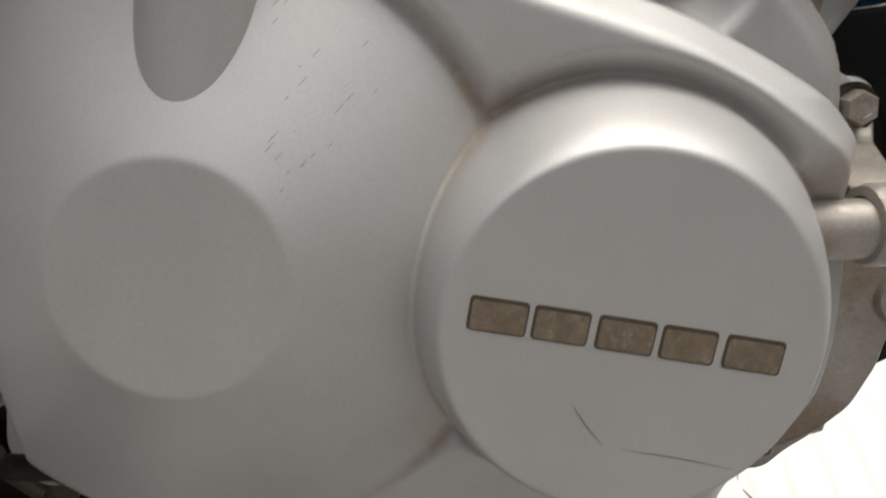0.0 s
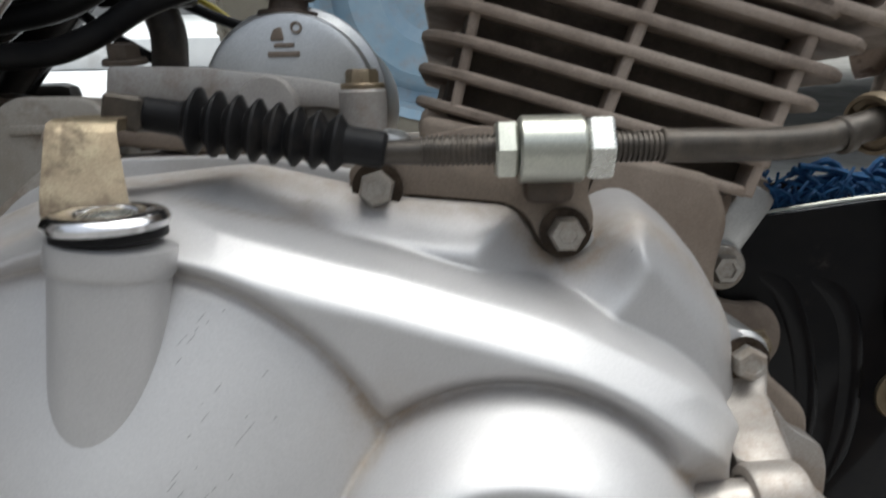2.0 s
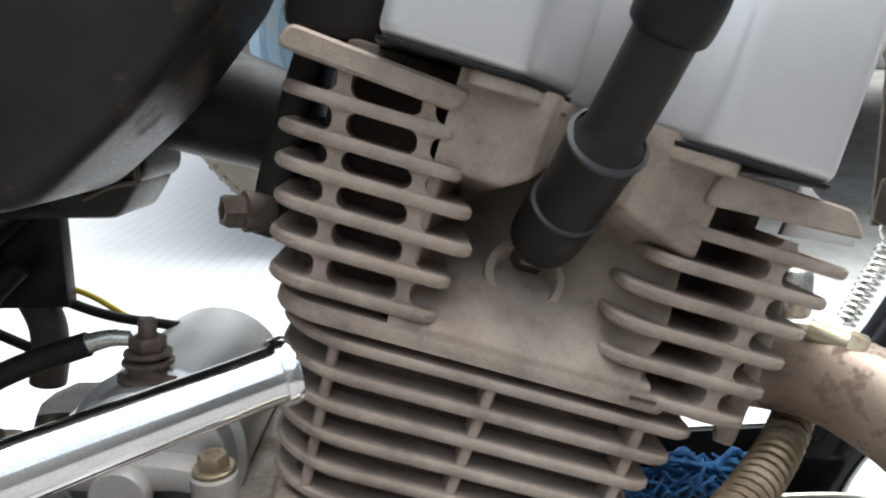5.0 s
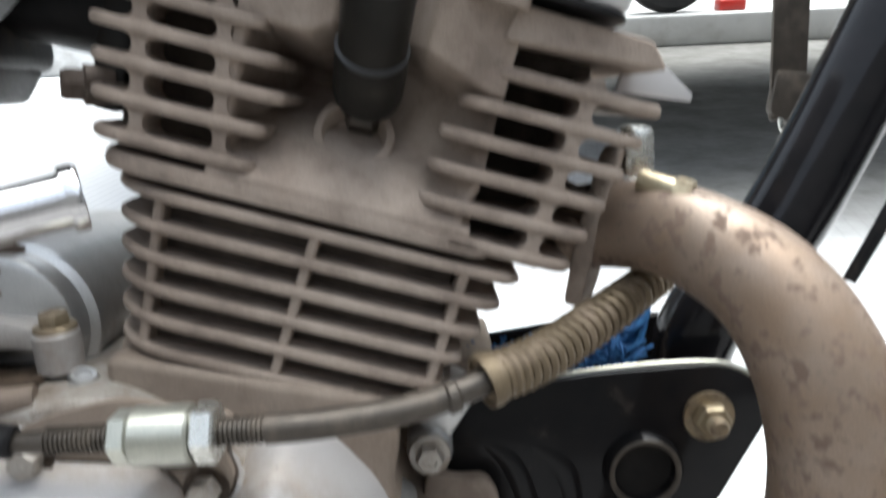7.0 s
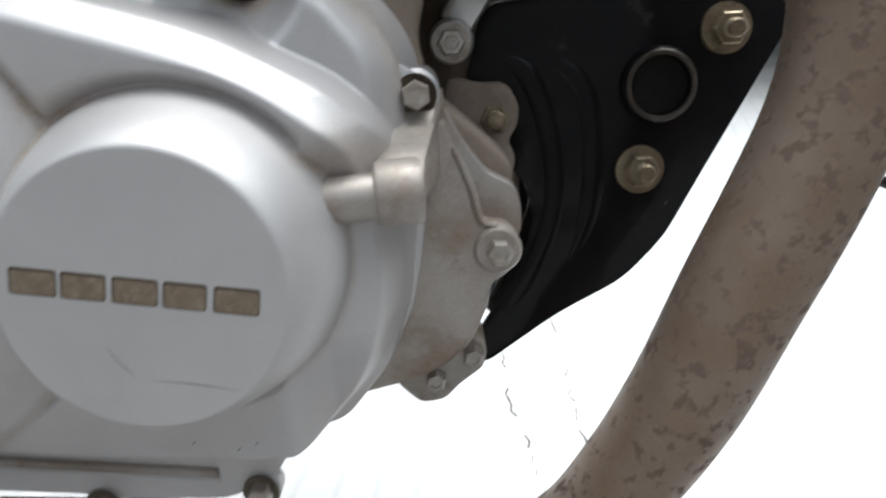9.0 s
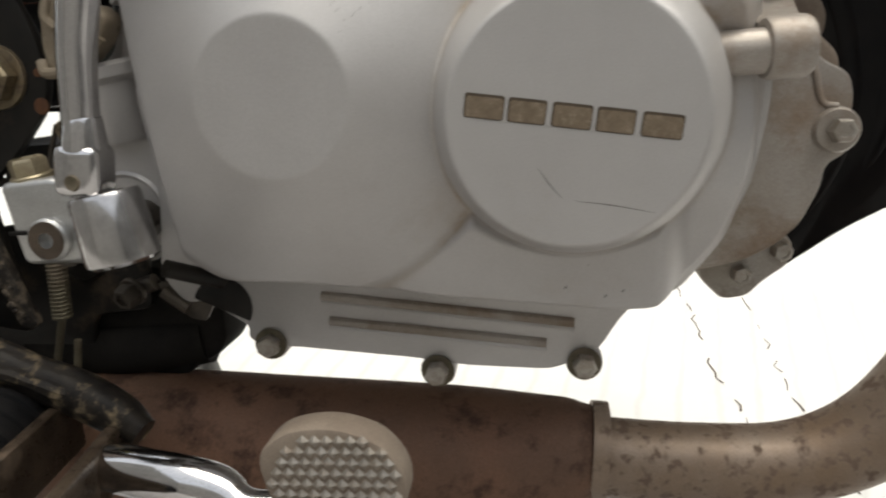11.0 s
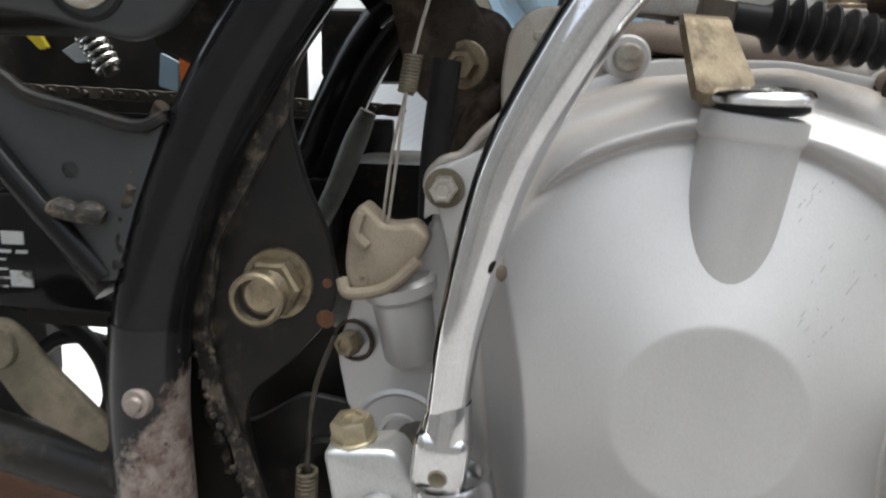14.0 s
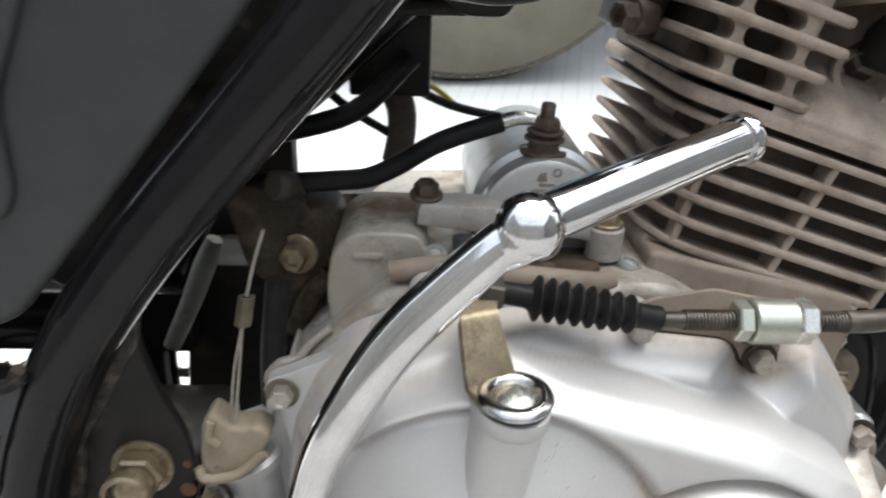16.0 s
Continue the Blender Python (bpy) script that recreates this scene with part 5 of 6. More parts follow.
# release lever with its return cable
lever = part("release_lever", merge(prism(rounded([(-0.2294, 0.0600), (-0.2240, 0.0555), (-0.2208, 0.0515), (-0.2140, 0.0515), (-0.2084, 0.0528), (-0.2023, 0.0470), (-0.2061, 0.0374), (-0.2188, 0.0261), (-0.2343, 0.0232), (-0.2365, 0.0342), (-0.2340, 0.0537)], 0.005, 4), 0.066, 0.082, 0.004, 3), tube([(-0.2375, 0.067, 0.0290), (-0.2340, 0.065, 0.0235), (-0.2190, 0.065, 0.0265), (-0.2062, 0.066, 0.0378)], 0.0026, 10, 5), tube([(-0.2290, 0.0655, 0.0560), (-0.2310, 0.0650, 0.0480), (-0.2270, 0.0655, 0.0430)], 0.0022, 8, 4)), tan_cast, bike, "tan dusty cast lever with two wires")
for dx in (0.0, 0.0022):
    part("wire", tube([(-0.2215 + dx, 0.070, 0.0520), (-0.2180 + dx, 0.072, 0.0800), (-0.2130, 0.074, 0.1030)], 0.0007, 6, 4), steel, lever)
part("wire_spring", coil([(-0.2130, 0.074, 0.1020), (-0.2105, 0.075, 0.1160)], 0.0030, 0.0008, 11, 10), olive, lever)
part("wire", tube([(-0.2105, 0.075, 0.1160), (-0.2070, 0.076, 0.1300), (-0.2010, 0.074, 0.1480)], 0.0008, 6, 4), steel, lever)
part("black_rod", tube([(-0.2050, 0.090, 0.0500), (-0.2040, 0.092, 0.0800), (-0.2000, 0.094, 0.1150)], 0.0060, 14, 4), rubber, bike)
part("hose_end", lathe([(0, 0), (0.0062, 0), (0.0072, 0.002), (0.0072, 0.008), (0.0060, 0.010), (0.0060, 0.016)], (-0.2040, 0.1150, 0.1540), (0.5, 0.6, -0.2), 20), hose_brown, bike)
bp = part("hanger_plate", prism(rounded([(-0.2320, 0.1480), (-0.2185, 0.1500), (-0.1955, 0.1470), (-0.1813, 0.1222), (-0.1784, 0.1100), (-0.1902, 0.0968), (-0.2082, 0.0928), (-0.2220, 0.1050)], 0.008, 4), 0.126, 0.134, 0.002), greasy, bike, "dirty black engine hanger plate")
part("hanger_bolt", hex_head((-0.1965, 0.1270, 0.1140), (-0.15, -1, 0), 0.0125, 0.009, 0.0110, 0.2), dark_zinc, bp)

# ---- kick starter ----
kick = part("kick_lever", tube([(-0.1895, 0.0125, -0.0200, 0.0074), (-0.1880, 0.0125, -0.0050, 0.0070), (-0.1846, 0.0120, 0.0244, 0.0072), (-0.1808, 0.0120, 0.0440, 0.0076), (-0.1769, 0.0120, 0.0610, 0.0080), (-0.1716, 0.0120, 0.0790, 0.0086), (-0.1645, 0.0120, 0.0952, 0.0091), (-0.1505, 0.0120, 0.1205, 0.0096), (-0.1390, 0.0120, 0.1370, 0.0096), (-0.1275, 0.0120, 0.1500, 0.0092), (-0.1120, 0.0120, 0.1660, 0.0084), (-0.1020, 0.0120, 0.1745, 0.0080)], 0.0078, 28, 6), chrome, bike, "chromed kick start lever")
part("knuckle", merge(lathe([(0, -0.0118), (0.0050, -0.0110), (0.0095, -0.0078), (0.0120, -0.002), (0.0120, 0.002), (0.0095, 0.0078), (0.0050, 0.0110), (0, 0.0118)], (-0.0990, 0.0130, 0.1760), (0.75, -0.55, 0.2), 28), tube([(-0.1100, 0.0120, 0.1655, 0.0068), (-0.1040, 0.0122, 0.1712, 0.0098), (-0.0985, 0.013, 0.1765, 0.0095)], 0.009, 24, 4)), chrome, kick)
part("foot_bar", tube([(-0.0960, 0.0160, 0.1765, 0.0070), (-0.0880, 0.0210, 0.1780, 0.0088), (-0.0480, 0.0450, 0.1855, 0.0088), (-0.0120, 0.0665, 0.1922, 0.0088), (-0.0100, 0.0677, 0.1926, 0.0105), (-0.0062, 0.0700, 0.1933, 0.0108), (-0.0055, 0.0704, 0.1934, 0.0090)], 0.009, 28, 4), chrome, kick)
part("fork", box(-0.0096, 0.0092, -0.0088, 0.0092, -0.0130, 0.0085, 0.0048, 4, pose(-0.1884, 0.0125, -0.0130, 0, 7, 0)), chrome, kick)
part("fork_neck", lathe([(0.0088, 0.0), (0.0080, 0.0060), (0.0071, 0.0120), (0.0066, 0.0130)], (-0.1876, 0.0125, -0.0075), (0.12, 0, 1), 32), chrome, kick)
part("worn_dent", lathe([(0.0026, 0.0004), (0.0018, 0.0010), (0, 0.0011)], (-0.1712, 0.0062, 0.0500), (0.75, -0.65, 0.15), 14), rusty_brown, kick)
part("rivet", lathe([(0, 0.0003), (0.0018, 0.0008), (0.0028, 0.0012), (0.0034, 0)], (-0.1890, 0.0040, -0.0190), OUT, 18), olive, kick)
part("hub", lathe([(0, 0), (0.0128, 0), (0.0146, 0.0015), (0.0149, 0.004), (0.0142, 0.0275), (0.0132, 0.0292), (0.0112, 0.0292), (0.0100, 0.0260), (0, 0.0260)], (-0.1812, 0.0175, -0.0540), (-0.17, 0, 1), 48), brushed, kick, "brushed chrome hub of the kick lever")
part("clamp", merge(prism(rounded([(-0.2320, -0.0200), (-0.2265, -0.0545), (-0.1980, -0.0545), (-0.1960, -0.0330), (-0.2060, -0.0180)], 0.004, 4), 0.0175, 0.0360, 0.003, 3), lathe([(0.0082, 0), (0.0090, 0.001), (0.0090, 0.004), (0.0080, 0.005), (0.0034, 0.005), (0.0030, 0.001), (0, 0.001)], (-0.2112, 0.0180, -0.0432), OUT, 28)), alloy, kick, "silver cast clamp of the kick lever")
# thin dark bar that paints the shade in the clamp's slit
part("clamp_slit_shade", box(-0.2300, -0.2195, 0.0165, 0.0178, -0.0415, -0.0398, 0.0003), inner_shade, kick)
part("clamp_washer", lathe([(0.0032, 0.0004), (0.0078, 0.0004), (0.0078, 0.0)], (-0.2112, 0.0130, -0.0432), OUT, 24), grime, kick)
part("clamp_bolt", hex_head((-0.2225, 0.0270, -0.0190), (-0.10, -0.12, 1), 0.0135, 0.0085, 0.0085, 0.1), zinc, kick)
part("shaft", lathe([(0, 0), (0.0075, 0), (0.0075, 0.035), (0.010, 0.037), (0.010, 0.07)], (-0.2085, 0.0200, -0.0485), INWARD, 20), dark_steel, kick)
part("shaft_end", tube([(-0.1800, 0.045, -0.0640), (-0.1670, 0.060, -0.0730), (-0.1640, 0.066, -0.0755)], 0.0042, 12, 4), black_dirty, bike)

part("engine_mount", merge(prism(rounded([(-0.3200, -0.0560), (-0.2900, -0.0520), (-0.2650, -0.0360), (-0.2380, -0.0400), (-0.2200, -0.0600), (-0.2200, -0.1000), (-0.2540, -0.1030), (-0.2600, -0.1330), (-0.3250, -0.1280)], 0.006, 3), 0.0980, 0.1040, 0.0015), lathe([(0.006, 0), (0.012, 0), (0.0135, 0.002), (0.0135, 0.010)], (-0.2540, 0.0940, -0.0700), INWARD, 22)), black_dirty, bike, "dirty black engine mounting plate")
# ---- frame ----
TUBE = [(-0.120, 0.050, 0.3000), (-0.1400, 0.052, 0.2720), (-0.1680, 0.055, 0.2370), (-0.2030, 0.057, 0.1970), (-0.2420, 0.058, 0.1520), (-0.2770, 0.058, 0.1030), (-0.3000, 0.058, 0.0570), (-0.3130, 0.058, 0.0170), (-0.3175, 0.058, -0.0180)]
part("frame_tube", tube(TUBE, 0.0158, 32, 7), tube_enamel, bike, "glossy black frame tube")
lowt = part("lower_frame_tube", tube([(-0.3150, 0.058, 0.0100), (-0.3178, 0.057, -0.0250), (-0.3165, 0.055, -0.0560), (-0.3140, 0.052, -0.0860), (-0.3110, 0.048, -0.1100)], 0.0163, 32, 6), worn_tube, bike, "frame tube with its black paint worn to metal")
part("paint_stud", lathe([(0, 0.0026), (0.0026, 0.0024), (0.0034, 0.0012), (0.0056, 0.0012), (0.0062, 0), (0.0062, -0.002)], (-0.3140, 0.0412, -0.0195), (-0.05, -1, 0), 22), worn, lowt)
part("tube_cap", lathe([(0, -0.024), (0.012, -0.0220), (0.0210, -0.015), (0.0255, -0.004), (0.0245, 0.005), (0.0190, 0.0130), (0.0160, 0.018)], (-0.3010, 0.046, -0.1120), (-0.25, 0.05, 1), 32), black_gloss, lowt)
part("pivot_plate", prism(rounded([(-0.2440, 0.1300), (-0.2575, 0.1120), (-0.2609, 0.0920), (-0.2542, 0.0653), (-0.2445, 0.0432), (-0.2412, 0.0204), (-0.2457, 0.0073), (-0.2630, -0.0120), (-0.2806, -0.0266), (-0.2842, -0.0400), (-0.2780, -0.0750), (-0.2720, -0.1050), (-0.3000, -0.1000), (-0.3180, -0.0900), (-0.3180, 0.0100), (-0.2960, 0.0700), (-0.2600, 0.1250)], 0.008, 5), 0.0740, 0.0800, 0.0012, 2), black_dirty, bike, "dirty black swing arm pivot plate")
strip = part("crusted_strip", prism(rounded([(-0.2560, 0.1166), (-0.2762, 0.0799), (-0.2911, 0.0555), (-0.3015, 0.0250), (-0.3034, -0.0013), (-0.2995, -0.0281), (-0.2891, -0.0480), (-0.2830, -0.0760), (-0.2760, -0.1000), (-0.2660, -0.1000), (-0.2760, -0.0720), (-0.2850, -0.0450), (-0.2920, -0.0246), (-0.2965, 0.0052), (-0.2905, 0.0397), (-0.2770, 0.0627), (-0.2600, 0.0920)], 0.004, 3), 0.0690, 0.0745, 0.0015, 2), crust, bike, "frame flange crusted with oily brown dirt")
rnd = random.Random(9)
for k in range(70):
    line = [(-0.2600, 0.105), (-0.2790, 0.072), (-0.2945, 0.040), (-0.3000, 0.005), (-0.2965, -0.026), (-0.2870, -0.048), (-0.2800, -0.074), (-0.2710, -0.098)]
    f = rnd.random() * 6.999
    a, b = Vector(line[int(f)]), Vector(line[int(f) + 1])
    c = a.lerp(b, f % 1.0) + Vector((rnd.uniform(-0.0042, 0.0042), 0))
    r = rnd.uniform(0.0006, 0.0020)
    part("dirt_lump", lathe([(r * 1.2, 0), (r, r * 0.5), (r * 0.5, r * 0.8), (0, r * 0.85)], (c.x, 0.0691, c.y), OUT, 7), crust, strip)
part("pivot_nut", merge(nut_and_stud((-0.2665, 0.0720, 0.0235), OUT, 0.0215, 0.0090, 0.0085, 0.0152), lathe([(0.0100, 0), (0.0112, 0.001), (0.0112, 0.006), (0.0100, 0.007), (0.0085, 0.007)], (-0.2690, 0.0610, 0.0215), OUT, 28)), dark_zinc, bike, "yellow plated swing arm pivot nut")
# welds run beside the plate
rnd = random.Random(4)
for line in ([(-0.2640, 0.112), (-0.2830, 0.082), (-0.2950, 0.050), (-0.3000, 0.010), (-0.2990, -0.030), (-0.2900, -0.065)], [(-0.2990, 0.096), (-0.3080, 0.076), (-0.3150, 0.056), (-0.3190, 0.034)]):
    pts = spline([(x, 0.0745 if len(line) > 4 else 0.046, z) for x, z in line], 9)
    part("weld_bead", tube([(p[0] + rnd.uniform(-0.0012, 0.0012), p[1] + rnd.uniform(-0.0008, 0.0008), p[2], rnd.uniform(0.0018, 0.0030) if len(line) < 5 else rnd.uniform(0.0022, 0.0046)) for p in pts], 0.003, 12, 2), black_dirty if len(line) < 5 else weld, bike)
# a plate with a round hole, reached by a closed slit in its outline
ring = disc_outline(-0.3350, 0.0715, 0.0034, 16, 90, -270)
gus = part("gusset", prism([(-0.4300, 0.1000), (-0.4300, 0.1300), (-0.3900, 0.1200), (-0.3608, 0.1078), (-0.3481, 0.0990), (-0.3350, 0.0958)] + ring + [(-0.3349, 0.0958), (-0.3200, 0.0915), (-0.3135, 0.0887), (-0.2953, 0.0930), (-0.3100, 0.0587), (-0.3200, 0.0300), (-0.3260, 0.0290), (-0.3410, 0.0536), (-0.3701, 0.0893)], 0.0440, 0.0470), plastic, bike, "black painted frame gusset with a round hole")
part("gusset_rib", tube([(-0.4000, 0.044, 0.1240), (-0.3608, 0.043, 0.1075), (-0.3481, 0.043, 0.0990), (-0.3283, 0.043, 0.0938), (-0.3065, 0.043, 0.0885), (-0.2960, 0.045, 0.0925)], 0.0026, 10, 5), black_dirty, gus)
part("gusset_fold", tube([(-0.3990, 0.046, 0.1270), (-0.3720, 0.043, 0.0880), (-0.3440, 0.043, 0.0530), (-0.3260, 0.046, 0.0300)], 0.0052, 14, 5), black_gloss, gus)
part("weld_scar", tube([(-0.3430, 0.042, 0.0560, 0.0030), (-0.3380, 0.041, 0.0575, 0.0042), (-0.3320, 0.042, 0.0555, 0.0038), (-0.3270, 0.042, 0.0560, 0.0046), (-0.3220, 0.043, 0.0540, 0.0030)], 0.004, 10, 4), crust, gus)
part("stay", tube([(-0.3270, 0.054, 0.0240), (-0.3480, 0.056, 0.0520), (-0.3800, 0.060, 0.0950), (-0.46, 0.07, 0.2000)], 0.0085, 18, 5), black_dirty, bike)

# side cover
panel = part("side_cover", prism(rounded([(-0.3040, 0.1170), (-0.2890, 0.1230), (-0.2550, 0.1640), (-0.1900, 0.2450), (-0.1780, 0.3000), (-0.4800, 0.3000), (-0.4800, 0.1450), (-0.3380, 0.1260)], 0.012, 5), 0.0380, 0.0480, 0.006, 4), plastic, bike, "matt black plastic side cover")
part("side_step", prism(rounded([(-0.2850, 0.1640), (-0.2790, 0.1740), (-0.2790, 0.2080), (-0.2660, 0.2360), (-0.2400, 0.3000), (-0.4800, 0.3000), (-0.4800, 0.1760), (-0.3400, 0.1720)], 0.010, 5), 0.0330, 0.0400, 0.004, 3), plastic, panel)
part("side_screw", lathe([(0, -0.002), (0.0028, -0.002), (0.0032, 0.0012), (0.0098, 0.0016), (0.0115, 0.0004), (0.0115, -0.001)], (-0.3190, 0.0370, 0.1400), OUT, 28), steel, panel)
part("screw_well", lathe([(0.0135, 0.0012), (0.0150, 0.0004), (0.0150, -0.001), (0.0, -0.001)], (-0.3185, 0.0378, 0.1390), OUT, 28), rubber, panel)

# swing arm with a white printed label, drawn as plain bars
sw = part("swing_arm", box(-0.900, -0.3350, 0.082, 0.112, 0.0020, 0.0560, 0.003), black_gloss, bike, "black box section swing arm")
for k, z in enumerate((0.0285, 0.0250, 0.0205, 0.0165, 0.0125)):
    for a, b in (((-0.4300, -0.4045), (-0.4020, -0.3930), (-0.3905, -0.3850)), ((-0.4300, -0.3960),), ((-0.4300, -0.4100), (-0.4080, -0.3955)))[k % 3]:
        part("label_bar", box(a, b, 0.0812, 0.0818, z, z + (0.0008 if k else 0.0014)), white_ink, sw)
for a, b, z0, z1 in ((-0.4090, -0.4000, 0.0335, 0.0395), (-0.3970, -0.3860, 0.0325, 0.0385), (-0.3945, -0.3835, 0.0130, 0.0205)):
    part("label_block", box(a, b, 0.0810, 0.0818, z0, z1, 0.0003, 1), white_ink, sw)
part("cross_tube", tube([(-0.3200, 0.062, -0.0690), (-0.3700, 0.066, -0.0610), (-0.4300, 0.072, -0.0520), (-0.56, 0.08, -0.035)], 0.0125, 22, 4), black_dirty, bike, "black painted tube with chipped paint")
part("brake_arm", merge(prism(rounded([(-0.3880, 0.0040), (-0.3800, 0.0080), (-0.3698, 0.0055), (-0.3568, -0.0107), (-0.3310, -0.0361), (-0.3350, -0.0490), (-0.3700, -0.0330), (-0.3861, -0.0100)], 0.005, 4), 0.050, 0.055, 0.0015), lathe([(0.004, 0), (0.0095, 0), (0.0105, 0.002), (0.0105, 0.008), (0.004, 0.008)], (-0.3797, 0.0480, -0.0030), INWARD, 22)), olive, bike, "worn metal brake arm")
part("rear_hose", tube([(-0.4500, 0.130, -0.0060), (-0.4150, 0.130, -0.0150), (-0.3900, 0.130, -0.0330), (-0.3820, 0.130, -0.0600), (-0.3950, 0.130, -0.0850)], 0.0048, 12, 6), rubber, bike)
part("rear_hose", tube([(-0.4400, 0.140, -0.0520), (-0.4150, 0.140, -0.0330), (-0.3860, 0.140, -0.0360), (-0.3640, 0.140, -0.0560)], 0.0042, 12, 6), rubber, bike)
part("rear_stay", box(-0.4200, -0.3550, 0.120, 0.126, -0.0190, 0.0040, 0.002), black_dirty, bike)
part("brake_rod", tube([(-0.3850, 0.052, 0.0030), (-0.4050, 0.055, -0.0030), (-0.46, 0.06, -0.004), (-0.60, 0.07, 0.0)], 0.0030, 10, 3), steel, bike)
part("peg_mount", lathe([(0.0085, 0.002), (0.0085, -0.001), (0.0130, -0.001), (0.0145, 0.001), (0.0145, 0.040), (0.0085, 0.040), (0.0085, 0.004), (0.0, 0.004)], (-0.3545, 0.0400, -0.1010), (0.35, 1, 0.05), 30), olive, bike, "worn round foot rest mount")
part("peg_bracket", box(-0.3420, -0.3120, 0.050, 0.064, -0.104, -0.084, 0.004), olive, bike)
# foot rest with a ribbed rubber
PEG = [(-0.2700, 0.045, -0.1400), (-0.2640, 0.020, -0.1390), (-0.2560, -0.020, -0.1410), (-0.2480, -0.060, -0.1440), (-0.2410, -0.095, -0.1470)]
peg = part("foot_rest", tube(PEG, 0.0235, 26, 4), rubber, bike, "ribbed black rubber foot rest")
for k in range(10):
    f = k / 9
    part("rib", lathe([(0.0220, -0.0038), (0.0252, -0.0026), (0.0256, 0.0026), (0.0220, 0.0038)], (-0.2650 + 0.0230 * f, 0.028 - 0.115 * f, -0.1395 - 0.0068 * f), (0.2, -1, -0.06), 26), rubber, peg)
part("peg_plate", box(-0.0035, 0.0035, -0.050, 0.050, -0.014, 0.014, 0.002, 2, pose(-0.2330, 0.000, -0.1400, 0, 0, 8)), greasy, peg, "greasy steel side of the foot rest")
part("peg_plate", box(-0.0035, 0.0035, -0.044, 0.044, -0.013, 0.013, 0.002, 2, pose(-0.2020, 0.002, -0.1450, 0, 0, 10)), greasy, peg)
part("peg_arm", tube([(-0.2960, 0.046, -0.1080, 0.0150), (-0.2750, 0.044, -0.1080, 0.0120), (-0.2520, 0.042, -0.1150, 0.0105), (-0.2300, 0.040, -0.1220, 0.0110), (-0.2080, 0.036, -0.1310, 0.0100), (-0.1960, 0.034, -0.1390, 0.0070)], 0.011, 18, 5), weld, bike, "greasy black foot rest bracket")
rnd = random.Random(31)
part("peg_weld", tube([(-0.2620 + 0.0075 * k, 0.034 + rnd.uniform(-0.002, 0.002), -0.1085 - 0.0026 * k, rnd.uniform(0.0028, 0.0052)) for k in range(8)], 0.004, 10, 3), weld, bike)
# brake pedal with a knurled pad
ped = part("brake_pedal", tube([(-0.2050, 0.014, -0.1440, 0.0100), (-0.1850, 0.006, -0.1420, 0.0105), (-0.1600, -0.001, -0.1415, 0.0105), (-0.1440, -0.003, -0.1440, 0.0100), (-0.1300, -0.006, -0.1500, 0.0080), (-0.1000, -0.006, -0.1480, 0.0070)], 0.0065, 20, 6), chrome, bike, "chromed rear brake pedal")
part("pedal_pad", prism(rounded([(-0.1230, -0.1240), (-0.1120, -0.1140), (-0.0930, -0.1110), (-0.0740, -0.1170), (-0.0640, -0.1310), (-0.0660, -0.1480), (-0.1180, -0.1480)], 0.010, 4), -0.0120, 0.004, 0.002, 2), case_dust, ped, "knurled steel pedal pad")
bm = None
for i in range(12):
    for j in range(7):
        x, z = -0.1170 + 0.0046 * i + 0.0023 * (j % 2), -0.1440 + 0.0045 * j
        if (x + 0.093) ** 2 / 0.0275 ** 2 + (z + 0.138) ** 2 / 0.025 ** 2 < 0.95:
            b = lathe([(0.0026, 0), (0.0008, 0.0014), (0, 0.0014)], (x, -0.0120, z), OUT, 4)
            bm = merge(bm, b) if bm else b
tagged(part("knurl", bm, steel, ped), "", "", "", "stuff")
# return spring of the pedal
part("return_spring", coil([(-0.2580, 0.080, -0.0640), (-0.2600, 0.080, -0.0980)], 0.0042, 0.0011, 16, 10), olive, bike)
part("spring_hook", tube([(-0.2600, 0.080, -0.0970), (-0.2660, 0.082, -0.1130), (-0.2700, 0.083, -0.1280), (-0.2610, 0.084, -0.1300), (-0.2560, 0.083, -0.1120)], 0.0020, 8, 5), olive, bike)
part("spring_wire", tube([(-0.2580, 0.080, -0.0640), (-0.2560, 0.080, -0.0400), (-0.2520, 0.079, -0.0200), (-0.2440, 0.079, 0.0000)], 0.0012, 8, 5), dark_steel, bike)
# black box added as a dark backing under the engine
part("under_backing", box(-0.318, -0.250, 0.125, 0.20, -0.140, -0.010, 0.01), black_dirty, bike)
# stand mass whose near black also holds the shade under the engine
part("stand_pivot", merge(prism(rounded([(-0.1850, -0.0950), (-0.1842, -0.1214), (-0.1918, -0.1314), (-0.2038, -0.1349), (-0.2192, -0.1500), (-0.2600, -0.1540), (-0.2700, -0.1200), (-0.2480, -0.0860), (-0.2200, -0.0780), (-0.2000, -0.0860)], 0.005, 4), 0.106, 0.14, 0.003, 2), tube([(-0.30, 0.11, -0.130), (-0.25, 0.112, -0.128), (-0.20, 0.118, -0.122)], 0.016, 16, 4)), inner_shade, bike)
part("stop_bolt", merge(hex_head((-0.2160, 0.0760, -0.0835), (-0.2, -1, -0.3), 0.0110, 0.009, 0.0075, 0.15), tube([(-0.2160, 0.080, -0.0835), (-0.2060, 0.080, -0.0800)], 0.0045, 12, 2)), dark_steel, bike)
part("stop_clip", merge(prism(rounded([(-0.2040, -0.0800), (-0.1990, -0.0790), (-0.1740, -0.0900), (-0.1800, -0.1000), (-0.1880, -0.0985)], 0.002, 3), 0.0765, 0.0790, 0.0006), tube([(-0.2000, 0.0755, -0.0840), (-0.1880, 0.0755, -0.0930)], 0.0030, 10, 2)), dark_steel, bike)
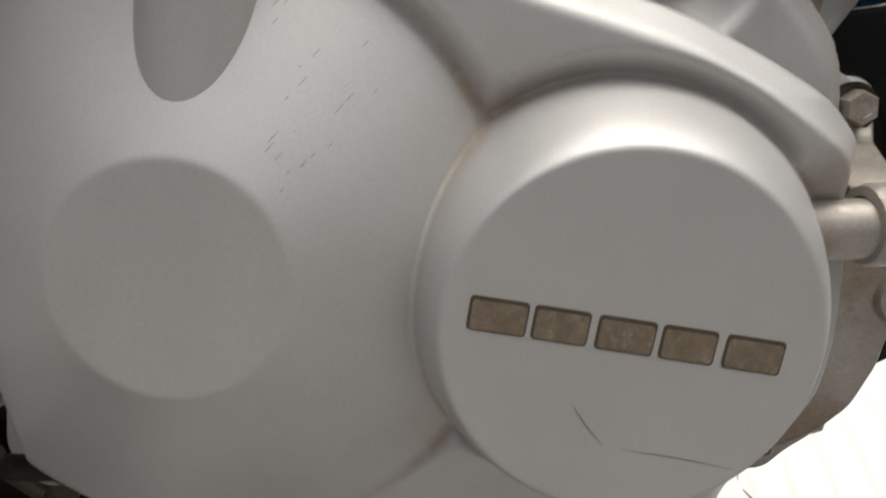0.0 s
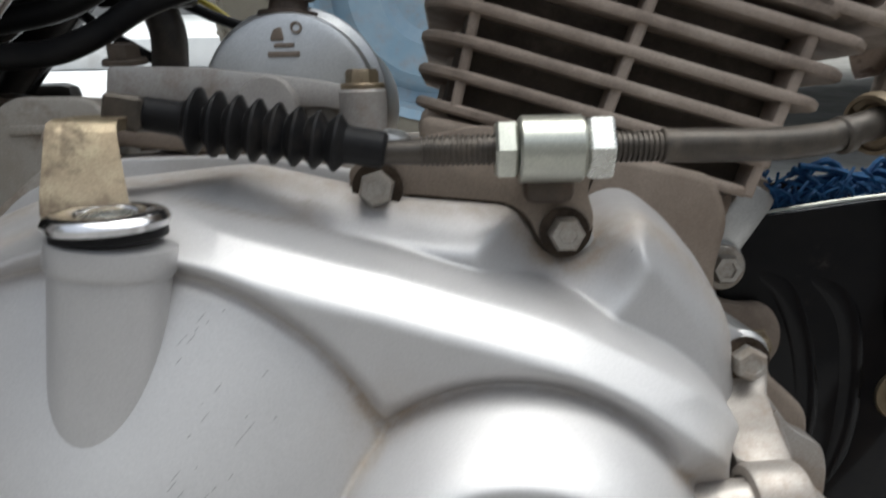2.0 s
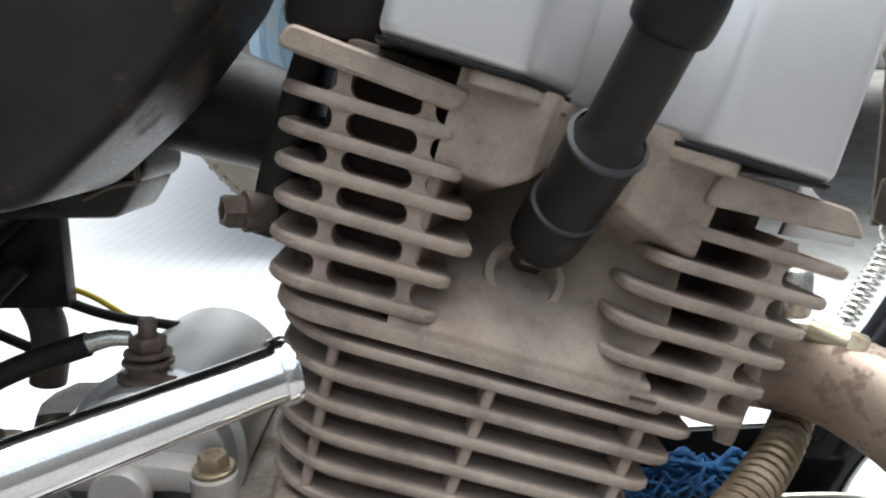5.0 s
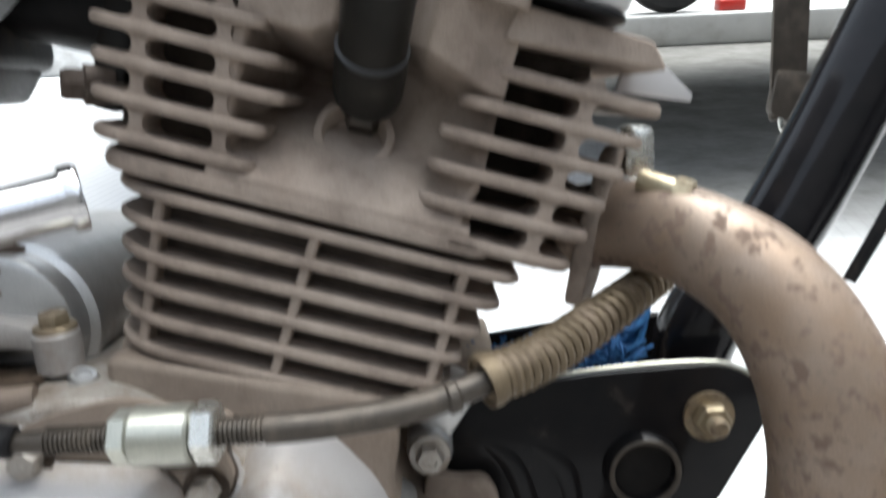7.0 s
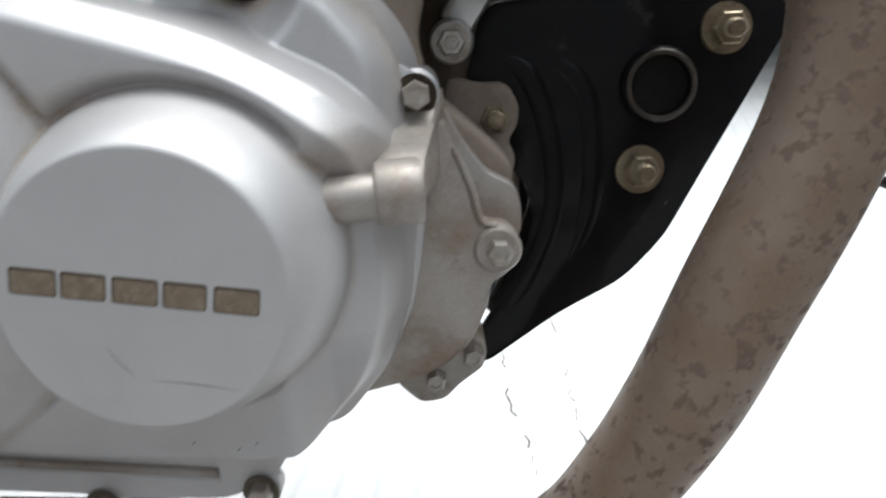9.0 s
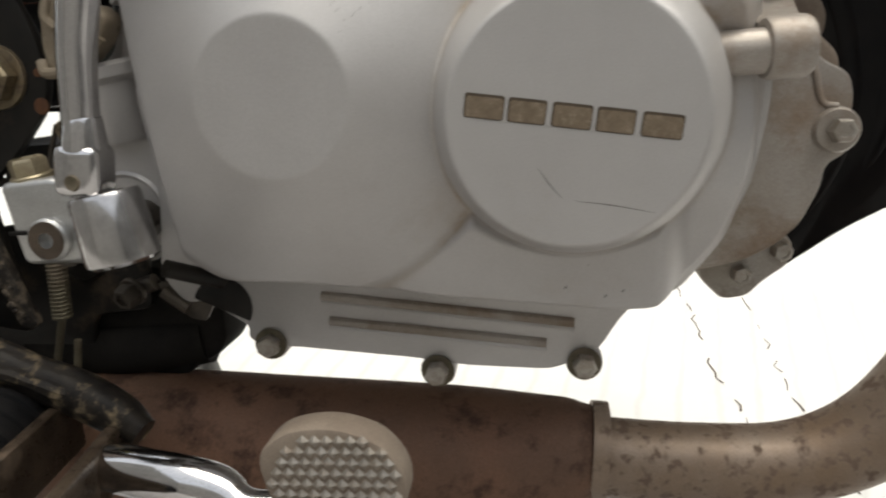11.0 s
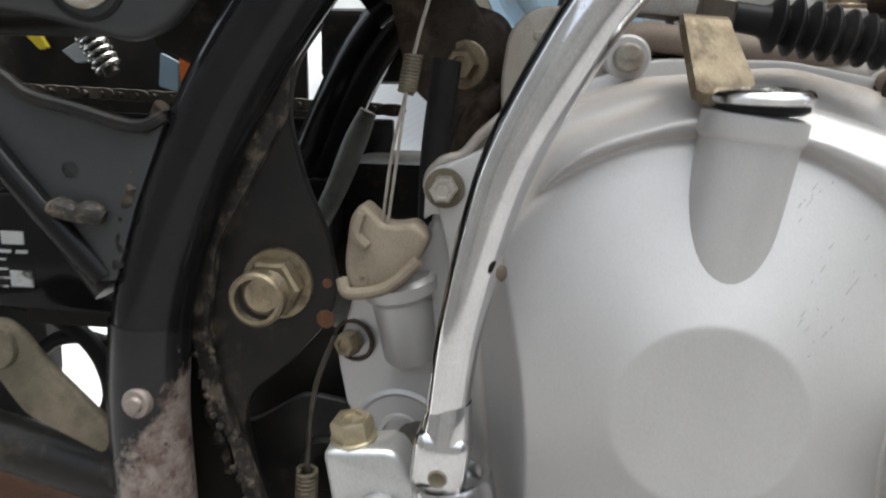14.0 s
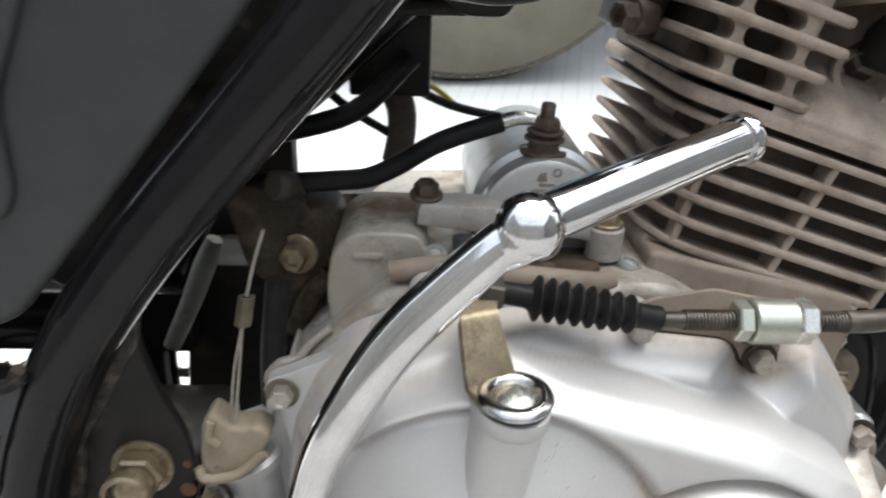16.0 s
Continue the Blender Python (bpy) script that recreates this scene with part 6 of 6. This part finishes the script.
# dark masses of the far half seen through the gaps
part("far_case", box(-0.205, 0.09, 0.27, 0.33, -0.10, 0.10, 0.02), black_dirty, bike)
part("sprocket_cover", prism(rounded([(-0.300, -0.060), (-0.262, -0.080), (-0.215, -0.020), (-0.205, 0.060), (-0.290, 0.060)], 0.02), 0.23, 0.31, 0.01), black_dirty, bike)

# drive chain, far side
def chain(line, pitch=0.0127):
    length = sum((Vector(b) - Vector(a)).length for a, b in zip(line, line[1:]))
    d = (Vector(line[-1]) - Vector(line[0])).normalized()
    side = Vector((-d.z, 0, d.x))
    bm = None
    for k in range(int(length / pitch)):
        c = Vector(line[0]) + d * pitch * (k + 0.5)
        o = 0.0012 if k % 2 else -0.0012
        pts = [c + d * (pitch * 0.72 * math.cos(a)) + side * (0.0052 * (0.75 + 0.25 * abs(math.cos(a))) * math.sin(a)) for a in (2 * math.pi * j / 14 for j in range(14))]
        b = prism([(p.x, p.z) for p in pts], line[0][1] + o, line[0][1] + o + 0.0016, 0.0003, 1)
        b = merge(b, lathe([(0, 0), (0.0020, 0), (0.0020, 0.012)], (c.x, line[0][1] - 0.003, c.z), INWARD, 8))
        bm = merge(bm, b) if bm else b
    return bm


ch = part("drive_chain", chain([(-0.62, 0.27, 0.100), (-0.24, 0.27, 0.088)]), dark_steel, bike, "oily steel drive chain")
part("lower_run", chain([(-0.62, 0.27, -0.048), (-0.25, 0.27, -0.052)]), dark_steel, ch)
part("chain_case", box(-0.62, -0.26, 0.280, 0.286, 0.015, 0.082, 0.002), black_gloss, ch)
part("far_swing_arm", box(-0.90, -0.28, 0.205, 0.235, 0.0060, 0.0500, 0.003), black_gloss, bike)
part("far_frame_tube", tube([(-0.10, 0.23, 0.31), (-0.168, 0.23, 0.237), (-0.242, 0.23, 0.152), (-0.277, 0.23, 0.103), (-0.313, 0.23, 0.017), (-0.317, 0.23, -0.05), (-0.311, 0.23, -0.11)], 0.0158, 18, 5), black_gloss, bike)

# carburettor, air box and hoses under the tank, behind the frame tube
part("air_box", merge(prism(rounded([(-0.2100, 0.2700), (-0.1500, 0.2440), (-0.1050, 0.2385), (-0.0850, 0.2420), (-0.0500, 0.2720), (-0.0150, 0.3150), (-0.0150, 0.4000), (-0.2100, 0.4000)], 0.016, 5), 0.0780, 0.1600, 0.022, 5), box(-0.46, -0.17, 0.09, 0.21, 0.20, 0.40, 0.02, 3)), black_dirty, bike, "black plastic air box")
carb = part("carburettor", merge(box(-0.150, -0.080, 0.165, 0.225, 0.240, 0.290, 0.008, 3), prism(rounded([(-0.1298, 0.2371), (-0.1130, 0.2260), (-0.0930, 0.2260), (-0.0830, 0.2411), (-0.0836, 0.2560), (-0.1298, 0.2560)], 0.004, 3), 0.168, 0.215, 0.003, 2)), black_dirty, bike, "black dirty carburettor")
part("bowl_edge", tube([(-0.1298, 0.166, 0.2371), (-0.1090, 0.166, 0.2420), (-0.1050, 0.166, 0.2350), (-0.0940, 0.166, 0.2400), (-0.0830, 0.166, 0.2420), (-0.0836, 0.166, 0.2560)], 0.0018, 8, 1, True, False), dark_steel, carb)
part("intake_manifold", tube([(-0.1000, 0.195, 0.2860, 0.0260), (-0.0700, 0.195, 0.2790, 0.0262), (-0.0480, 0.195, 0.2720, 0.0250), (-0.0300, 0.195, 0.2660, 0.0235), (-0.0150, 0.195, 0.2600, 0.0230)], 0.024, 30, 5), rubber, bike, "black rubber intake manifold")
part("manifold_flange", prism(rounded([(-0.0356, 0.2225), (-0.0237, 0.2187), (-0.0140, 0.2480), (-0.0036, 0.2837), (0.0010, 0.3000), (-0.0110, 0.3000), (-0.0296, 0.2469)], 0.003, 3), 0.150, 0.220, 0.002, 2), black_dirty, bike)
part("manifold_bolt", merge(hex_head((-0.0345, 0.1500, 0.2310), (-1.0, -0.55, 0.1), 0.0125, 0.010, 0.0085, 0.2), lathe([(0.0085, 0), (0.0085, -0.010)], (-0.0345, 0.1500, 0.2310), (-1.0, -0.55, 0.1), 18)), rusty_brown, bike)
part("breather_pipe", tube([(-0.200, 0.195, 0.228), (-0.178, 0.200, 0.212), (-0.158, 0.205, 0.194), (-0.147, 0.205, 0.174), (-0.146, 0.205, 0.156), (-0.149, 0.205, 0.140)], 0.0085, 18, 6), hose_brown, bike, "brown dusty rubber breather hose")
for k, (mat, pts) in enumerate(((rubber, [(-0.19, 0.19, 0.215), (-0.150, 0.20, 0.190), (-0.118, 0.205, 0.174), (-0.085, 0.21, 0.166)]), (yellow_paint, [(-0.165, 0.205, 0.198), (-0.130, 0.21, 0.184), (-0.112, 0.215, 0.170)]), (rubber, [(-0.21, 0.20, 0.205), (-0.180, 0.20, 0.175), (-0.150, 0.205, 0.155)]))):
    part("wire", tube(pts, 0.0026 if k != 1 else 0.0016, 10, 5), mat, bike)
part("bracket", merge(box(-0.175, -0.130, 0.195, 0.205, 0.180, 0.2300, 0.002), box(-0.150, -0.100, 0.17, 0.20, 0.226, 0.234, 0.002)), black_dirty, bike)

# stand bracket with its spring, in front of the down tube
sb = part("stand_bracket", merge(box(0.319, 0.342, 0.300, 0.304, 0.195, 0.335, 0.003), lathe([(0.004, 0), (0.0085, 0), (0.0085, 0.006), (0.004, 0.006)], (0.323, 0.294, 0.300), INWARD, 6), prism(rounded([(0.318, 0.200), (0.322, 0.226), (0.352, 0.222), (0.336, 0.190)], 0.004), 0.298, 0.306, 0.001)), dark_steel, bike, "dark steel bracket with a return spring")
part("coil_spring", coil([(0.3320, 0.300, 0.1820), (0.3080, 0.300, 0.1320)], 0.0060, 0.0014, 13, 12), plated, sb)
part("spring_eye", tube([(0.330, 0.300, 0.206), (0.326, 0.300, 0.194), (0.332, 0.300, 0.182)], 0.0020, 8, 4), plated, sb)
part("horn", lathe([(0, 0), (0.028, 0), (0.034, 0.004), (0.034, 0.014), (0.020, 0.020), (0, 0.020)], (0.380, 0.300, 0.310), INWARD, 32), dark_steel, bike)
part("horn_wire", tube([(0.372, 0.298, 0.285), (0.366, 0.296, 0.265), (0.372, 0.296, 0.245), (0.366, 0.296, 0.230)], 0.0030, 10, 5), plated, bike)
part("wire_plug", box(0.358, 0.376, 0.290, 0.304, 0.215, 0.248, 0.003), plated, bike)
# silver blade standing in for the light caught on the fin tip
part("fin_tip_glint", prism([(0.184, 0.2180), (0.193, 0.2400), (0.217, 0.2150), (0.2160, 0.2120)], 0.150, 0.153, 0.0005), silver, bike)
part("pipe_clip", box(0.188, 0.202, 0.150, 0.170, 0.180, 0.203, 0.004), plated, bike)

# blue yarn caught on the mounting plate
yarn = thing("blue_yarn_rag", "frayed blue yarn rag tucked behind a black plate", "rag", LEAN)
rnd = random.Random(7)
bm = None
for k in range(170):
    s = rnd.random()
    x = 0.122 + 0.075 * s
    z = 0.083 + 0.010 * s * 0.3
    y = 0.178 + rnd.uniform(-0.004, 0.022)
    h = rnd.uniform(0.003, 0.013) * (0.7 + 0.5 * math.sin(9 * s) ** 2)
    a = rnd.uniform(-0.012, 0.012)
    b = tube([(x, y, z - 0.004), (x + a * 0.6, y - 0.003, z + h * 0.6), (x + a * 1.6, y + rnd.uniform(-0.004, 0.004), z + h)], 0.0008, 5, 3)
    bm = merge(bm, b) if bm else b
part("fringe", bm, blue_yarn, yarn)
bm = None
for k in range(5):
    pts = [(0.150 + 0.013 * j + rnd.uniform(-0.003, 0.003), 0.188 + rnd.uniform(-0.004, 0.004), 0.090 + rnd.uniform(0.0, 0.014)) for j in range(5)]
    b = tube(pts + [(0.215, 0.196, 0.118 + 0.002 * k)], 0.0016, 6, 5)
    bm = merge(bm, b) if bm else b
part("strand", bm, blue_yarn, yarn)

# ---- surroundings ----
truck = thing("parked_truck", "parked truck with a dusty tyre on a pale blue rim", "truck", pose(-0.03, 1.66, 0.500, 0, 0, 4))
part("tyre", lathe([(0.292, 0.085), (0.330, 0.105), (0.410, 0.115), (0.465, 0.105), (0.490, 0.080), (0.500, 0.050), (0.500, -0.050), (0.490, -0.080), (0.465, -0.105), (0.410, -0.115), (0.330, -0.105), (0.292, -0.085)], (0, 0, 0), OUT, 120), rubber_tyre, truck)
part("rim", lathe([(0, 0.02), (0.10, 0.025), (0.13, 0.05), (0.20, 0.055), (0.24, 0.02), (0.265, 0.035), (0.275, 0.080), (0.295, 0.092), (0.298, 0.080), (0.287, -0.085)], (0, 0, 0), OUT, 72), blue_rim, truck)
for k in range(90):
    bmk = box(-0.0050, 0.0050, -0.028, 0.028, -0.001, 0.0040, m=Matrix.Rotation(2 * math.pi * k / 90, 4, "Y") @ Matrix.Translation((0, -0.078, 0.486)) @ Matrix.Rotation(0.45, 4, "X"))
    if k == 0:
        lug = part("tread_block", bmk, rubber_tyre, truck)
    else:
        bmk.free()
        nb = new("tread_block", lug.data)
        nb.parent = truck
        nb.matrix_basis = Matrix.Rotation(2 * math.pi * k / 90, 4, "Y")

# unseen truck body, placed to shade the floor beneath it
part("underbody", box(-0.9, 4.6, 0.02, 2.4, 0.55, 0.80, 0.02), black_dirty, truck)
part("unseen_load_bed", box(0.60, 4.6, -0.05, 2.4, 0.24, 0.54, 0.02), black_dirty, truck)
part("unseen_load_side", box(0.90, 4.6, 0.50, 2.4, 0.54, 1.50, 0.03), black_dirty, truck)
part("axle", lathe([(0, 0), (0.06, 0), (0.06, 1.6), (0, 1.6)], (0, 0.08, 0), INWARD, 24), black_dirty, truck)

kerb = tagged(part("kerb", box(-9, 12, 4.9, 9, 0.0, 0.20, 0.02), white_paint, None, "raised white painted concrete platform edge"), "", "platform", "", "structure")
far = thing("parked_scooter", "black tyre of a vehicle standing on the raised platform", "vehicle", pose(1.78, 5.15, 0.50, 0, 0, 0))
part("tyre", lathe([(0.20, 0.08), (0.26, 0.09), (0.295, 0.06), (0.30, 0.0), (0.295, -0.06), (0.26, -0.09), (0.20, -0.08), (0, -0.07)], (0, 0, 0), OUT, 48), black_tyre, far)
red = thing("red_box", "small red plastic box on the raised platform", "box", pose(2.2, 5.1, 0.2))
part("shell", box(-0.09, 0.09, -0.06, 0.06, 0, 0.07, 0.012), red_paint, red)
wall = tagged(part("wall_back", box(-12, 14, 9, 9.2, 0, 4.5, 0), grey_wall, None, "grey rendered wall at the far side"), "", "wall", "", "structure")

# wheels and side stand that carry the motorcycle
for wx, r in ((-0.735, 0.300), (0.720, 0.295)):
    wz = -0.3385 + r
    hub = part("wheel", lathe([(0, 0.03), (0.055, 0.03), (0.060, 0.02), (0.22, 0.012), (0.225, 0.028), (0.235, 0.030), (0.238, 0.0), (0.235, -0.030), (0.225, -0.028), (0.22, -0.012), (0, -0.03)], (wx, 0.155, wz), OUT, 48), dark_steel, bike)
    part("tyre", lathe([(0.232, 0.030), (0.250, 0.042), (0.275, 0.040), (0.293, 0.022), (r, 0.0), (0.293, -0.022), (0.275, -0.040), (0.250, -0.042), (0.232, -0.030)], (wx, 0.155, wz), OUT, 72), black_tyre, hub)
part("fork_leg", tube([(0.720, 0.075, -0.040), (0.520, 0.075, 0.46)], 0.020, 18, 2), dark_steel, bike)
part("fork_leg", tube([(0.720, 0.235, -0.040), (0.520, 0.235, 0.46)], 0.020, 18, 2), dark_steel, bike)
part("side_stand", tube([(-0.29, 0.26, -0.12), (-0.33, 0.36, -0.24), (-0.35, 0.42, -0.288)], 0.010, 14, 3), black_dirty, bike)


# side walls added out of view to block sky light and darken reflections
for k, wx in enumerate((-2.35, 2.2)):
    tagged(part("unseen_wall_side_%d" % (k + 1), box(wx, wx + 0.15, -2.5, 0.2, 0, 2.3, 0), front_render, None, "plain grey wall added out of view to hold back light"), "", "wall", "", "structure")
# wall added behind the camera to hold back light on the near side
tagged(part("unseen_wall_front", box(-12, 12, -2.65, -2.5, 0, 2.3, 0), front_render, None, "plain grey wall added out of view to hold back light"), "", "wall", "", "structure")

# black box added to fill the gap behind the gusset
part("gusset_backing", box(-0.50, -0.285, 0.130, 0.200, 0.128, 0.215, 0.012, 3), black_dirty, bike)

part("pale_arm", tube([(-0.2580, 0.200, 0.0900, 0.0050), (-0.2660, 0.200, 0.0720, 0.0068), (-0.2760, 0.200, 0.0480, 0.0064), (-0.2920, 0.200, 0.0150, 0.0055)], 0.012, 18, 5), pale_grey, bike)
# black box added to fill the gap above the chain
part("gap_backing", box(-0.300, -0.215, 0.245, 0.262, 0.105, 0.150, 0.006), black_dirty, bike)
part("frame_cross_tube", tube([(-0.250, 0.170, 0.140), (-0.190, 0.180, 0.190), (-0.140, 0.190, 0.235)], 0.0100, 16, 4), black_gloss, bike)
part("loom", tube([(-0.250, 0.150, 0.150), (-0.215, 0.155, 0.166), (-0.170, 0.165, 0.178), (-0.140, 0.175, 0.205)], 0.0055, 12, 5), rubber, bike)
sp = part("rear_shock", tube([(-0.4470, 0.220, 0.1500), (-0.4220, 0.220, 0.1080)], 0.0048, 14, 2), dark_steel, bike)
part("shock_spring", coil([(-0.4430, 0.220, 0.1430), (-0.4240, 0.220, 0.1110)], 0.0072, 0.0015, 8, 14), plated, sp)
# added black backing behind the chain, with the bits of colour that show beside it
backing = part("chain_backing", box(-0.76, -0.335, 0.330, 0.334, 0.000, 0.220, 0.001), black_dirty, bike)
part("blue_scrap", prism(rounded([(-0.4470, 0.1000), (-0.4310, 0.0960), (-0.4300, 0.1180), (-0.4440, 0.1250)], 0.002, 2), 0.3200, 0.3240, 0.0006, 1), blue_rim, backing)
part("orange_scrap", prism(rounded([(-0.4290, 0.0950), (-0.4170, 0.0940), (-0.4060, 0.1180), (-0.4100, 0.1280), (-0.4290, 0.1230)], 0.002, 2), 0.3190, 0.3230, 0.0006, 1), orange_paint, backing)
part("blue_scrap", prism(rounded([(-0.5230, 0.1250), (-0.5120, 0.1160), (-0.4940, 0.1180), (-0.5080, 0.1330)], 0.002, 2), 0.3200, 0.3240, 0.0006, 1), blue_rim, backing)
part("yellow_scrap", prism(rounded([(-0.5650, 0.1500), (-0.5400, 0.1250), (-0.5330, 0.1270), (-0.5500, 0.1560), (-0.5100, 0.1700), (-0.5500, 0.1800)], 0.002, 2), 0.3190, 0.3230, 0.0006, 1), yellow_paint, backing)
# black sheet added to fill the gap between side cover and frame tube
part("gap_panel", prism(rounded([(-0.3300, 0.1200), (-0.2920, 0.1020), (-0.2560, 0.1500), (-0.2160, 0.1960), (-0.1810, 0.2360), (-0.1600, 0.2700), (-0.3300, 0.2900)], 0.004, 3), 0.1000, 0.1040, 0.001, 1), black_dirty, bike)

# crack in the floor
ground = bpy.data.objects["ground"]
rnd = random.Random(11)
for start, end in (((0.216, 0.14), (0.2135, 0.56)), ((0.166, 0.22), (0.143, 0.58))):
    bm = bmesh.new()
    row = []
    for k in range(41):
        f = k / 40
        x, y = start[0] + (end[0] - start[0]) * f + 0.004 * math.sin(9 * f) + rnd.uniform(-0.0030, 0.0030), start[1] + (end[1] - start[1]) * f
        w = rnd.uniform(0.0002, 0.0011)
        row.append((bm.verts.new((x - w, y, 0.0006)), bm.verts.new((x + w, y, 0.0006))))
    for a, b in zip(row, row[1:]):
        if rnd.random() < 0.6:
            bm.faces.new((a[0], a[1], b[1], b[0]))
    part("crack", bm, grime, ground)

# rust spots on the pivot plate
for rx, rz, r in ((-0.2465, 0.0090, 0.0042), (-0.2455, 0.0245, 0.0022)):
    part("rust_spot", lathe([(r, 0), (r * 0.9, 0.0006), (0, 0.0006)], (rx, 0.0741, rz), OUT, 9), rust, bike)
